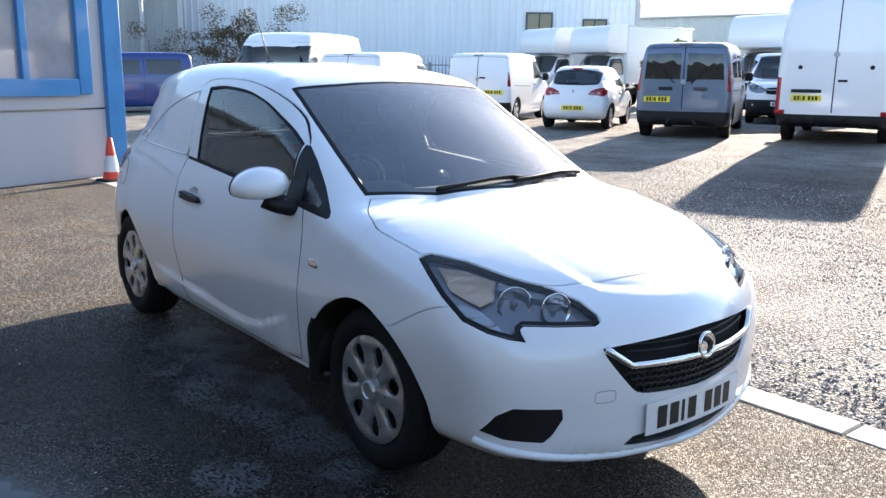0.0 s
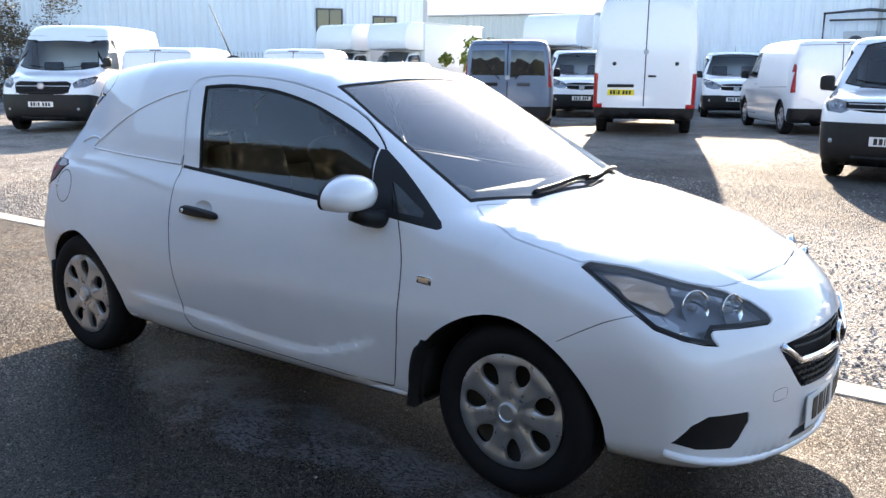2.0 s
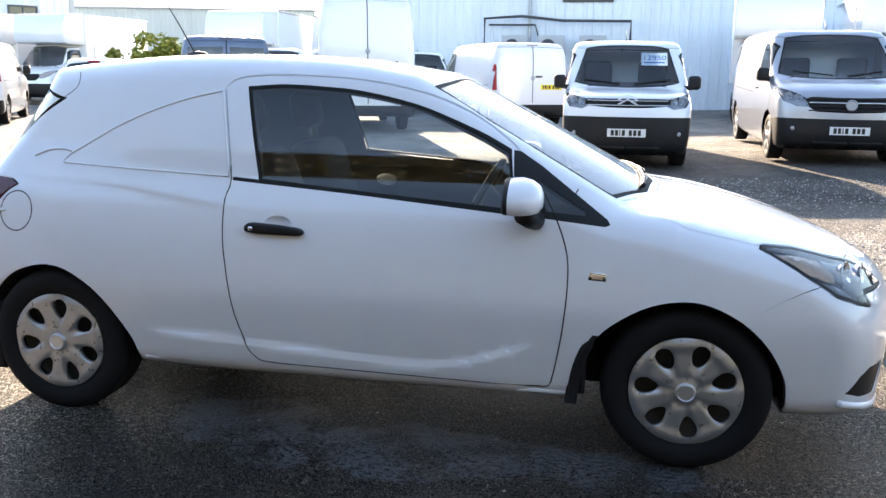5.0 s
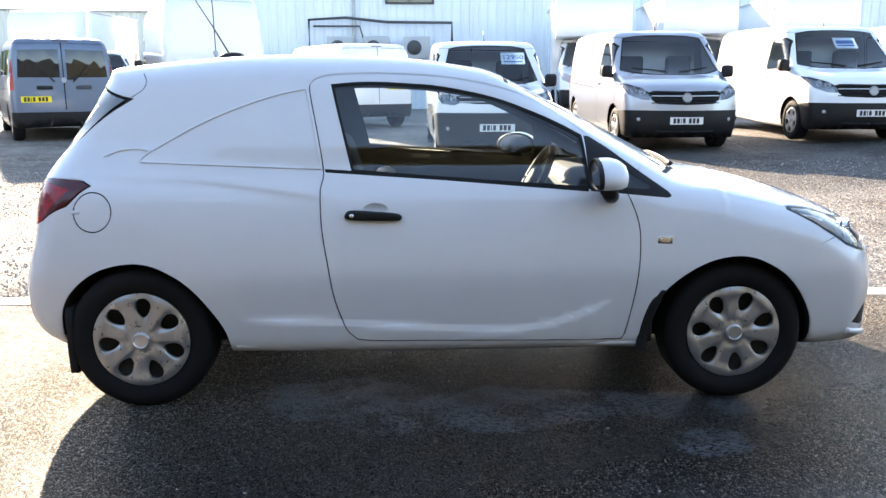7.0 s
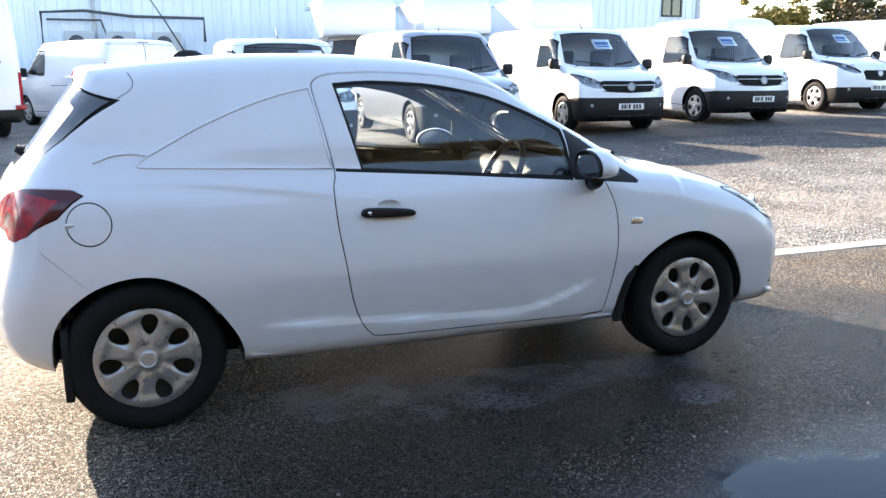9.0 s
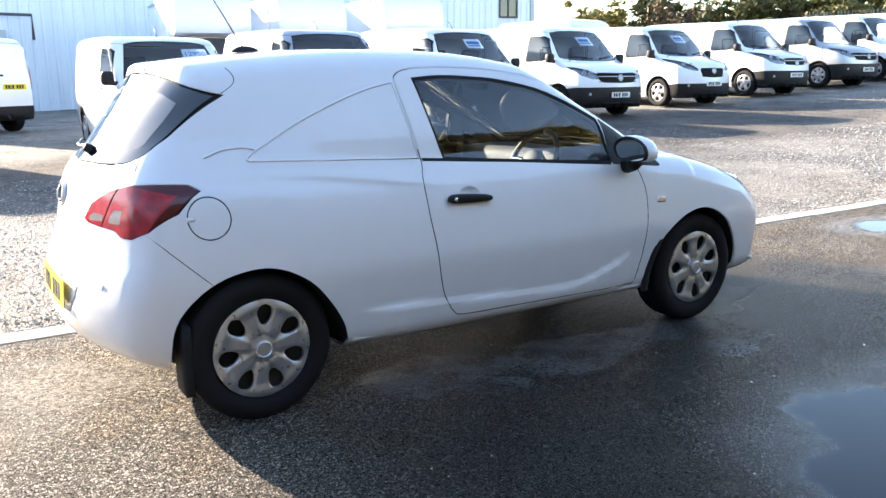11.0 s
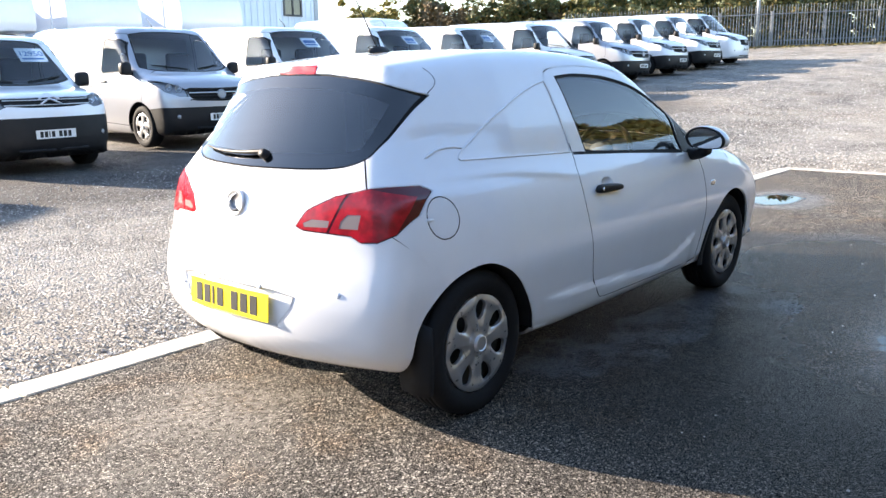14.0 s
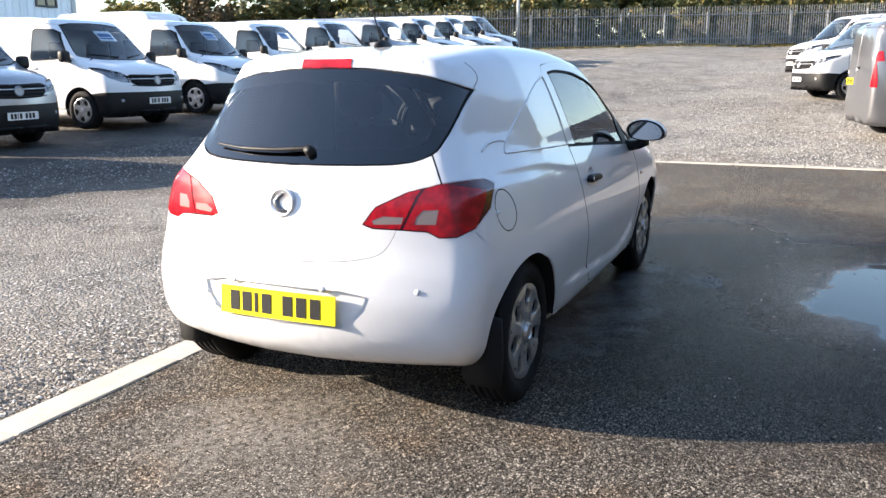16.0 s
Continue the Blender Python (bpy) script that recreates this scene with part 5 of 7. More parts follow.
def tyre_and_rim(parent, x, y, z, s, r=0.302, w=0.19, phase=0.0, holes=7, cap=None, cap_r=0.19, face=ALLOY, name="wheel", tread=True, gap=0.155):
    """A wheel with its axle across; s is the side it faces."""
    out = Matrix(((1, 0, 0, x), (0, 0, s, y), (0, 1, 0, z), (0, 0, 0, 1)))
    h, q = w / 2, cap_r
    rings = [(q * 0.98, -h + 0.03), (q * 1.04, -h + 0.008), (q * 1.25, -h - 0.004), (r * 0.90, -h), (r * 0.965, -h + 0.012), (r * 0.992, -h + 0.03)]
    grooves = []
    for g in (-0.045, -0.015, 0.015, 0.045):
        grooves += [(r, g - 0.005), (r - 0.007, g - 0.004), (r - 0.007, g + 0.004), (r, g + 0.005)]
    rings += (grooves if tread else [(r, -h * 0.5), (r, h * 0.5)])
    rings += [(r * 0.992, h - 0.03), (r * 0.965, h - 0.012), (r * 0.90, h), (q * 1.25, h + 0.004), (q * 1.04, h - 0.008), (q * 0.98, h - 0.03)]
    wheel = part(name, spun(rings, 64 if tread else 28, out), TYRE, parent, "black rubber tyre on a silver wheel")
    n, rows = holes * (14 if tread else 8), 16 if tread else 9
    bm = bmesh.new()
    rs = [0.0] + [q * (k / rows) for k in range(1, rows + 1)]

    def height(rr, a):
        u = rr / q
        spoke = 0.5 + 0.5 * math.cos(holes * (a - phase) + math.pi)         # 1 on a spoke
        dome = 0.012 * (1 - (u - 0.15) ** 2) + 0.010 * math.exp(-((u - 0.88) / 0.1) ** 2)
        dish = -0.020 * max(0, 1 - spoke * 1.7) * math.exp(-((u - 0.68) / 0.26) ** 2) - 0.007 * math.exp(-((u - 0.26) / 0.05) ** 2)
        return h - 0.012 + dome + dish
    grid = []
    for rr in rs:
        grid.append([bm.verts.new((rr * math.cos(2 * math.pi * k / n), rr * math.sin(2 * math.pi * k / n), height(rr, 2 * math.pi * k / n))) for k in range(n)] if rr else [bm.verts.new((0, 0, height(0, 0)))])
    for a, b in zip(grid, grid[1:]):
        for k in range(n):
            bm.faces.new(list(dict.fromkeys([a[k % len(a)], b[k], b[(k + 1) % n], a[(k + 1) % len(a)]])))
    disc = Shell(bm=bm)
    for k in range(holes):
        a = phase + 2 * math.pi * k / holes
        oval = [(q * (0.69 + 0.215 * math.cos(t)), q * gap * (1 + 0.28 * math.cos(t)) * math.sin(t)) for t in np.linspace(0, 2 * math.pi, 17)[:-1]]
        disc.cut([(u * math.cos(a) - v * math.sin(a), u * math.sin(a) + v * math.cos(a)) for u, v in oval], "z", "hole")
    cover = bmesh.new()
    made = {}
    for f in disc.bm.faces:
        if disc.names[f[disc.tag]] == "body":
            for v in f.verts:
                if v not in made:
                    made[v] = cover.verts.new(v.co)
            cover.faces.new([made[v] for v in f.verts])
    cover.normal_update()
    edges = [e for e in cover.edges if e.is_boundary]
    for g in bmesh.ops.extrude_edge_only(cover, edges=edges)["geom"]:
        if isinstance(g, bmesh.types.BMVert):
            g.co.z -= 0.014
            g.co.x, g.co.y = g.co.x * 0.995, g.co.y * 0.995
    bmesh.ops.recalc_face_normals(cover, faces=cover.faces)
    cover.transform(out)
    disc.bm.free()
    hub = part("hubcap", cover, face, wheel, "silver seven-spoke wheel trim" if holes == 7 else "silver wheel trim", sharp=50)
    part("hub_badge", spun([(0, 0.009), (0.027, 0.009), (0.030, 0.013), (0.034, 0.011), (0.037, -0.004)], 24, out @ Matrix.Translation((0, 0, h + 0.0))), BADGE, wheel, "round chrome hub badge", sharp=40)
    part("brake_disc", spun([(q * 0.97, h - 0.05), (q * 0.9, h - 0.07), (0, h - 0.075)], 24, out), STEEL, wheel, "dark steel rim behind the trim")
    return wheel


for x, ph in ((-1.2555, radians(84)), (1.2555, radians(72))):
    tyre_and_rim(car, x, -0.698, 0.298, -1, phase=ph, cap_r=0.2)
    tyre_and_rim(car, x, 0.698, 0.298, 1, phase=ph, cap_r=0.2)

# ---- parked vans ----
DULLBADGE = principled("dull_badge", (0.35, 0.36, 0.38), 0.4, 0.7)
STICKER = worn("paper_card", (0.86, 0.88, 0.90), 0.6, 40, 0.05)
BLUEINK = principled("blue_print", (0.05, 0.2, 0.45), 0.5)
CABDARK = principled("dark_cabin", (0.04, 0.04, 0.045), 0.9)
LAMPBOWL = principled("van_lamp_bowl", (0.30, 0.31, 0.33), 0.25, 0.5)
VANBULK = worn("pale_bulkhead_paint", (0.55, 0.56, 0.57), 0.5, 30, 0.1)
SMOKE = principled("smoked_glass", (0.016, 0.018, 0.022), 0.04, 0.0, 0.6)

MEDIUM = dict(
    length=4.96, wide=0.94, base=3.275, front_axle=0.93, tyre=0.335,
    side=[(-4.75, 0.27), (-4.93, 0.34), (-4.96, 0.5), (-4.955, 1.0), (-4.93, 1.55), (-4.88, 1.82), (-4.76, 1.92), (-4.4, 1.945), (-3.4, 1.955), (-2.4, 1.95), (-1.85, 1.925), (-1.62, 1.87),
          (-1.3, 1.62), (-1.0, 1.36), (-0.80, 1.235), (-0.68, 1.19), (-0.42, 1.135), (-0.2, 1.06), (-0.09, 0.975), (-0.04, 0.87), (-0.015, 0.72), (0.0, 0.55), (-0.005, 0.42), (-0.05, 0.29), (-0.18, 0.23), (-2.5, 0.21)],
    plan=[(-5.0, 0.90), (-4.6, 0.95), (-4, 0.96), (-1.5, 0.955), (-0.9, 0.945), (-0.4, 0.92), (0.1, 0.86)],
    tall=[(0.2, 0.95), (0.5, 0.99), (0.8, 1.0), (1.1, 0.985), (1.4, 0.945), (1.7, 0.895), (1.9, 0.83), (2.0, 0.76)],
    bow=0.28, round=0.10,
    screen=[(0.03, 1.83), (0.03, 1.83), (-0.42, 1.82), (-0.655, 1.78), (-0.655, 1.78), (-0.80, 1.275), (-0.80, 1.275), (-0.55, 1.225), (0.03, 1.21), (0.03, 1.21)],
    window=[(-1.19, 1.235), (-1.24, 1.33), (-1.49, 1.65), (-1.58, 1.70), (-1.97, 1.725), (-2.04, 1.69), (-2.07, 1.22), (-2.02, 1.18), (-1.55, 1.205)],
    door=[(-0.86, 0.50), (-0.84, 0.9), (-0.86, 1.18), (-1.12, 1.46), (-1.42, 1.75), (-1.6, 1.81), (-2.1, 1.82), (-2.14, 1.2), (-2.14, 0.36), (-1.35, 0.34)],
    bumper=[(0.2, 0.1), (-0.92, 0.1), (-0.92, 0.58), (-0.60, 0.63), (-0.32, 0.655), (0.2, 0.66)],
    grille=[(0.03, 0.955), (-0.50, 0.965), (-0.58, 0.935), (-0.54, 0.82), (-0.44, 0.755), (0.03, 0.74)],
    lamp=[(-0.585, 0.94), (-0.68, 1.0), (-0.84, 1.06), (-0.905, 1.07), (-0.912, 1.01), (-0.85, 0.90), (-0.68, 0.83), (-0.555, 0.825)],
    badge_z=0.85, plate_z=0.50, mirror=(-1.12, 1.25), tail=(0.86, 1.46), rear_plate=0.95)


def variant(like, **changes):
    v = dict(like)
    v.update(changes)
    return v


CUSTOM = variant(MEDIUM, grille=[(0.03, 0.93), (-0.36, 0.93), (-0.42, 0.88), (-0.36, 0.72), (0.03, 0.70)], badge_z=0.86,
                 lamp=[(-0.47, 0.90), (-0.56, 0.98), (-0.76, 1.10), (-0.90, 1.14), (-0.90, 1.05), (-0.80, 0.93), (-0.62, 0.87), (-0.48, 0.86)],
                 bumper=[(0.2, 0.1), (-0.92, 0.1), (-0.92, 0.50), (-0.60, 0.53), (-0.32, 0.56), (0.2, 0.57)], plate_z=0.56)
TRAFFIC = variant(MEDIUM, grille=[(0.03, 0.99), (-0.26, 0.99), (-0.46, 0.93), (-0.40, 0.83), (-0.3, 0.80), (0.03, 0.79)],
                  lamp=[(-0.42, 0.93), (-0.58, 1.02), (-0.78, 1.10), (-0.90, 1.12), (-0.91, 1.02), (-0.80, 0.88), (-0.62, 0.83), (-0.46, 0.84)], plate_z=0.55)
SMALL = variant(
    MEDIUM, length=4.40, wide=0.90, base=2.785, front_axle=0.86, tyre=0.315,
    side=[(-4.2, 0.27), (-4.36, 0.34), (-4.40, 0.5), (-4.39, 1.0), (-4.34, 1.5), (-4.26, 1.74), (-4.15, 1.80), (-3.6, 1.835), (-2.6, 1.84), (-1.9, 1.815), (-1.58, 1.76),
          (-1.3, 1.55), (-1.0, 1.29), (-0.86, 1.17), (-0.74, 1.125), (-0.45, 1.09), (-0.2, 1.04), (-0.09, 0.97), (-0.04, 0.88), (-0.015, 0.74), (0.0, 0.55), (-0.005, 0.40), (-0.05, 0.29), (-0.18, 0.22), (-2.5, 0.2)],
    plan=[(-4.5, 0.84), (-4.1, 0.89), (-3.6, 0.91), (-1.5, 0.915), (-0.9, 0.915), (-0.4, 0.89), (0.1, 0.83)],
    screen=[(0.03, 1.725), (0.03, 1.725), (-0.40, 1.715), (-0.60, 1.68), (-0.60, 1.68), (-0.74, 1.21), (-0.74, 1.21), (-0.5, 1.165), (0.03, 1.145), (0.03, 1.145)],
    window=[(-1.2, 1.19), (-1.27, 1.30), (-1.49, 1.57), (-1.58, 1.615), (-1.95, 1.63), (-2.02, 1.60), (-2.05, 1.20), (-2.0, 1.16)],
    door=[(-0.88, 0.46), (-0.86, 0.9), (-0.9, 1.14), (-1.15, 1.38), (-1.42, 1.64), (-1.55, 1.70), (-2.1, 1.71), (-2.14, 1.2), (-2.14, 0.34), (-1.35, 0.32)],
    bumper=[(0.2, 0.1), (-0.88, 0.1), (-0.88, 0.62), (-0.55, 0.70), (-0.3, 0.74), (0.2, 0.755)],
    grille=[(0.03, 1.005), (-0.55, 1.0), (-0.60, 0.97), (-0.55, 0.90), (-0.30, 0.875), (0.03, 0.87)],
    lamp=[(-0.55, 0.985), (-0.70, 1.02), (-0.85, 1.05), (-0.865, 0.98), (-0.80, 0.88), (-0.62, 0.86), (-0.53, 0.90)],
    badge_z=0.96, plate_z=0.535, mirror=(-1.08, 1.20), tail=(0.95, 1.35), rear_plate=0.82)
LARGE = variant(
    MEDIUM, length=5.95, wide=1.0, base=3.64, front_axle=1.0, tyre=0.345,
    side=[(-5.75, 0.33), (-5.92, 0.40), (-5.95, 0.55), (-5.945, 1.2), (-5.90, 2.0), (-5.84, 2.5), (-5.74, 2.72), (-5.4, 2.78), (-4, 2.79), (-2.5, 2.77), (-2.0, 2.68), (-1.75, 2.5),
          (-1.4, 2.05), (-1.1, 1.6), (-0.95, 1.38), (-0.8, 1.29), (-0.45, 1.21), (-0.2, 1.13), (-0.08, 1.0), (-0.03, 0.85), (0.0, 0.6), (-0.01, 0.45), (-0.06, 0.32), (-0.2, 0.26), (-2.5, 0.26)],
    plan=[(-6.0, 0.97), (-5.6, 1.005), (-5, 1.015), (-1.5, 1.01), (-0.9, 0.99), (-0.4, 0.95), (0.1, 0.9)],
    tall=[(0.2, 0.96), (0.6, 1.0), (1.2, 1.0), (1.7, 0.985), (2.2, 0.955), (2.6, 0.90), (2.8, 0.82)],
    screen=[(0.03, 2.02), (0.03, 2.02), (-0.5, 2.0), (-0.73, 1.95), (-0.73, 1.95), (-0.85, 1.42), (-0.85, 1.42), (-0.6, 1.36), (0.03, 1.33), (0.03, 1.33)],
    window=[(-1.25, 1.38), (-1.40, 1.66), (-1.54, 1.90), (-1.64, 1.97), (-2.05, 2.0), (-2.1, 1.95), (-2.12, 1.40), (-2.05, 1.34)],
    door=[(-0.92, 0.55), (-0.9, 1.0), (-0.95, 1.32), (-1.2, 1.65), (-1.45, 2.0), (-1.6, 2.08), (-2.18, 2.1), (-2.2, 1.3), (-2.2, 0.42), (-1.4, 0.40)],
    bumper=[(0.2, 0.1), (-0.95, 0.1), (-0.95, 0.72), (-0.60, 0.78), (-0.3, 0.82), (0.2, 0.83)],
    grille=[(0.03, 1.10), (-0.50, 1.11), (-0.60, 1.05), (-0.55, 0.86), (-0.45, 0.83), (0.03, 0.82)],
    lamp=[(-0.62, 1.05), (-0.70, 1.14), (-0.90, 1.20), (-0.96, 1.18), (-0.96, 1.05), (-0.85, 0.98), (-0.66, 0.96)],
    badge_z=1.0, plate_z=0.62, mirror=(-1.1, 1.50), tail=(0.62, 1.25), rear_plate=0.86)
HIGH_FRONT = variant(LARGE, side=[(x, z if z < 1.3 else 1.3 + (z - 1.3) * 0.72) for x, z in LARGE["side"]], screen=[(y, z if z < 1.42 else 1.42 + (z - 1.42) * 0.9) for y, z in LARGE["screen"]],
                     tall=[(0.2, 0.96), (0.6, 1.0), (1.2, 1.0), (1.6, 0.97), (2.0, 0.92), (2.3, 0.86), (2.45, 0.8)])

van_meshes = {}


def van_shell(key, spec):
    """The cut body of one van model, made once."""
    if key in van_meshes:
        return van_meshes[key]
    outline = spline(spec["side"], steps=3)
    length = spec["length"]

    def field(x, y, z):
        a = np.abs(y)
        wide = smooth(x, spec["plan"]) * smooth(z, spec["tall"])
        bow = ramp(x, [(-length, -0.06), (-length + 0.6, 0.0), (-2.4, 0.0), (-1.4, spec["bow"] * 0.75), (-0.6, spec["bow"]), (0, spec["bow"])])
        flat = profile_distance(x + bow * a * a + np.where(x > -1, 0.5, 0) * np.clip(a - 0.62, 0, 1) ** 2, z + 0.03 * a * a, outline)
        return smax(flat, a - wide, spec["round"])
    top = max(p[1] for p in spec["side"])
    sh = Shell(shell_points(field, -length + 0.75, -0.75, 0.85 if top < 2.2 else 1.1, 44, 16, 46), field=field)
    side = lambda c, n: c.y < -0.4 and n.y < -0.1
    ahead = lambda c, n: c.x > -2.2 and n.x > 0.05
    front, rear = -spec["front_axle"], -spec["front_axle"] - spec["base"]
    arch = spec["tyre"] + 0.055
    for ax in (front, rear):
        sh.cut([(ax + arch * math.cos(t), spec["tyre"] + 0.01 + arch * math.sin(t)) for t in np.linspace(0, math.pi, 17)] + [(ax - arch, 0), (ax + arch, 0)], "y", "opening", lambda c, n: c.y < -0.55)
    sh.cut(spec["bumper"], "y", "bumper", lambda c, n: c.x > -1.0, ["body"])
    sh.cut([(-length + 0.45, 0.1), (-length - 0.1, 0.1), (-length - 0.1, 0.56), (-length + 0.2, 0.56)], "y", "rear_bumper", lambda c, n: c.x < -length + 0.8, ["body"])
    sh.cut(grown(spline(spec["screen"], steps=2), 0.02), "x", "seal", ahead, ["body"])
    sh.cut(spline(spec["screen"], steps=2), "x", "windscreen", ahead, ["seal"])
    sh.gap(spec["door"], "y", "cab_door", side, 0.014, ["body"])
    sh.cut(grown(spec["window"], 0.02), "y", "seal", side, ["body", "cab_door", "gap"])
    sh.cut(spec["window"], "y", "window", side, ["seal"])
    sh.cut(spec["grille"], "x", "grille", ahead, ["body"])
    sh.cut(grown(spec["lamp"], 0.006), "x", "gap", ahead, ["body"])
    sh.cut(spec["lamp"], "x", "lamp", ahead, ["gap"])
    z0, z1 = spec["tail"]
    w = spec["wide"]
    sh.cut([(-w - 0.1, z0), (-w + 0.09, z0 + 0.02), (-w + 0.09, z1 - 0.02), (-w - 0.1, z1)], "x", "tail_lamp", lambda c, n: c.x < -length + 0.16 and c.y < -0.5, ["body"])
    sh.cut(stroke([(-0.001, 0.6), (-0.001, top - 0.1)], 0.02), "x", "gap", lambda c, n: c.x < -length + 0.5 and n.x < -0.3, ["body"])
    sh.cut(stroke([(-w + 0.04, top - 0.14), (0.03, top - 0.12)], 0.014), "x", "gap", lambda c, n: c.x < -length + 0.5 and n.x < -0.2, ["body"])
    sh.cut(stroke([(-2.35, 0.95), (-4.6 if length > 4.5 else -4.0, 0.99)], 0.012), "y", "gap", side, ["body"])
    sh.cut(stroke([(-3.35, 0.40), (-3.38, 1.2), (-3.36, top - 0.16)], 0.012), "y", "gap", side, ["body"])
    if spec.get("rear_glass"):
        sh.cut([(-0.06, 1.20), (-w + 0.16, 1.20), (-w + 0.20, 1.70), (-0.06, 1.72)], "x", "rear_window", lambda c, n: c.x < -length + 0.5 and n.x < -0.2, ["body"])
        for a, b in ((-2.25, -3.25), (-3.45, -4.55)):
            sh.cut([(a, 1.24), (b, 1.24), (b, 1.70), (a, 1.72)], "y", "window", side, ["body", "gap"])
    van_meshes[key] = sh
    return sh


def van(key, spec, x, y, heading, paint, label, category="van", group="", seen_front=True, bumper=None, detail=True, card="", price="", trim_rows=5, name="panel_van", tilt=0.0):
    """A van whose front bumper stands at (x, y), heading that many degrees from +x."""
    sh = van_shell(key, spec)
    L, w = spec["length"], spec["wide"]
    h = Vector((math.cos(radians(heading)), math.sin(radians(heading)), 0))
    z0, z1 = rise(x - 1.0 * h.x, y - 1.0 * h.y), rise(x - 4.0 * h.x, y - 4.0 * h.y)
    o = thing(name, Matrix.Translation((x, y, z0 + (z0 - z1) / 3.0)) @ pose(0, 0, 0, 0, 0, heading) @ pose(0, 0, 0, 0, math.degrees(math.atan2(z1 - z0, 3.0)), 0), label, category, group)
    bumper = bumper or PLASTIC
    mask = BVHTree.FromBMesh(sh.bm)
    fx = lambda yy, zz: mask.ray_cast(Vector((1, -abs(yy) - 1e-3, zz)), Vector((-1, 0, 0)))[0].x
    bx = lambda yy, zz: mask.ray_cast(Vector((-L - 1, -abs(yy) - 1e-3, zz)), Vector((1, 0, 0)))[0].x
    part("body", lip(sh.pick("body"), 0.015), paint, o)
    part("panel_joint", sink(sh.pick("gap"), 0.012), JOINT, o, "dark panel joint")
    part("front_bumper", lip(sh.pick("bumper"), 0.01), bumper, o, "black plastic bumper" if bumper is PLASTIC else "")
    part("rear_bumper", lip(sh.pick("rear_bumper"), 0.01), paint if paint is DARKGREY else PLASTIC, o, "" if paint is DARKGREY else "black plastic rear bumper")
    part("windscreen", even(sink(sh.pick("windscreen"), 0.004), 4), VANSCREEN, o, "clear windscreen glass")
    part("window_seal", sink(sh.pick("seal"), 0.003), RUBBER, o, "black glazing seal")
    for sd in ("right", "left"):
        d = part("cab_door", lip(sh.pick("cab_door", mirror=sd), 0.012), paint, o)
        part("cab_window", sink(sh.pick("window", mirror=sd), 0.006), SMOKE if spec.get("rear_glass") else GLASS, d, "side window glass")
        s = 1 if sd == "right" else -1
        mx, mz = spec["mirror"]
        m = part("door_mirror", block(mx - 0.09, mx + 0.06, (-w - 0.17) * s, (-w + 0.01) * s, mz - 0.10, mz + 0.10, 0.05, 3) if s > 0 else block(mx - 0.09, mx + 0.06, w - 0.01, w + 0.17, mz - 0.10, mz + 0.10, 0.05, 3), PLASTIC, d, "black plastic door mirror")
        part("mirror_arm", tube([(mx + 0.02, (-w + 0.06) * s, mz - 0.08), (mx, (-w - 0.12) * s, mz - 0.06)], 0.035, 8), PLASTIC, m)
        part("door_handle", block(-2.08, -1.90, (-w - 0.03), (-w + 0.02), 1.02, 1.05, 0.01) if s > 0 else block(-2.08, -1.90, w - 0.02, w + 0.03, 1.02, 1.05, 0.01), paint if paint is WHITE else PLASTIC, d)
        lamp = part("headlight", sink(sh.pick("lamp", mirror=sd), 0.04), LAMPBOWL, o, "headlight with clear cover")
        if seen_front:
            ly = [p[0] for p in spec["lamp"]]
            lz = [p[1] for p in spec["lamp"]]
            for u, rr in ((0.30, 0.055), (0.62, 0.05)):
                cy, cz = max(ly) + (min(ly) - max(ly)) * u, min(lz) + (max(lz) - min(lz)) * (0.38 + 0.3 * u)
                part("reflector", spun([(0.01, -0.02), (rr * 0.7, -0.012), (rr, 0.012)], 16, pose(fx(cy, cz) - 0.03, cy * s, cz, 0, 76, -18 * s)), BADGE, lamp, "bright reflector bowl")
        part("lens_cover", sink(sh.pick("lamp", mirror=sd), 0.003), LENS, lamp, "clear lens cover")
        part("tail_light", lip(sink(sh.pick("tail_lamp", mirror=sd), -0.006), 0.02), RED, o, "upright red tail light")
    if spec.get("rear_glass"):
        for sd in ("right", "left"):
            part("rear_window", sink(sh.pick("rear_window", mirror=sd), 0.004), SMOKE, o, "dark rear door window")
            q = 1 if sd == "right" else -1
            part("rear_wiper", tube([(-L - 0.03, -0.16 * q, 1.12), (-L - 0.02, -0.30 * q, 1.26), (-L + 0.0, -0.44 * q, 1.44)], [0.014, 0.010, 0.006], 6), PLASTIC, o, "black rear wiper")
            part("door_recess", block(-L - 0.012, -L + 0.03, -0.34 * q - 0.14, -0.34 * q + 0.14, 0.98, 1.05, 0.02), PLASTIC if q < 0 else GREYPLASTIC, o, "handle recess")
    part("cabin", block(-2.25, -1.0, -w + 0.12, w - 0.12, 0.35, 1.18, 0.05), CABDARK, o, "dark cab interior")
    part("bulkhead", block(-2.30, -2.26, -w + 0.1, w - 0.1, 0.35, max(p[1] for p in spec["window"]) + 0.02, 0.0), VANBULK, o, "pale steel cab bulkhead")
    for sy in (-0.42, 0.42):
        back = block(-1.98, -1.84, sy - 0.22, sy + 0.22, 1.0, 1.50, 0.05)
        part("seat", back, FABRIC, o, "dark cab seat back")
    # grille with slats, badge, plate
    g = part("grille", sink(sh.pick("grille"), 0.02), JOINT, o, "black grille with a bright strip")
    gz = [p[1] for p in spec["grille"]]
    gy = min(p[0] for p in spec["grille"])
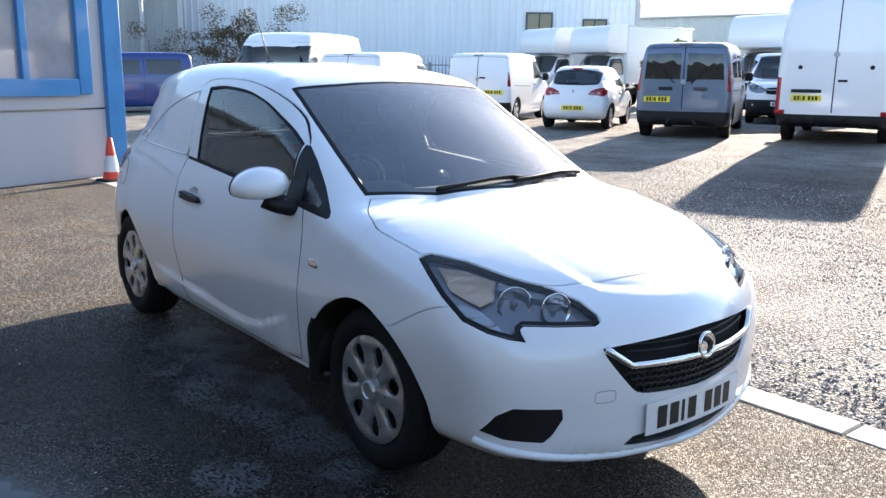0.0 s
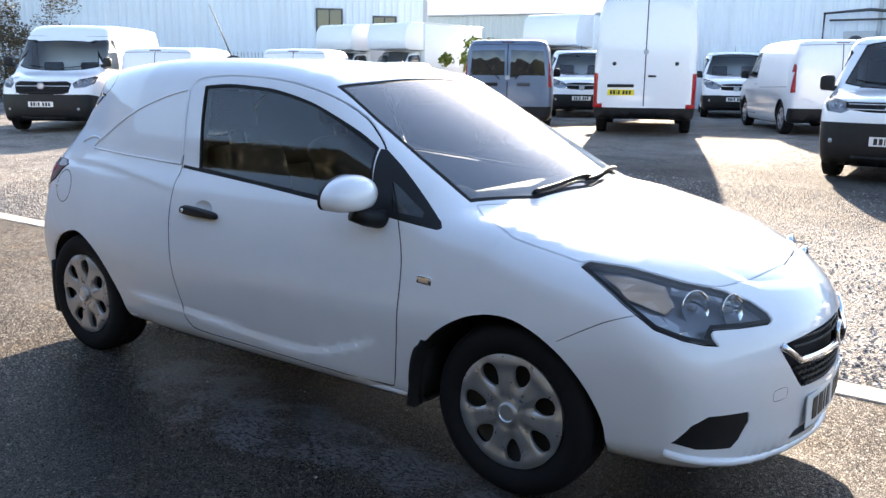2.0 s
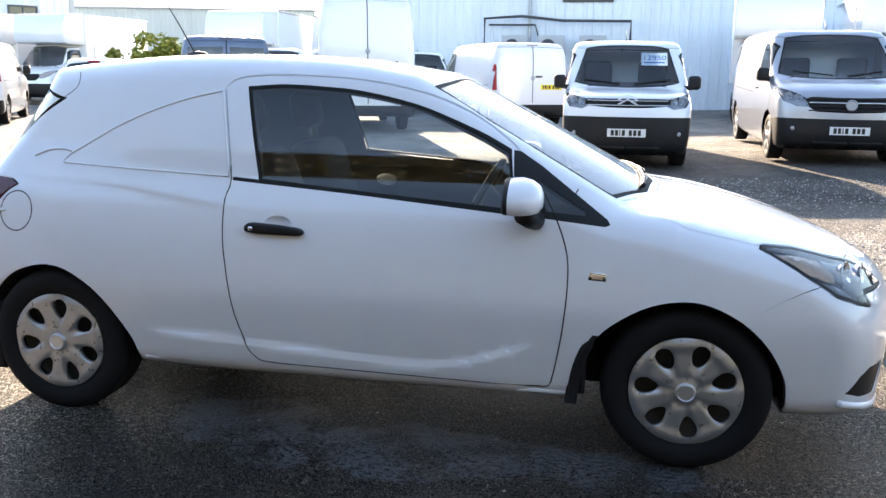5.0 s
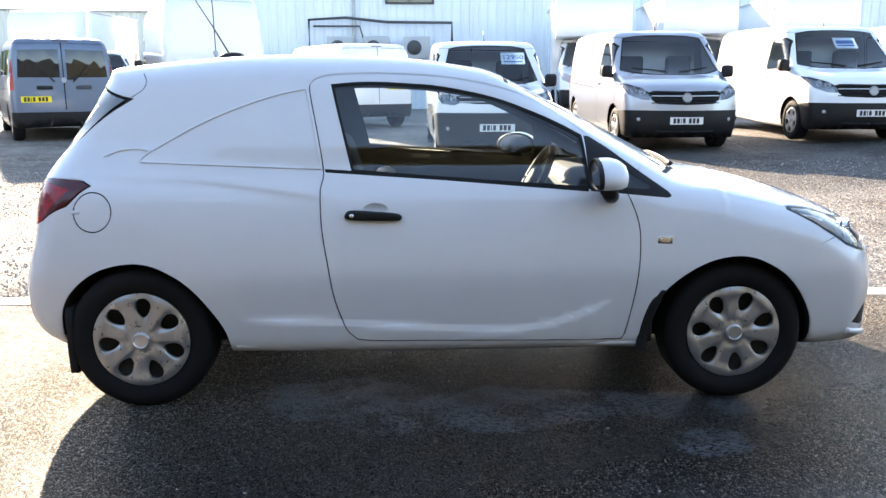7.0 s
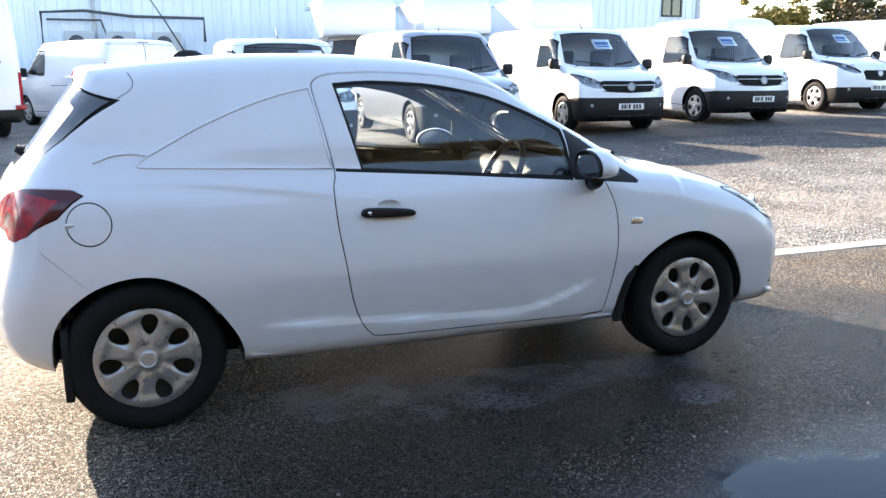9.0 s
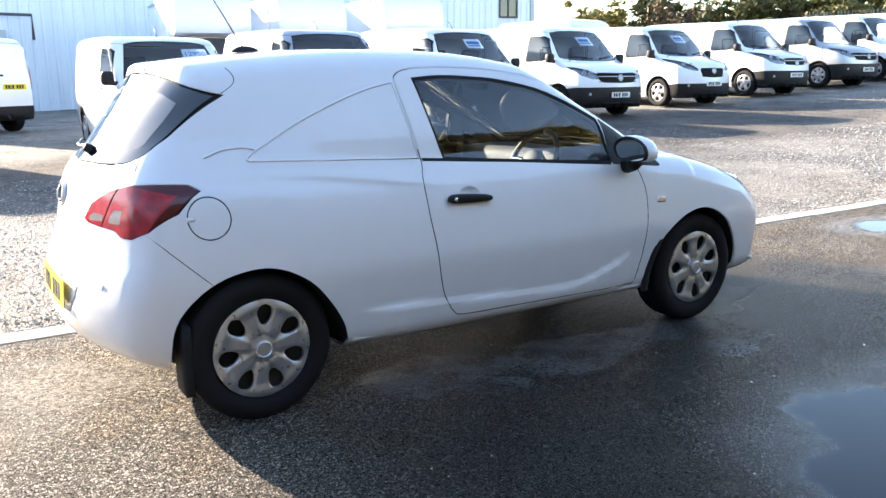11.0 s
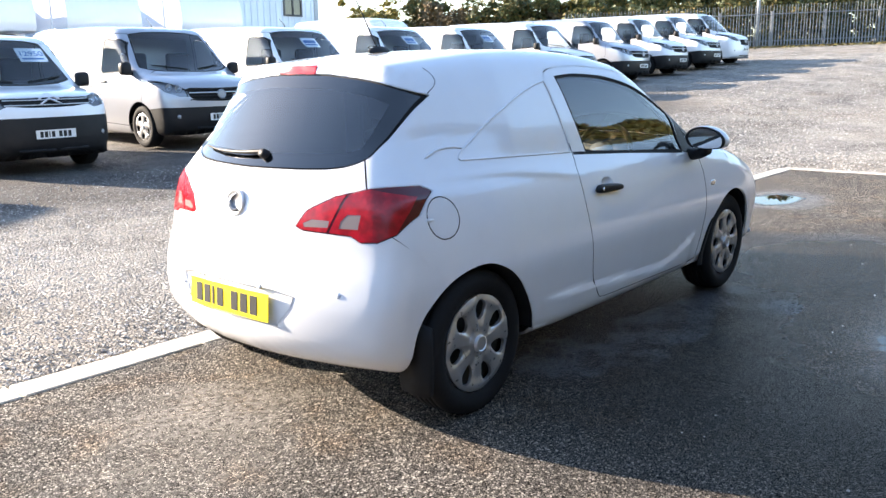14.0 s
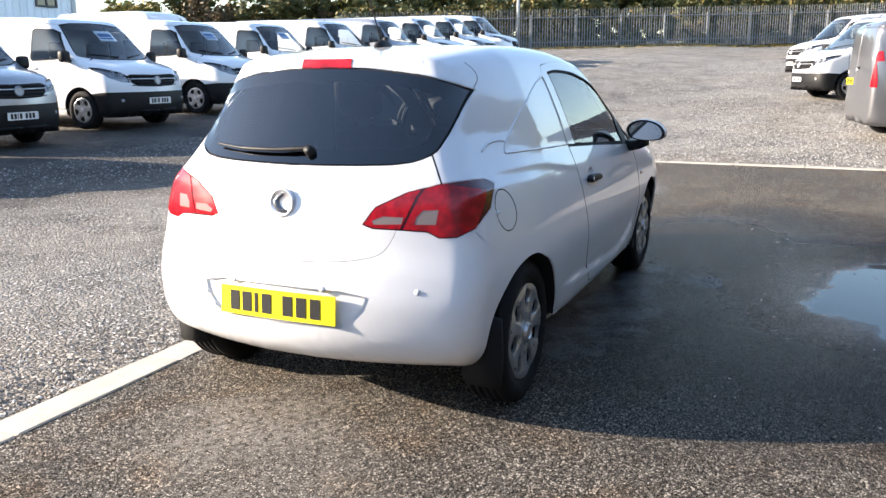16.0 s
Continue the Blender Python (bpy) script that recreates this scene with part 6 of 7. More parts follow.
    if seen_front:
        rows = 4 if max(gz) - min(gz) > 0.15 else 2
        for k in range(rows):
            z = min(gz) + (max(gz) - min(gz)) * (k + 0.6) / (rows + 0.2)
            pts = [(fx(u * -gy * 0.92, z) - 0.004, u * -gy * 0.92, z) for u in np.linspace(-1, 1, 13)]
            part("grille_slat", tube(pts, 0.007 if key == "small" else 0.010, 6), BADGE if key != "custom" and (key == "small" or k == rows // 2) else PLASTIC, g)
        bz = spec["badge_z"]
        part("badge", spun([(0, 0.012), (0.055, 0.012), (0.066, 0.02), (0.076, 0.012), (0.08, 0.0)], 24, pose(fx(0, bz) + 0.004, 0, bz, 0, 84, 0)), DULLBADGE, g, "plain chrome badge", sharp=30) if key != "small" else [part("chevron", tube([(fx(0.13, bz2) + 0.01, -0.13, bz2), (fx(0, bz2 + 0.07) + 0.012, 0, bz2 + 0.07), (fx(0.13, bz2) + 0.01, 0.13, bz2)], 0.013, 8), BADGE, g, "bright chevron mark") for bz2 in (0.915, 0.975)]
        number_plate(o, pose(fx(0, spec["plate_z"]) + 0.006, 0, spec["plate_z"]) @ facing_front, WHITEPLATE, "white number plate with dark bars", BARS)
        for s in (-1, 1):
            part("fog_lamp", spun([(0, 0.008), (0.022, 0.007), (0.034, -0.004)], 16, pose(fx(s * 0.72, 0.52), s * 0.72, 0.52, 0, 80, s * 28)), DULLBADGE, o, "round fog lamp")
            part("bumper_slot", tube([(fx(u, 0.33) + 0.002, u, 0.33) for u in (np.linspace(0.02, 0.45, 6) * s)], 0.02, 6), JOINT, o)
        for s in (-1, 1):
            zz = spec["screen"][-1][1] + 0.035
            pts = [(fx(u, zz + 0.012 * k) + 0.012, u, zz + 0.012 * k) for k, u in enumerate(np.linspace(0.1, 0.62, 6) * s)]
            part("wiper", tube(pts, 0.010, 6), PLASTIC, o, "black windscreen wiper")
    else:
        number_plate(o, pose(bx(-0.4, spec["rear_plate"]) - 0.006, spec.get("plate_y", -0.45), spec["rear_plate"]) @ facing_back, YELLOW, "yellow rear number plate with dark bars", BARS)
        part("door_pull", block(bx(0.12, 1.18) - 0.02, bx(0.12, 1.18) + 0.03, -0.22, -0.06, 1.16, 1.20, 0.01), PLASTIC, o, "black rear door handle")
        part("badge", spun([(0, 0.012), (0.042, 0.012), (0.052, 0.0)], 24, pose(bx(0.02, 1.65 if key == "large" else 1.15) - 0.002, 0.0, 1.65 if key == "large" else 1.15, 0, -86, 0)), DULLBADGE, o, "plain chrome badge", sharp=30)
        part("high_brake_light", block(bx(0.1, max(p[1] for p in spec["side"]) - 0.09) - 0.006, bx(0.1, max(p[1] for p in spec["side"]) - 0.09) + 0.05, -0.13, 0.13, max(p[1] for p in spec["side"]) - 0.10, max(p[1] for p in spec["side"]) - 0.075, 0.005), DARKRED, o, "dark red high brake light")
        if key == "large":
            for s in (-1, 1):
                part("door_lock", spun([(0, 0.012), (0.035, 0.01), (0.04, 0.0)], 16, pose(bx(s * 0.6, 1.42), s * 0.6, 1.42, 0, -88, 0)), PLASTIC, o, "round black door stop")
            part("plate_light", block(bx(0.45, 1.0) - 0.03, bx(0.45, 1.0) + 0.03, 0.2, 0.72, 0.96, 1.02, 0.01), PLASTIC, o, "dark plate light strip")
            for s in (-1, 1):
                part("reflector", block(-L - 0.008, -L + 0.03, s * 0.9 - 0.09, s * 0.9 + 0.09, 0.56, 0.64, 0.005), RED, o, "red reflector")
    if seen_front:
        top = max(p[1] for p in spec["side"]) - 0.03
        part("aerial", tube([(-1.95, 0, top - 0.02), (-2.0, 0, top + 0.06), (-2.14, 0, top + 0.17)], [0.012, 0.006, 0.004], 6), PLASTIC, o, "short black aerial")
    if card:
        sc = spec["screen"]
        zc = (sc[0][1] + sc[-1][1]) / 2 + 0.10
        dz = 0.13
        # the card hangs just inside the glass and leans with it
        cy = 0.40 if price else 0.10
        p0, p1 = Vector((fx(cy, zc - dz) - 0.02, cy, zc - dz)), Vector((fx(cy, zc + dz) - 0.02, cy, zc + dz))
        up = (p1 - p0).normalized()
        m = Matrix.Translation((p0 + p1) / 2) @ Matrix((Vector((0, 1, 0)), up, Vector((0, 1, 0)).cross(up))).transposed().to_4x4()
        c = new("price_card", mesh_of(plate([(-0.19, -0.14), (0.19, -0.14), (0.19, 0.14), (-0.19, 0.14)], 0.003, m), "price_card", STICKER, True))
        c.parent = o
        tagged(c, card)
        rows = [(-0.02, 0.09), (-0.085, 0.04)] if not price else [(-0.095, 0.03)]
        for zz, hh in rows:
            part("print_bar", plate([(-0.15, zz), (0.15, zz), (0.15, zz + hh), (-0.15, zz + hh)], 0.001, m @ Matrix.Translation((0, 0, 0.004))), BLUEINK, c, flat=True)
        if price:
            t = bpy.data.curves.new("price_text", "FONT")
            t.body, t.size, t.align_x, t.align_y, t.extrude = price, 0.14, "CENTER", "CENTER", 0.001
            t.materials.append(BLUEINK)
            ob = new("price_text", t)
            ob.parent = c
            ob.matrix_local = m @ Matrix.Translation((0, 0.02, 0.006))
    for ax in (-spec["front_axle"], -spec["front_axle"] - spec["base"]):
        for s in (-1, 1):
            tyre_and_rim(o, ax, s * (w - 0.13), spec["tyre"], s, r=spec["tyre"], w=0.21, holes=trim_rows, phase=0.4 * ax, cap_r=0.215, tread=False, gap=0.25 if trim_rows == 5 else 0.125)
    return o


ROW = "vans parked nose-out in a row"
van("medium", MEDIUM, 4.2, 8.72, -90, SILVER, "silver panel van with black plastic bumper", group=ROW, card="")
van("medium", MEDIUM, 7.31, 9.0, -91, WHITE, "white panel van with a card in its windscreen", group=ROW, card="pale price card")
van("medium", MEDIUM, 10.4, 9.12, -90, WHITE, "white panel van with a card in its windscreen", group=ROW, card="pale price card")
van("custom", CUSTOM, 14.1, 9.75, -90, WHITE, "white panel van with white and black bumper", group=ROW, card="pale price card")
van("traffic", TRAFFIC, 17.3, 9.75, -90, WHITE, "white panel van with wide dark grille", group=ROW)
van("medium", MEDIUM, 20.3, 9.6, -90, SILVER, "silver panel van with alloy-look wheel trims", group=ROW, trim_rows=7)
van("medium", MEDIUM, 23.1, 9.6, -90, WHITE, "white panel van with black plastic bumper", group=ROW)
van("medium", MEDIUM, 25.9, 9.6, -90, WHITE, "white panel van with black plastic bumper", group=ROW)
van("custom", CUSTOM, 28.6, 9.6, -90, WHITE, "white panel van at the end of the row", group=ROW, bumper=WHITE)
van("small", SMALL, 1.17, 8.08, -89, WHITE, "small white van with a price card in its windscreen", price="12950", card="pale blue price card reading 12950")
LARGE_REAR = variant(LARGE, plate_y=0.45)
van("large", LARGE_REAR, -3.93 - 5.95 * 0.375, 12.85 + 5.95 * 0.927, 112, WHITE, "tall white panel van with closed rear doors", seen_front=False)
van("glazed", variant(MEDIUM, rear_glass=True, plate_y=0.5, rear_plate=0.80, tail=(0.95, 1.55)), -6.62 - 4.96 * 0.47, 12.05 + 4.96 * 0.883, 118, GREYBLUE, "grey-blue crew van with dark rear windows", seen_front=False)
van("medium", MEDIUM, -0.80 - 4.96 * 0.48, 15.3 + 4.96 * 0.877, 118.7, WHITE, "white panel van seen from behind", seen_front=False)
van("small", SMALL, -12.9 - 4.4 * 0.5, 12.0 + 4.4 * 0.866, 120, WHITE, "small white van seen from behind", seen_front=False)
van("small", SMALL, -13.8 - 4.4 * 0.5, 8.6 + 4.4 * 0.866, 120, WHITE, "small white van seen from behind", seen_front=False)
van("high", HIGH_FRONT, -14.8, 6.46, -51.6, WHITE, "tall white van with black bumper by the fence")
van("glazed", variant(MEDIUM, rear_glass=True), -25.8, 4.35, -109.5, BLUE, "blue crew van with dark side windows")
van("traffic", TRAFFIC, -8.1, 18.5, -62, WHITE, "white van parked between box trucks")
van("traffic", TRAFFIC, -4.6, 21.2, -70, WHITE, "white van carrying a roof rack")
van("medium", MEDIUM, 18.8, -1.3, 114, WHITE, "white van with black bumper across the yard", group="vans across the yard")
van("medium", MEDIUM, 25.2, -0.9, 114, WHITE, "white van with black bumper across the yard", group="vans across the yard")
van("medium", variant(MEDIUM, plate_y=0.45), 12.39, -7.26, -80, DARKGREY, "dark grey panel van seen from behind", seen_front=False)
van("high", HIGH_FRONT, 17.0, 15.5, -90, WHITE, "tall white van behind the row")

# the second hatchback: the same model, further off
other = copy_thing(car, pose(-10.6, 13.76, rise(-10.6, 13.76), 0, 0, 120))
tagged(other, "white hatchback with yellow rear number plate", "car")


# ---- box trucks ----
def box_truck(x, y, heading, label):
    """A cab with a tall box body behind and over it; the front bumper stands at (x, y)."""
    o = thing("box_truck", pose(x, y, rise(x, y), 0, 0, heading), label, "truck", "box trucks")
    sh = van_shell("medium", MEDIUM)
    for names, nm, mat, tag in ((("body", "cab_door"), "cab", WHITE, ""), (("bumper",), "front_bumper", PLASTIC, "black plastic bumper"), (("windscreen",), "windscreen", SCREEN, "clear windscreen"), (("window",), "cab_window", SMOKE, "dark side window"), (("grille",), "grille", JOINT, ""), (("seal", "gap"), "glazing_seal", RUBBER, ""), (("lamp",), "headlight", CLEARLENS, "clear headlight")):
        bm = sh.pick(*names)
        bmesh.ops.delete(bm, geom=[f for f in bm.faces if f.calc_center_median().x < -2.4], context="FACES")
        bm.transform(Matrix.Diagonal((1.0, 1.02, 1.12, 1)))
        part(nm, bm, mat, o, tag)
    box = block(-6.2, -2.15, -1.08, 1.08, 0.95, 3.25, 0.05, 2)
    part("box_body", box, WHITE, o, "white box body", sharp=35)
    over = plate([(-2.2, 2.14), (-1.25, 2.14), (-1.05, 2.19), (-0.98, 2.30), (-0.985, 2.55), (-1.02, 2.82), (-1.09, 3.02), (-1.2, 3.14), (-1.38, 3.21), (-1.8, 3.235), (-2.2, 3.24)], 2.06, Matrix(((1, 0, 0, 0), (0, 0, 1, -1.03), (0, 1, 0, 0), (0, 0, 0, 1))), 0.03)
    part("luton_head", over, WHITE, o, "rounded white box head over the cab", sharp=35)
    part("cab_interior", block(-2.2, -1.2, -0.82, 0.82, 0.5, 1.3, 0.04), CABDARK, o, "dark cab interior")
    for z in (0.97, 3.22):
        part("box_rail", block(-6.22, -2.14, -1.10, -1.06, z - 0.03, z + 0.03, 0.01), ALLOY, o, "aluminium edge rail")
        part("box_rail", block(-6.22, -2.14, 1.06, 1.10, z - 0.03, z + 0.03, 0.01), ALLOY, o, "aluminium edge rail")
    part("chassis", block(-6.1, -2.2, -0.5, 0.5, 0.5, 0.95, 0.03), JOINT, o, "dark chassis")
    for ax in (-0.95, -4.7):
        for s in (-1, 1):
            tyre_and_rim(o, ax, s * 0.86, 0.345, s, r=0.345, w=0.22, holes=5, cap_r=0.21, tread=False)
    return o


box_truck(-22.2, 22.4, -92, "white box truck parked by the warehouse")
box_truck(-19.4, 22.5, -92, "white box truck parked by the warehouse")
box_truck(-11.3, 21.3, -92, "white box truck with rounded head")
box_truck(4.9, 18.3, -97, "white box truck behind the van row")
box_truck(8.0, 18.6, -97, "white box truck behind the van row")
box_truck(11.6, 18.8, -97, "white box truck behind the van row")

# ---- buildings, fence, trees round the yard ----
def cladding(name, color, rough=0.45, stain=0.25):
    m = principled(name, color, rough)
    n = Nodes(m)
    streak = n.add("ShaderNodeMapping")
    streak.inputs["Scale"].default_value = (1.2, 1.2, 0.12)
    n.link(n.co, streak.inputs["Vector"])
    f = n.noise(1.4, 6, 0.65, co=streak.outputs[0])
    g = n.noise(14, 4)
    n.out(Base_Color=n.mix(n.ramp(f, [(0.35, 0.0), (0.75, stain)]), color, tuple(c * 0.55 for c in color)), Roughness=n.ramp(g, [(0.2, rough - 0.08), (0.8, rough + 0.1)]))
    return m


PALE_BLUE = cladding("pale_blue_cladding", (0.68, 0.75, 0.82))
GREY_CLAD = cladding("grey_cladding", (0.30, 0.32, 0.33), 0.5, 0.5)
ROOFING = cladding("roof_sheet", (0.42, 0.44, 0.46))
WINFRAME = worn("dark_window_frame", (0.05, 0.05, 0.055), 0.5, 40, 0.2)
BLUEFRAME = worn("blue_frame", (0.02, 0.22, 0.50), 0.35, 30, 0.12, 0, 0, 0.4)
PANEL = cladding("grey_pink_panel", (0.50, 0.49, 0.51), 0.5, 0.12)


def sheet_wall(length, height, pitch, depth, thick=0.2):
    """Ribbed metal sheeting along +x, facing -y, with a flat back."""
    bm = bmesh.new()
    line, x = [], 0.0
    while x < length:
        for dx, dy in ((0.0, 0.0), (pitch * 0.55, 0.0), (pitch * 0.65, -depth), (pitch * 0.9, -depth)):
            if x + dx <= length:
                line.append((x + dx, dy))
        x += pitch
    line.append((length, 0.0))
    rows = [[bm.verts.new((px, py, z)) for px, py in line] for z in (0.0, height)]
    for i in range(len(line) - 1):
        bm.faces.new([rows[0][i], rows[0][i + 1], rows[1][i + 1], rows[1][i]])
    back = [[bm.verts.new((px, thick, z)) for px in (0.0, length)] for z in (0.0, height)]
    bm.faces.new([back[0][1], back[0][0], back[1][0], back[1][1]])
    bm.faces.new([rows[0][0], rows[1][0], back[1][0], back[0][0]])
    bm.faces.new([rows[1][-1], rows[0][-1], back[0][1], back[1][1]])
    bm.faces.new(rows[1] + [back[1][1], back[1][0]])
    return bm


def warehouse(name, a, b, height, material, label, depth=18.0, windows=(), roof_rise=1.2, pitch=0.34, base=0.0):
    """A shed whose front runs from a to b, seen with b on its right; windows are (along, sill, width, height)."""
    a, b = Vector((*a, 0)), Vector((*b, 0))
    e = (b - a)
    L = e.length
    turn = math.degrees(math.atan2(e.y, e.x))
    o = thing(name, pose(a.x, a.y, base, 0, 0, turn), label, "building")
    part("wall", sheet_wall(L, height, pitch, 0.035), material, o, flat=True)
    for x0 in (0.0, L):
        part("end_wall", block(x0 - 0.1, x0 + 0.1, 0.2, depth, 0, height - 0.01), material, o, flat=True)
        part("corner_flashing", block(x0 - 0.12, x0 + 0.12, -0.06, 0.1, 0, height, 0.01), ROOFING, o)
    part("rear_wall", block(0, L, depth, depth + 0.2, 0, height), material, o, flat=True)
    roof = bmesh.new()
    pts = [(-0.15, height), (depth / 2, height + roof_rise), (depth + 0.35, height), (depth + 0.35, height - 0.12), (depth / 2, height + roof_rise - 0.12), (-0.15, height - 0.12)]
    r = [[roof.verts.new((x, y, z)) for y, z in pts] for x in (-0.25, L + 0.25)]
    for i in range(6):
        roof.faces.new([r[0][i], r[1][i], r[1][(i + 1) % 6], r[0][(i + 1) % 6]])
    roof.faces.new(r[0])
    roof.faces.new(r[1][::-1])
    bmesh.ops.recalc_face_normals(roof, faces=roof.faces)
    part("roof", roof, ROOFING, o, flat=True)
    part("gutter", tube([(-0.2, -0.16, height - 0.06), (L + 0.2, -0.16, height - 0.06)], 0.08, 8), ROOFING, o)
    for x, z, w, h in windows:
        win = part("window", block(x, x + w, -0.05, 0.05, z, z + h), SMOKE, o, "dark window", flat=True)
        for q in ((x - 0.06, x + 0.02, z - 0.06, z + h + 0.06), (x + w - 0.02, x + w + 0.06, z - 0.06, z + h + 0.06), (x + w / 2 - 0.03, x + w / 2 + 0.03, z, z + h)):
            part("window_frame", block(q[0], q[1], -0.09, 0.0, q[2], q[3], 0.006), WINFRAME, win, "dark window frame")
        for q in ((z - 0.06, z + 0.02), (z + h - 0.02, z + h + 0.06)):
            part("window_frame", block(x + 0.02, x + w - 0.02, -0.085, 0.0, q[0], q[1], 0.006), WINFRAME, win, "dark window frame")
    return o


def clad_pipe(points, r, label, m=WINFRAME, name="pipe"):
    tagged(new(name, mesh_of(tube(points, r, 8), name, m)), label, "pipe")


warehouse("warehouse", (-46.0, 5.7), (-24.4, 32.8), 6.3, PALE_BLUE, "pale blue ribbed-metal warehouse with small windows", windows=((29.0, 3.55, 1.25, 1.05), (31.9, 3.55, 1.15, 0.75)))
warehouse("long_warehouse", (-8.9, 27.8), (22.9, 27.8), 5.0, PALE_BLUE, "long pale blue ribbed-metal warehouse behind the vans", windows=((29.9, 3.7, 0.95, 1.0), (15.2, 3.75, 1.6, 0.7), (8.0, 3.9, 1.7, 0.7)), base=0.25, roof_rise=0.5)
warehouse("far_warehouse", (-58.0, 52.0), (-14.0, 62.0), 6.4, cladding("pale_green_grey_cladding", (0.50, 0.54, 0.53)), "distant pale grey warehouse with shallow roof", windows=((10.0, 3.6, 5.0, 1.6),), roof_rise=2.0)
warehouse("grey_shed", (-39.0, -6.0), (-35.2, 13.0), 6.2, GREY_CLAD, "weathered grey ribbed-metal shed beside a shrub", depth=10)
for x in (-36.9, -36.1):
    clad_pipe([(x + 0.9, 8.0 + (x + 36.9) * 4, 0.2), (x + 0.9, 8.0 + (x + 36.9) * 4, 6.4)], 0.09, "pale grey downpipe on the shed wall", ROOFING, "downpipe")
# pipe frame and air units on the long warehouse
clad_pipe([(-3.75, 27.35, 2.0), (-3.75, 27.35, 3.5), (-2.4, 27.35, 3.58), (-0.9, 27.35, 3.42), (1.5, 27.35, 3.40), (1.5, 27.35, 2.6)], 0.05, "dark insulated pipe along the warehouse wall")
clad_pipe([(-3.6, 27.45, 3.28), (-1.9, 27.45, 3.28), (-1.7, 27.45, 2.6)], 0.035, "thin dark pipe along the warehouse wall")
clad_pipe([(-2.12, 27.6, 0.3), (-2.12, 27.6, 5.2)], 0.07, "pale downpipe on the warehouse wall", ROOFING, "downpipe")
for x in (-2.6, -1.3, 0.2, 14.2, 15.4):
    o = thing("air_conditioning_unit", pose(x, 27.3, 2.1), "pale grey wall-mounted air conditioning unit", "air unit", "air units on the wall")
    part("casing", block(-0.48, 0.48, -0.2, 0.2, 0.0, 0.8, 0.03), ROOFING, o)
    part("fan_grille", spun([(0.27, 0.0), (0.26, 0.02), (0.05, 0.03), (0.0, 0.03)], 20, pose(-0.1, -0.2, 0.4, 90)), WINFRAME, o, "round dark fan grille")

# showroom wall with the blue window, and the cone before it
BLINDGLASS = worn("glass_before_blinds", (0.30, 0.29, 0.32), 0.12, 6, 0.15, 0, 0, 0.8)
LW = 6.3
o = thing("showroom", pose(-8.32 + LW * 0.3665, 1.42 - LW * 0.9304, 0, 0, 0, 111.5), "grey-panelled showroom with blue window frame and corner post", "building")


def wall_block(a, b, *rest, **more):
    """A block along the wall, counted from the corner post."""
    return block(LW - b, LW - a, *rest, **more)


part("lower_wall", wall_block(0.22, LW, 0.0, 0.25, 0.0, 0.92, 0.01), PANEL, o, "ribbed pale panel below the window", sharp=20)
for k in range(36):
    part("panel_rib", wall_block(0.24, LW - 0.02, -0.0025, 0.002, 0.03 + k * 0.025, 0.042 + k * 0.025), PANEL, o, flat=True)
part("upper_wall", wall_block(0.22, LW, 0.0, 0.25, 0.935, 2.74, 0.01), PANEL, o, "smooth pale panel", sharp=20)
part("flashing", wall_block(0.2, LW, -0.012, 0.02, 0.915, 0.94, 0.003), WINFRAME, o, "dark joint strip")
part("corner_post", wall_block(-0.04, 0.23, -0.08, 0.25, 0.0, 2.74, 0.01), BLUEFRAME, o, "bright blue corner post", sharp=20)
part("roof", wall_block(-0.08, LW + 0.05, -0.10, 5.6, 2.74, 2.86, 0.02), ROOFING, o, "grey flat roof edge")
part("end_wall", wall_block(-0.02, 0.2, 0.25, 5.5, 0, 2.74), PANEL, o)
part("far_wall", wall_block(LW - 0.22, LW, 0.25, 5.5, 0, 2.74), PANEL, o)
part("rear_wall", wall_block(0.2, LW - 0.22, 5.3, 5.5, 0, 2.74), PANEL, o)
first = 0.46
win = part("window", wall_block(first + 0.2, first + 2.14, -0.02, 0.02, 1.32, 2.42), BLINDGLASS, o, "large window with pale blinds behind", flat=True)
for q in ((0.0, 0.2, 1.12, 2.62), (0.9, 1.0, 1.3, 2.42), (2.14, 2.34, 1.12, 2.62)):
    part("window_frame", wall_block(first + q[0], first + q[1], -0.09, 0.03, q[2], q[3], 0.012), BLUEFRAME, win, "bright blue window frame", sharp=20)
for q in ((1.10, 1.32), (2.42, 2.62)):
    part("window_frame", wall_block(first + 0.2, first + 2.14, -0.085, 0.03, q[0], q[1], 0.012), BLUEFRAME, win, "bright blue window frame", sharp=20)

cone = thing("traffic_cone", pose(-7.62, 1.05, 0, 0, 0, 12), "orange and white traffic cone beside the showroom wall", "traffic cone")
ORANGE = worn("orange_plastic", (0.85, 0.07, 0.03), 0.45, 40, 0.12)
CONEWHITE = worn("white_reflective_band", (0.75, 0.75, 0.74), 0.4, 40, 0.08)
part("base", block(-0.16, 0.16, -0.16, 0.16, 0.0, 0.035, 0.02), RUBBER, cone, "black rubber base")
part("lower_body", spun([(0.118, 0.03), (0.100, 0.13)], 28), ORANGE, cone)
part("band", spun([(0.100, 0.13), (0.066, 0.34)], 28), CONEWHITE, cone, "white reflective band")
part("upper_body", spun([(0.066, 0.34), (0.032, 0.56), (0.022, 0.575), (0.0, 0.575)], 28), ORANGE, cone)

# ---- palisade fence ----
FENCE = worn("weathered_steel", (0.21, 0.222, 0.235), 0.55, 20, 0.35, 0, 0.3)
pale_bm = block(-0.035, 0.035, -0.012, 0.012, 0.05, 2.2)
top = [v for v in pale_bm.verts if v.co.z > 2]
for v in top:
    v.co.x *= 0.3
    v.co.z += 0.12
pale_mesh = mesh_of(pale_bm, "pale", FENCE, True)


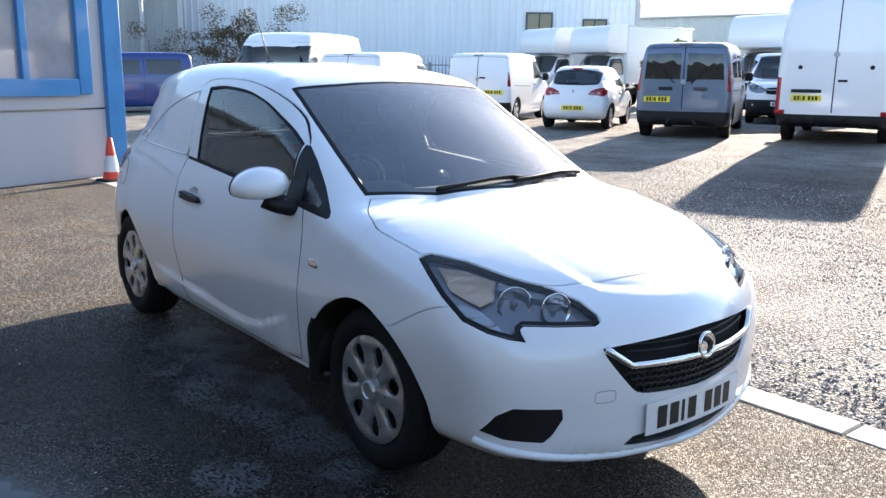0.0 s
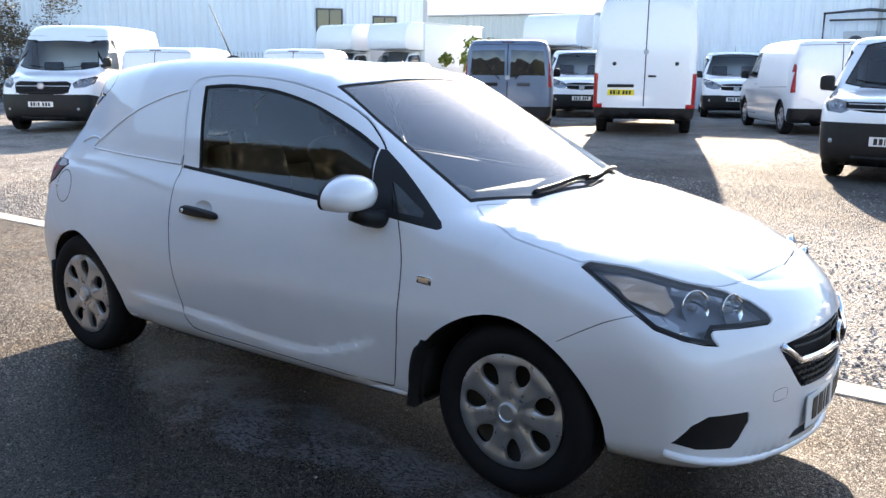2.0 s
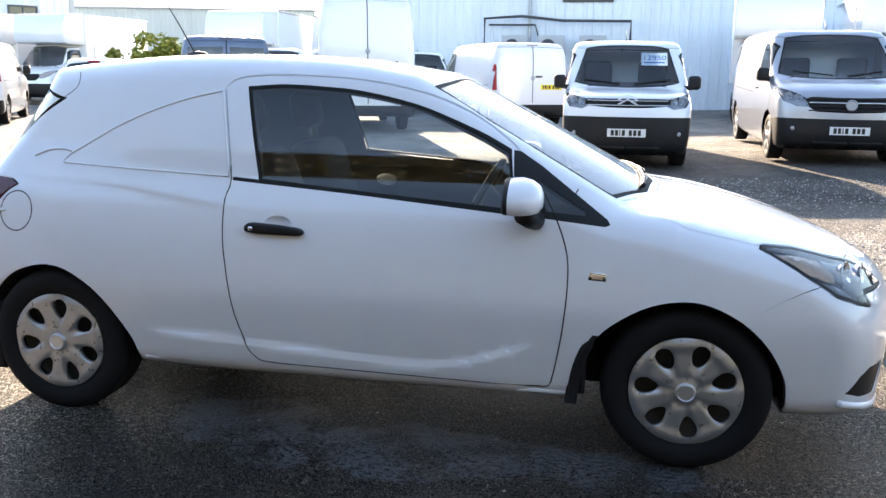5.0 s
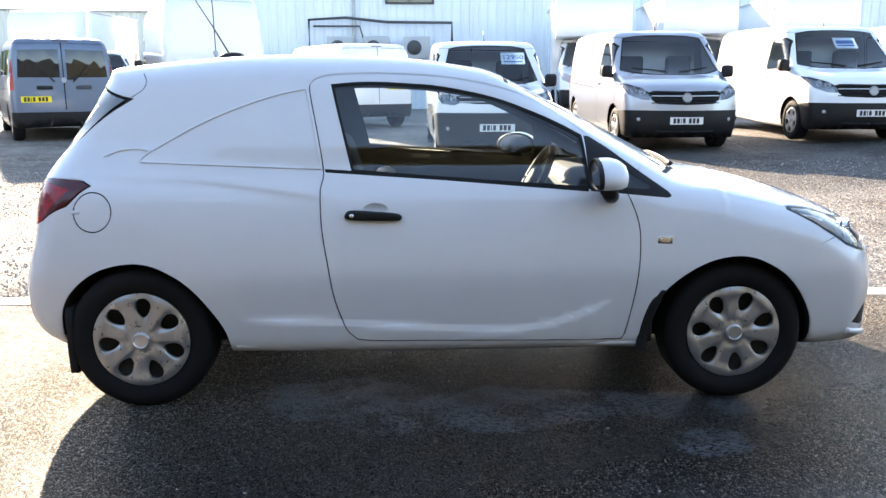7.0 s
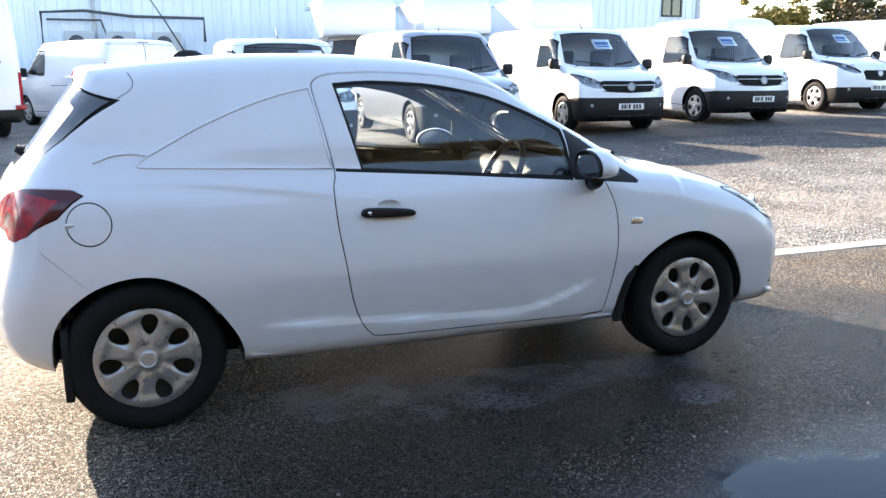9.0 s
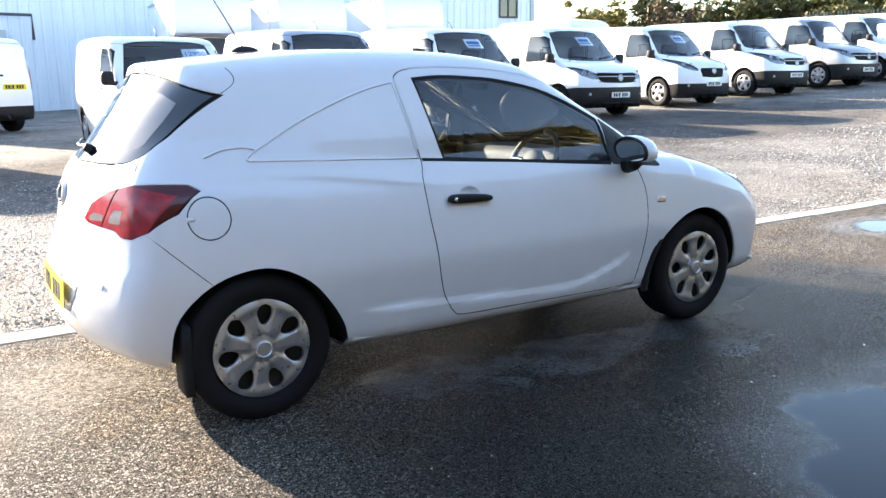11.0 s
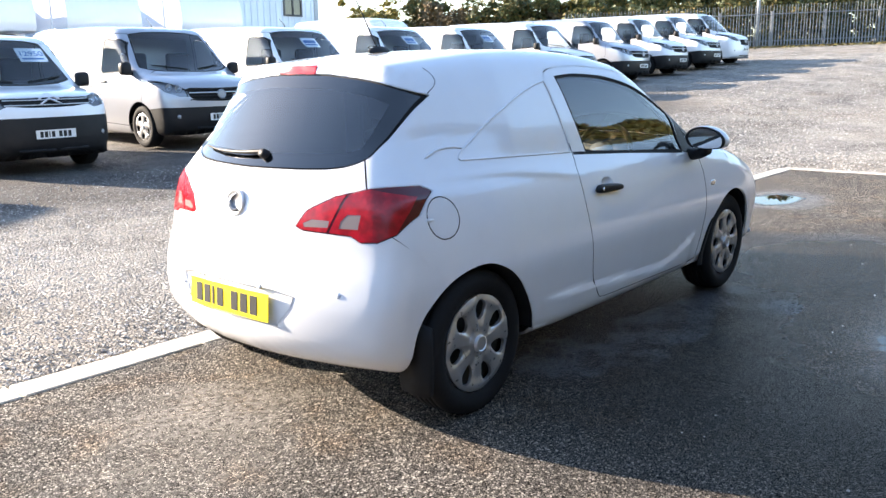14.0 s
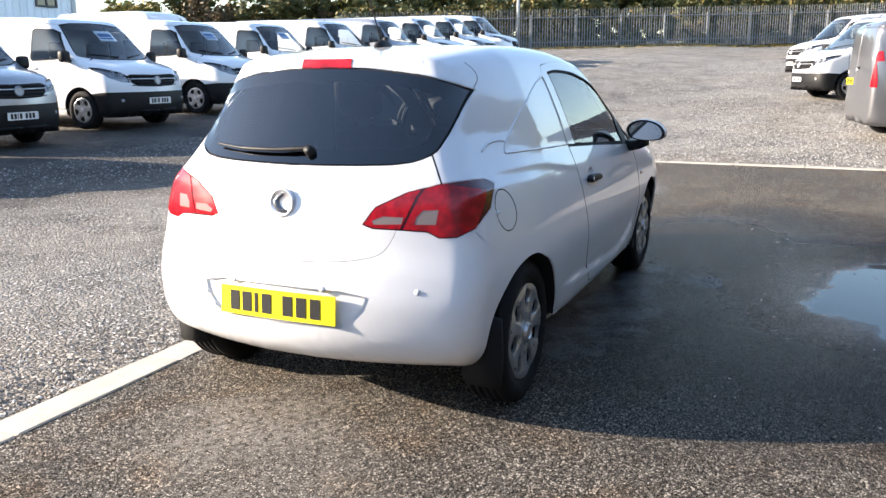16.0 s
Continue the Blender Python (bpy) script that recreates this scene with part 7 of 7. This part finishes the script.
def palisade(a, b, label, height=1.0, singles=True):
    """Pales on two rails between posts, from a to b."""
    a, b = Vector(a), Vector(b)
    d = b - a
    L, turn = d.length, math.degrees(math.atan2(d.y, d.x))
    f = thing("palisade_fence", pose(a.x, a.y, rise(a.x, a.y), 0, 0, turn), label, "fence")
    zb = rise(b.x, b.y) - rise(a.x, a.y)
    for z in (0.45, 1.85):
        part("rail", tube([(0, 0.03, z * height), (L, 0.03, z * height + zb)], 0.025, 4), FENCE, f)
    for k in range(int(L / 2.75) + 1):
        part("post", block(k * 2.75 - 0.05, k * 2.75 + 0.05, 0.05, 0.13, 0 + zb * k * 2.75 / L, 2.0 * height + zb * k * 2.75 / L), FENCE, f, flat=True)
    n = int(L / 0.16)
    rng = random.Random(8)
    for k in range(n):
        p = new("pale", pale_mesh)
        p.parent = f
        p.matrix_local = pose(k * 0.16, 0, zb * k * 0.16 / L, 0, rng.uniform(-0.8, 0.8), rng.uniform(-4, 4)) @ Matrix.Diagonal((1, 1, height, 1))
    return f


palisade((36.5, 22.7), (53.5, -2.0), "weathered grey steel palisade fence along the yard end")
palisade((53.5, -2.0), (66.0, -20.0), "weathered grey steel palisade fence before trees")
palisade((-31.5, 14.5), (-24.0, 26.5), "dark palisade fence before the warehouse", 0.9)
palisade((-15.5, 25.5), (-9.0, 27.5), "dark palisade fence between the buildings", 0.9)
post = thing("lamp_post", pose(43.2, 14.6, rise(43.2, 14.6)), "pale grey steel lamp post at the fence", "lamp post")
part("column", tube([(0, 0, 0), (0, 0, 3.0), (0, 0, 5.2)], [0.11, 0.09, 0.06], 12), ROOFING, post)
part("arm", tube([(0, 0, 5.2), (-0.6, 0.2, 5.3)], 0.04, 8), ROOFING, post)
part("lantern", block(-0.95, -0.5, 0.1, 0.34, 5.23, 5.36, 0.04), ROOFING, post)


# ---- trees and hedges ----
def leaf_material(name, a, b, c):
    m = principled(name, a, 0.6)
    n = Nodes(m)
    geo = n.add("ShaderNodeNewGeometry")
    col = n.ramp(geo.outputs["Random Per Island"], [(0.0, a), (0.55, b), (0.9, c), (1.0, tuple(min(1, v * 1.4) for v in c))])
    n.out(Base_Color=n.mix(n.ramp(n.noise(0.6, 3), [(0.4, 0.0), (0.65, 0.5)]), col, a))
    n.b.inputs["Subsurface Weight"].default_value = 0.0
    return m


LEAF = leaf_material("autumn_leaves", (0.035, 0.05, 0.012), (0.075, 0.085, 0.02), (0.20, 0.13, 0.03))
LEAF_GOLD = leaf_material("yellowing_leaves", (0.10, 0.10, 0.02), (0.22, 0.17, 0.03), (0.36, 0.24, 0.05))
LEAF_LIME = leaf_material("yellow_green_leaves", (0.12, 0.15, 0.02), (0.20, 0.22, 0.035), (0.30, 0.30, 0.05))
LEAF_OLIVE = leaf_material("olive_leaves", (0.022, 0.026, 0.011), (0.045, 0.044, 0.020), (0.085, 0.066, 0.030))
LEAF_BROWN = leaf_material("brown_leaves", (0.06, 0.045, 0.02), (0.10, 0.07, 0.03), (0.17, 0.10, 0.04))
BARK = worn("bark", (0.10, 0.085, 0.07), 0.9, 25, 0.4, 0.01)


def leaves(clusters, count, size, seed):
    """Leaf cards, folded along the middle, spread through uneven clusters (centre, radius)."""
    rng = random.Random(seed)
    verts, faces = [], []
    for _ in range(count):
        c, r = clusters[rng.randrange(len(clusters))]
        d = Vector((rng.gauss(0, 1), rng.gauss(0, 1), rng.gauss(0, 1))).normalized() * r * rng.random() ** 0.45
        p = c + Vector((d.x, d.y, d.z * 0.8))
        s = size * rng.uniform(0.6, 1.4)
        u = Vector((rng.gauss(0, 1), rng.gauss(0, 1), rng.gauss(0, 0.6))).normalized()
        w = u.cross(Vector((rng.gauss(0, 1), rng.gauss(0, 1), rng.gauss(0, 1)))).normalized()
        k = len(verts)
        n = u.cross(w) * 0.15 * s
        verts += [p - u * s, p + w * s * 0.5 + n, p + u * s, p - w * s * 0.5 + n]
        faces += [(k, k + 1, k + 2), (k, k + 2, k + 3)]
    me = bpy.data.meshes.new("leaves")
    me.from_pydata([tuple(v) for v in verts], [], faces)
    return me


def tree(x, y, height, spread, material, label, seed, count=5000, size=0.16, bare=0.0):
    rng = random.Random(seed)
    o = thing("tree", pose(x, y, rise(x, y)), label, "tree", "trees beyond the fence")
    lean = Vector((rng.uniform(-0.3, 0.3), rng.uniform(-0.3, 0.3), 0))
    part("trunk", tube([(0, 0, -0.2), lean * 0.4 + Vector((0, 0, height * 0.3)), lean + Vector((0, 0, height * 0.75))], [height * 0.022, height * 0.016, height * 0.006], 8), BARK, o)
    clusters = []
    for k in range(12):
        a, t = rng.uniform(0, 6.28), rng.uniform(0.15, 0.95)
        foot = lean * t + Vector((0, 0, height * (0.15 + 0.5 * t)))
        out = spread * rng.uniform(0.5, 1.0) * (1.1 - 0.5 * t)
        tip = foot + Vector((math.cos(a) * out, math.sin(a) * out, height * rng.uniform(0.08, 0.25)))
        mid = (foot + tip) / 2 + Vector((0, 0, -0.1))
        part("limb", tube([foot, mid, tip], [height * 0.008, height * 0.005, 0.012], 6), BARK, o)
        clusters += [(tip, spread * rng.uniform(0.28, 0.5)), (mid, spread * rng.uniform(0.2, 0.4))]
        for _ in range(3):
            clusters.append((tip + Vector((rng.gauss(0, 1), rng.gauss(0, 1), rng.gauss(0, 0.8))) * spread * 0.3, spread * rng.uniform(0.12, 0.3)))
    me = leaves(clusters, int(count * (1 - bare)), size, seed)
    me.materials.append(material)
    crown = new("crown", me)
    crown.parent = o
    return o


rng = random.Random(21)
for k in range(24):
    t = k / 23
    bx, by = 33.0 + 34.0 * t + rng.uniform(-1, 1), 34.5 - 46.0 * t + rng.uniform(-1, 1)
    bx, by = bx + 3.5, by + 2.3
    mat, word = rng.choice(((LEAF, "green"), (LEAF, "green"), (LEAF_GOLD, "yellowing"), (LEAF_BROWN, "brown")))
    tree(bx, by, rng.uniform(3.6, 4.8), rng.uniform(1.8, 2.5), mat, word + " autumn tree beyond the palisade fence", 100 + k, 5200, 0.15, 0.2 if word == "brown" else 0.0)


def hedge(name, a, b, height, depth, material, label, seed, count, size=0.13):
    """A rough hedge of leaf clumps on thin stems between two points."""
    a, b = Vector(a), Vector(b)
    r = random.Random(seed)
    o = thing(name, pose(a.x, a.y, rise(a.x, a.y)), label, "hedge")
    d = b - a
    zb = rise(b.x, b.y) - rise(a.x, a.y)
    clusters = []
    for k in range(max(int(d.length * 2.6), 9)):
        t = r.random()
        h = height * r.uniform(0.65, 1.1)
        for q in (0.15, 0.45, 0.75, 1.0):
            clusters.append((Vector((d.x * t + r.gauss(0, depth * 0.3), d.y * t + r.gauss(0, depth * 0.3), zb * t + h * q)), r.uniform(0.35, 0.7) * depth * 0.6))
        if k % 3 == 0:
            base = Vector((d.x * t, d.y * t, zb * t - 0.1))
            part("stem", tube([base, base + Vector((r.gauss(0, 0.2), r.gauss(0, 0.2), h * 0.9))], [0.04, 0.012], 6), BARK, o)
    me = leaves(clusters, count, size, seed)
    me.materials.append(material)
    crown = new("foliage", me)
    crown.parent = o
    return o


hedge("undergrowth", (37.5, 25.0), (55.5, -1.5), 2.6, 1.6, LEAF, "dark undergrowth behind the palisade fence", 51, 42000)
hedge("undergrowth", (55.5, -1.5), (68.0, -19.0), 2.6, 1.6, LEAF, "dark undergrowth behind the palisade fence", 52, 26000)
hedge("undergrowth", (41.5, 29.0), (59.5, 1.0), 3.0, 2.0, LEAF, "dark undergrowth behind the palisade fence", 56, 30000, 0.2)
hedge("undergrowth", (59.5, 1.0), (72.0, -17.0), 3.0, 2.0, LEAF, "dark undergrowth behind the palisade fence", 57, 18000, 0.2)
hedge("shrub", (-33.5, 10.5), (-30.0, 16.5), 3.5, 1.6, LEAF_BROWN, "brown half-bare shrub before the grey shed", 53, 16000, 0.05)
hedge("shrub", (-15.7, 24.4), (-14.4, 25.3), 2.2, 1.3, LEAF_LIME, "sunlit yellow-green shrub between the buildings", 54, 5000, 0.10)


def clipped_hedge(a, b, height, depth, material, label, seed, count, size, ragged):
    """A tall hedge with a cut face and top: leaves held between two planes, on upright stems."""
    a, b = Vector((*a, 0)), Vector((*b, 0))
    r = random.Random(seed)
    d = b - a
    o = thing("hedge", pose(a.x, a.y, 0, 0, 0, math.degrees(math.atan2(d.y, d.x))), label, "hedge")
    verts, faces = [], []
    for _ in range(count):
        x = r.uniform(0, d.length)
        top = height + ragged * noise.noise((x * 0.35, seed, 0)) + ragged * 0.4 * noise.noise((x * 1.3, seed, 3))
        y = abs(r.gauss(0, 0.4)) * depth + 0.12 * noise.noise((x * 0.8, top, seed))
        z = top * (1 - r.random() ** 1.15) + r.uniform(-0.04, 0.04)
        p, s = Vector((x, min(y, depth), max(z, 0.02))), size * r.uniform(0.6, 1.4)
        u = Vector((r.gauss(0, 1), r.gauss(0, 0.7), r.gauss(0, 1))).normalized()
        w = u.cross(Vector((r.gauss(0, 1), r.gauss(0, 1), r.gauss(0, 1)))).normalized()
        k = len(verts)
        verts += [tuple(p - u * s), tuple(p + w * s * 0.55), tuple(p + u * s), tuple(p - w * s * 0.55)]
        faces.append((k, k + 1, k + 2, k + 3))
    me = bpy.data.meshes.new("foliage")
    me.from_pydata(verts, [], faces)
    me.materials.append(material)
    new("foliage", me).parent = o
    for k in range(int(d.length / 0.9)):
        x = 0.45 + k * 0.9
        part("stem", tube([(x, depth * 0.6, -0.1), (x + r.uniform(-0.2, 0.2), depth * 0.55, height * 0.85)], [0.05, 0.015], 6), BARK, o)
    return o


clipped_hedge((7.5, -8.0), (-15.0, -8.0), 5.15, 1.2, LEAF_OLIVE, "tall clipped olive-brown hedge behind the asphalt", 55, 98000, 0.085, 0.12)
clipped_hedge((26.0, -9.6), (7.6, -8.2), 5.4, 1.4, LEAF, "green and brown hedge with an uneven top", 58, 70000, 0.12, 0.9)
# fallen leaves and grass along the fence foot
rngf = random.Random(77)
verts, faces = [], []
for _ in range(2600):
    t = rngf.random() ** 0.8
    x, y = 40.0 + 13.0 * t - abs(rngf.gauss(0, 0.9)), 16.0 - 18.5 * t - rngf.gauss(0, 0.5)
    s, k, z = rngf.uniform(0.05, 0.14), len(verts), rise(x, y) + 0.01
    a = rngf.uniform(0, 6.28)
    verts += [(x + s * math.cos(a + q), y + s * math.sin(a + q), z + rngf.uniform(0, 0.08)) for q in (0, 2.1, 4.2)]
    faces.append((k, k + 1, k + 2))
me = bpy.data.meshes.new("fallen_leaves")
me.from_pydata(verts, [], faces)
me.materials.append(LEAF_GOLD)
tagged(new("fallen_leaves", me), "fallen yellow leaves and grass at the fence foot", "leaves", kind="stuff")
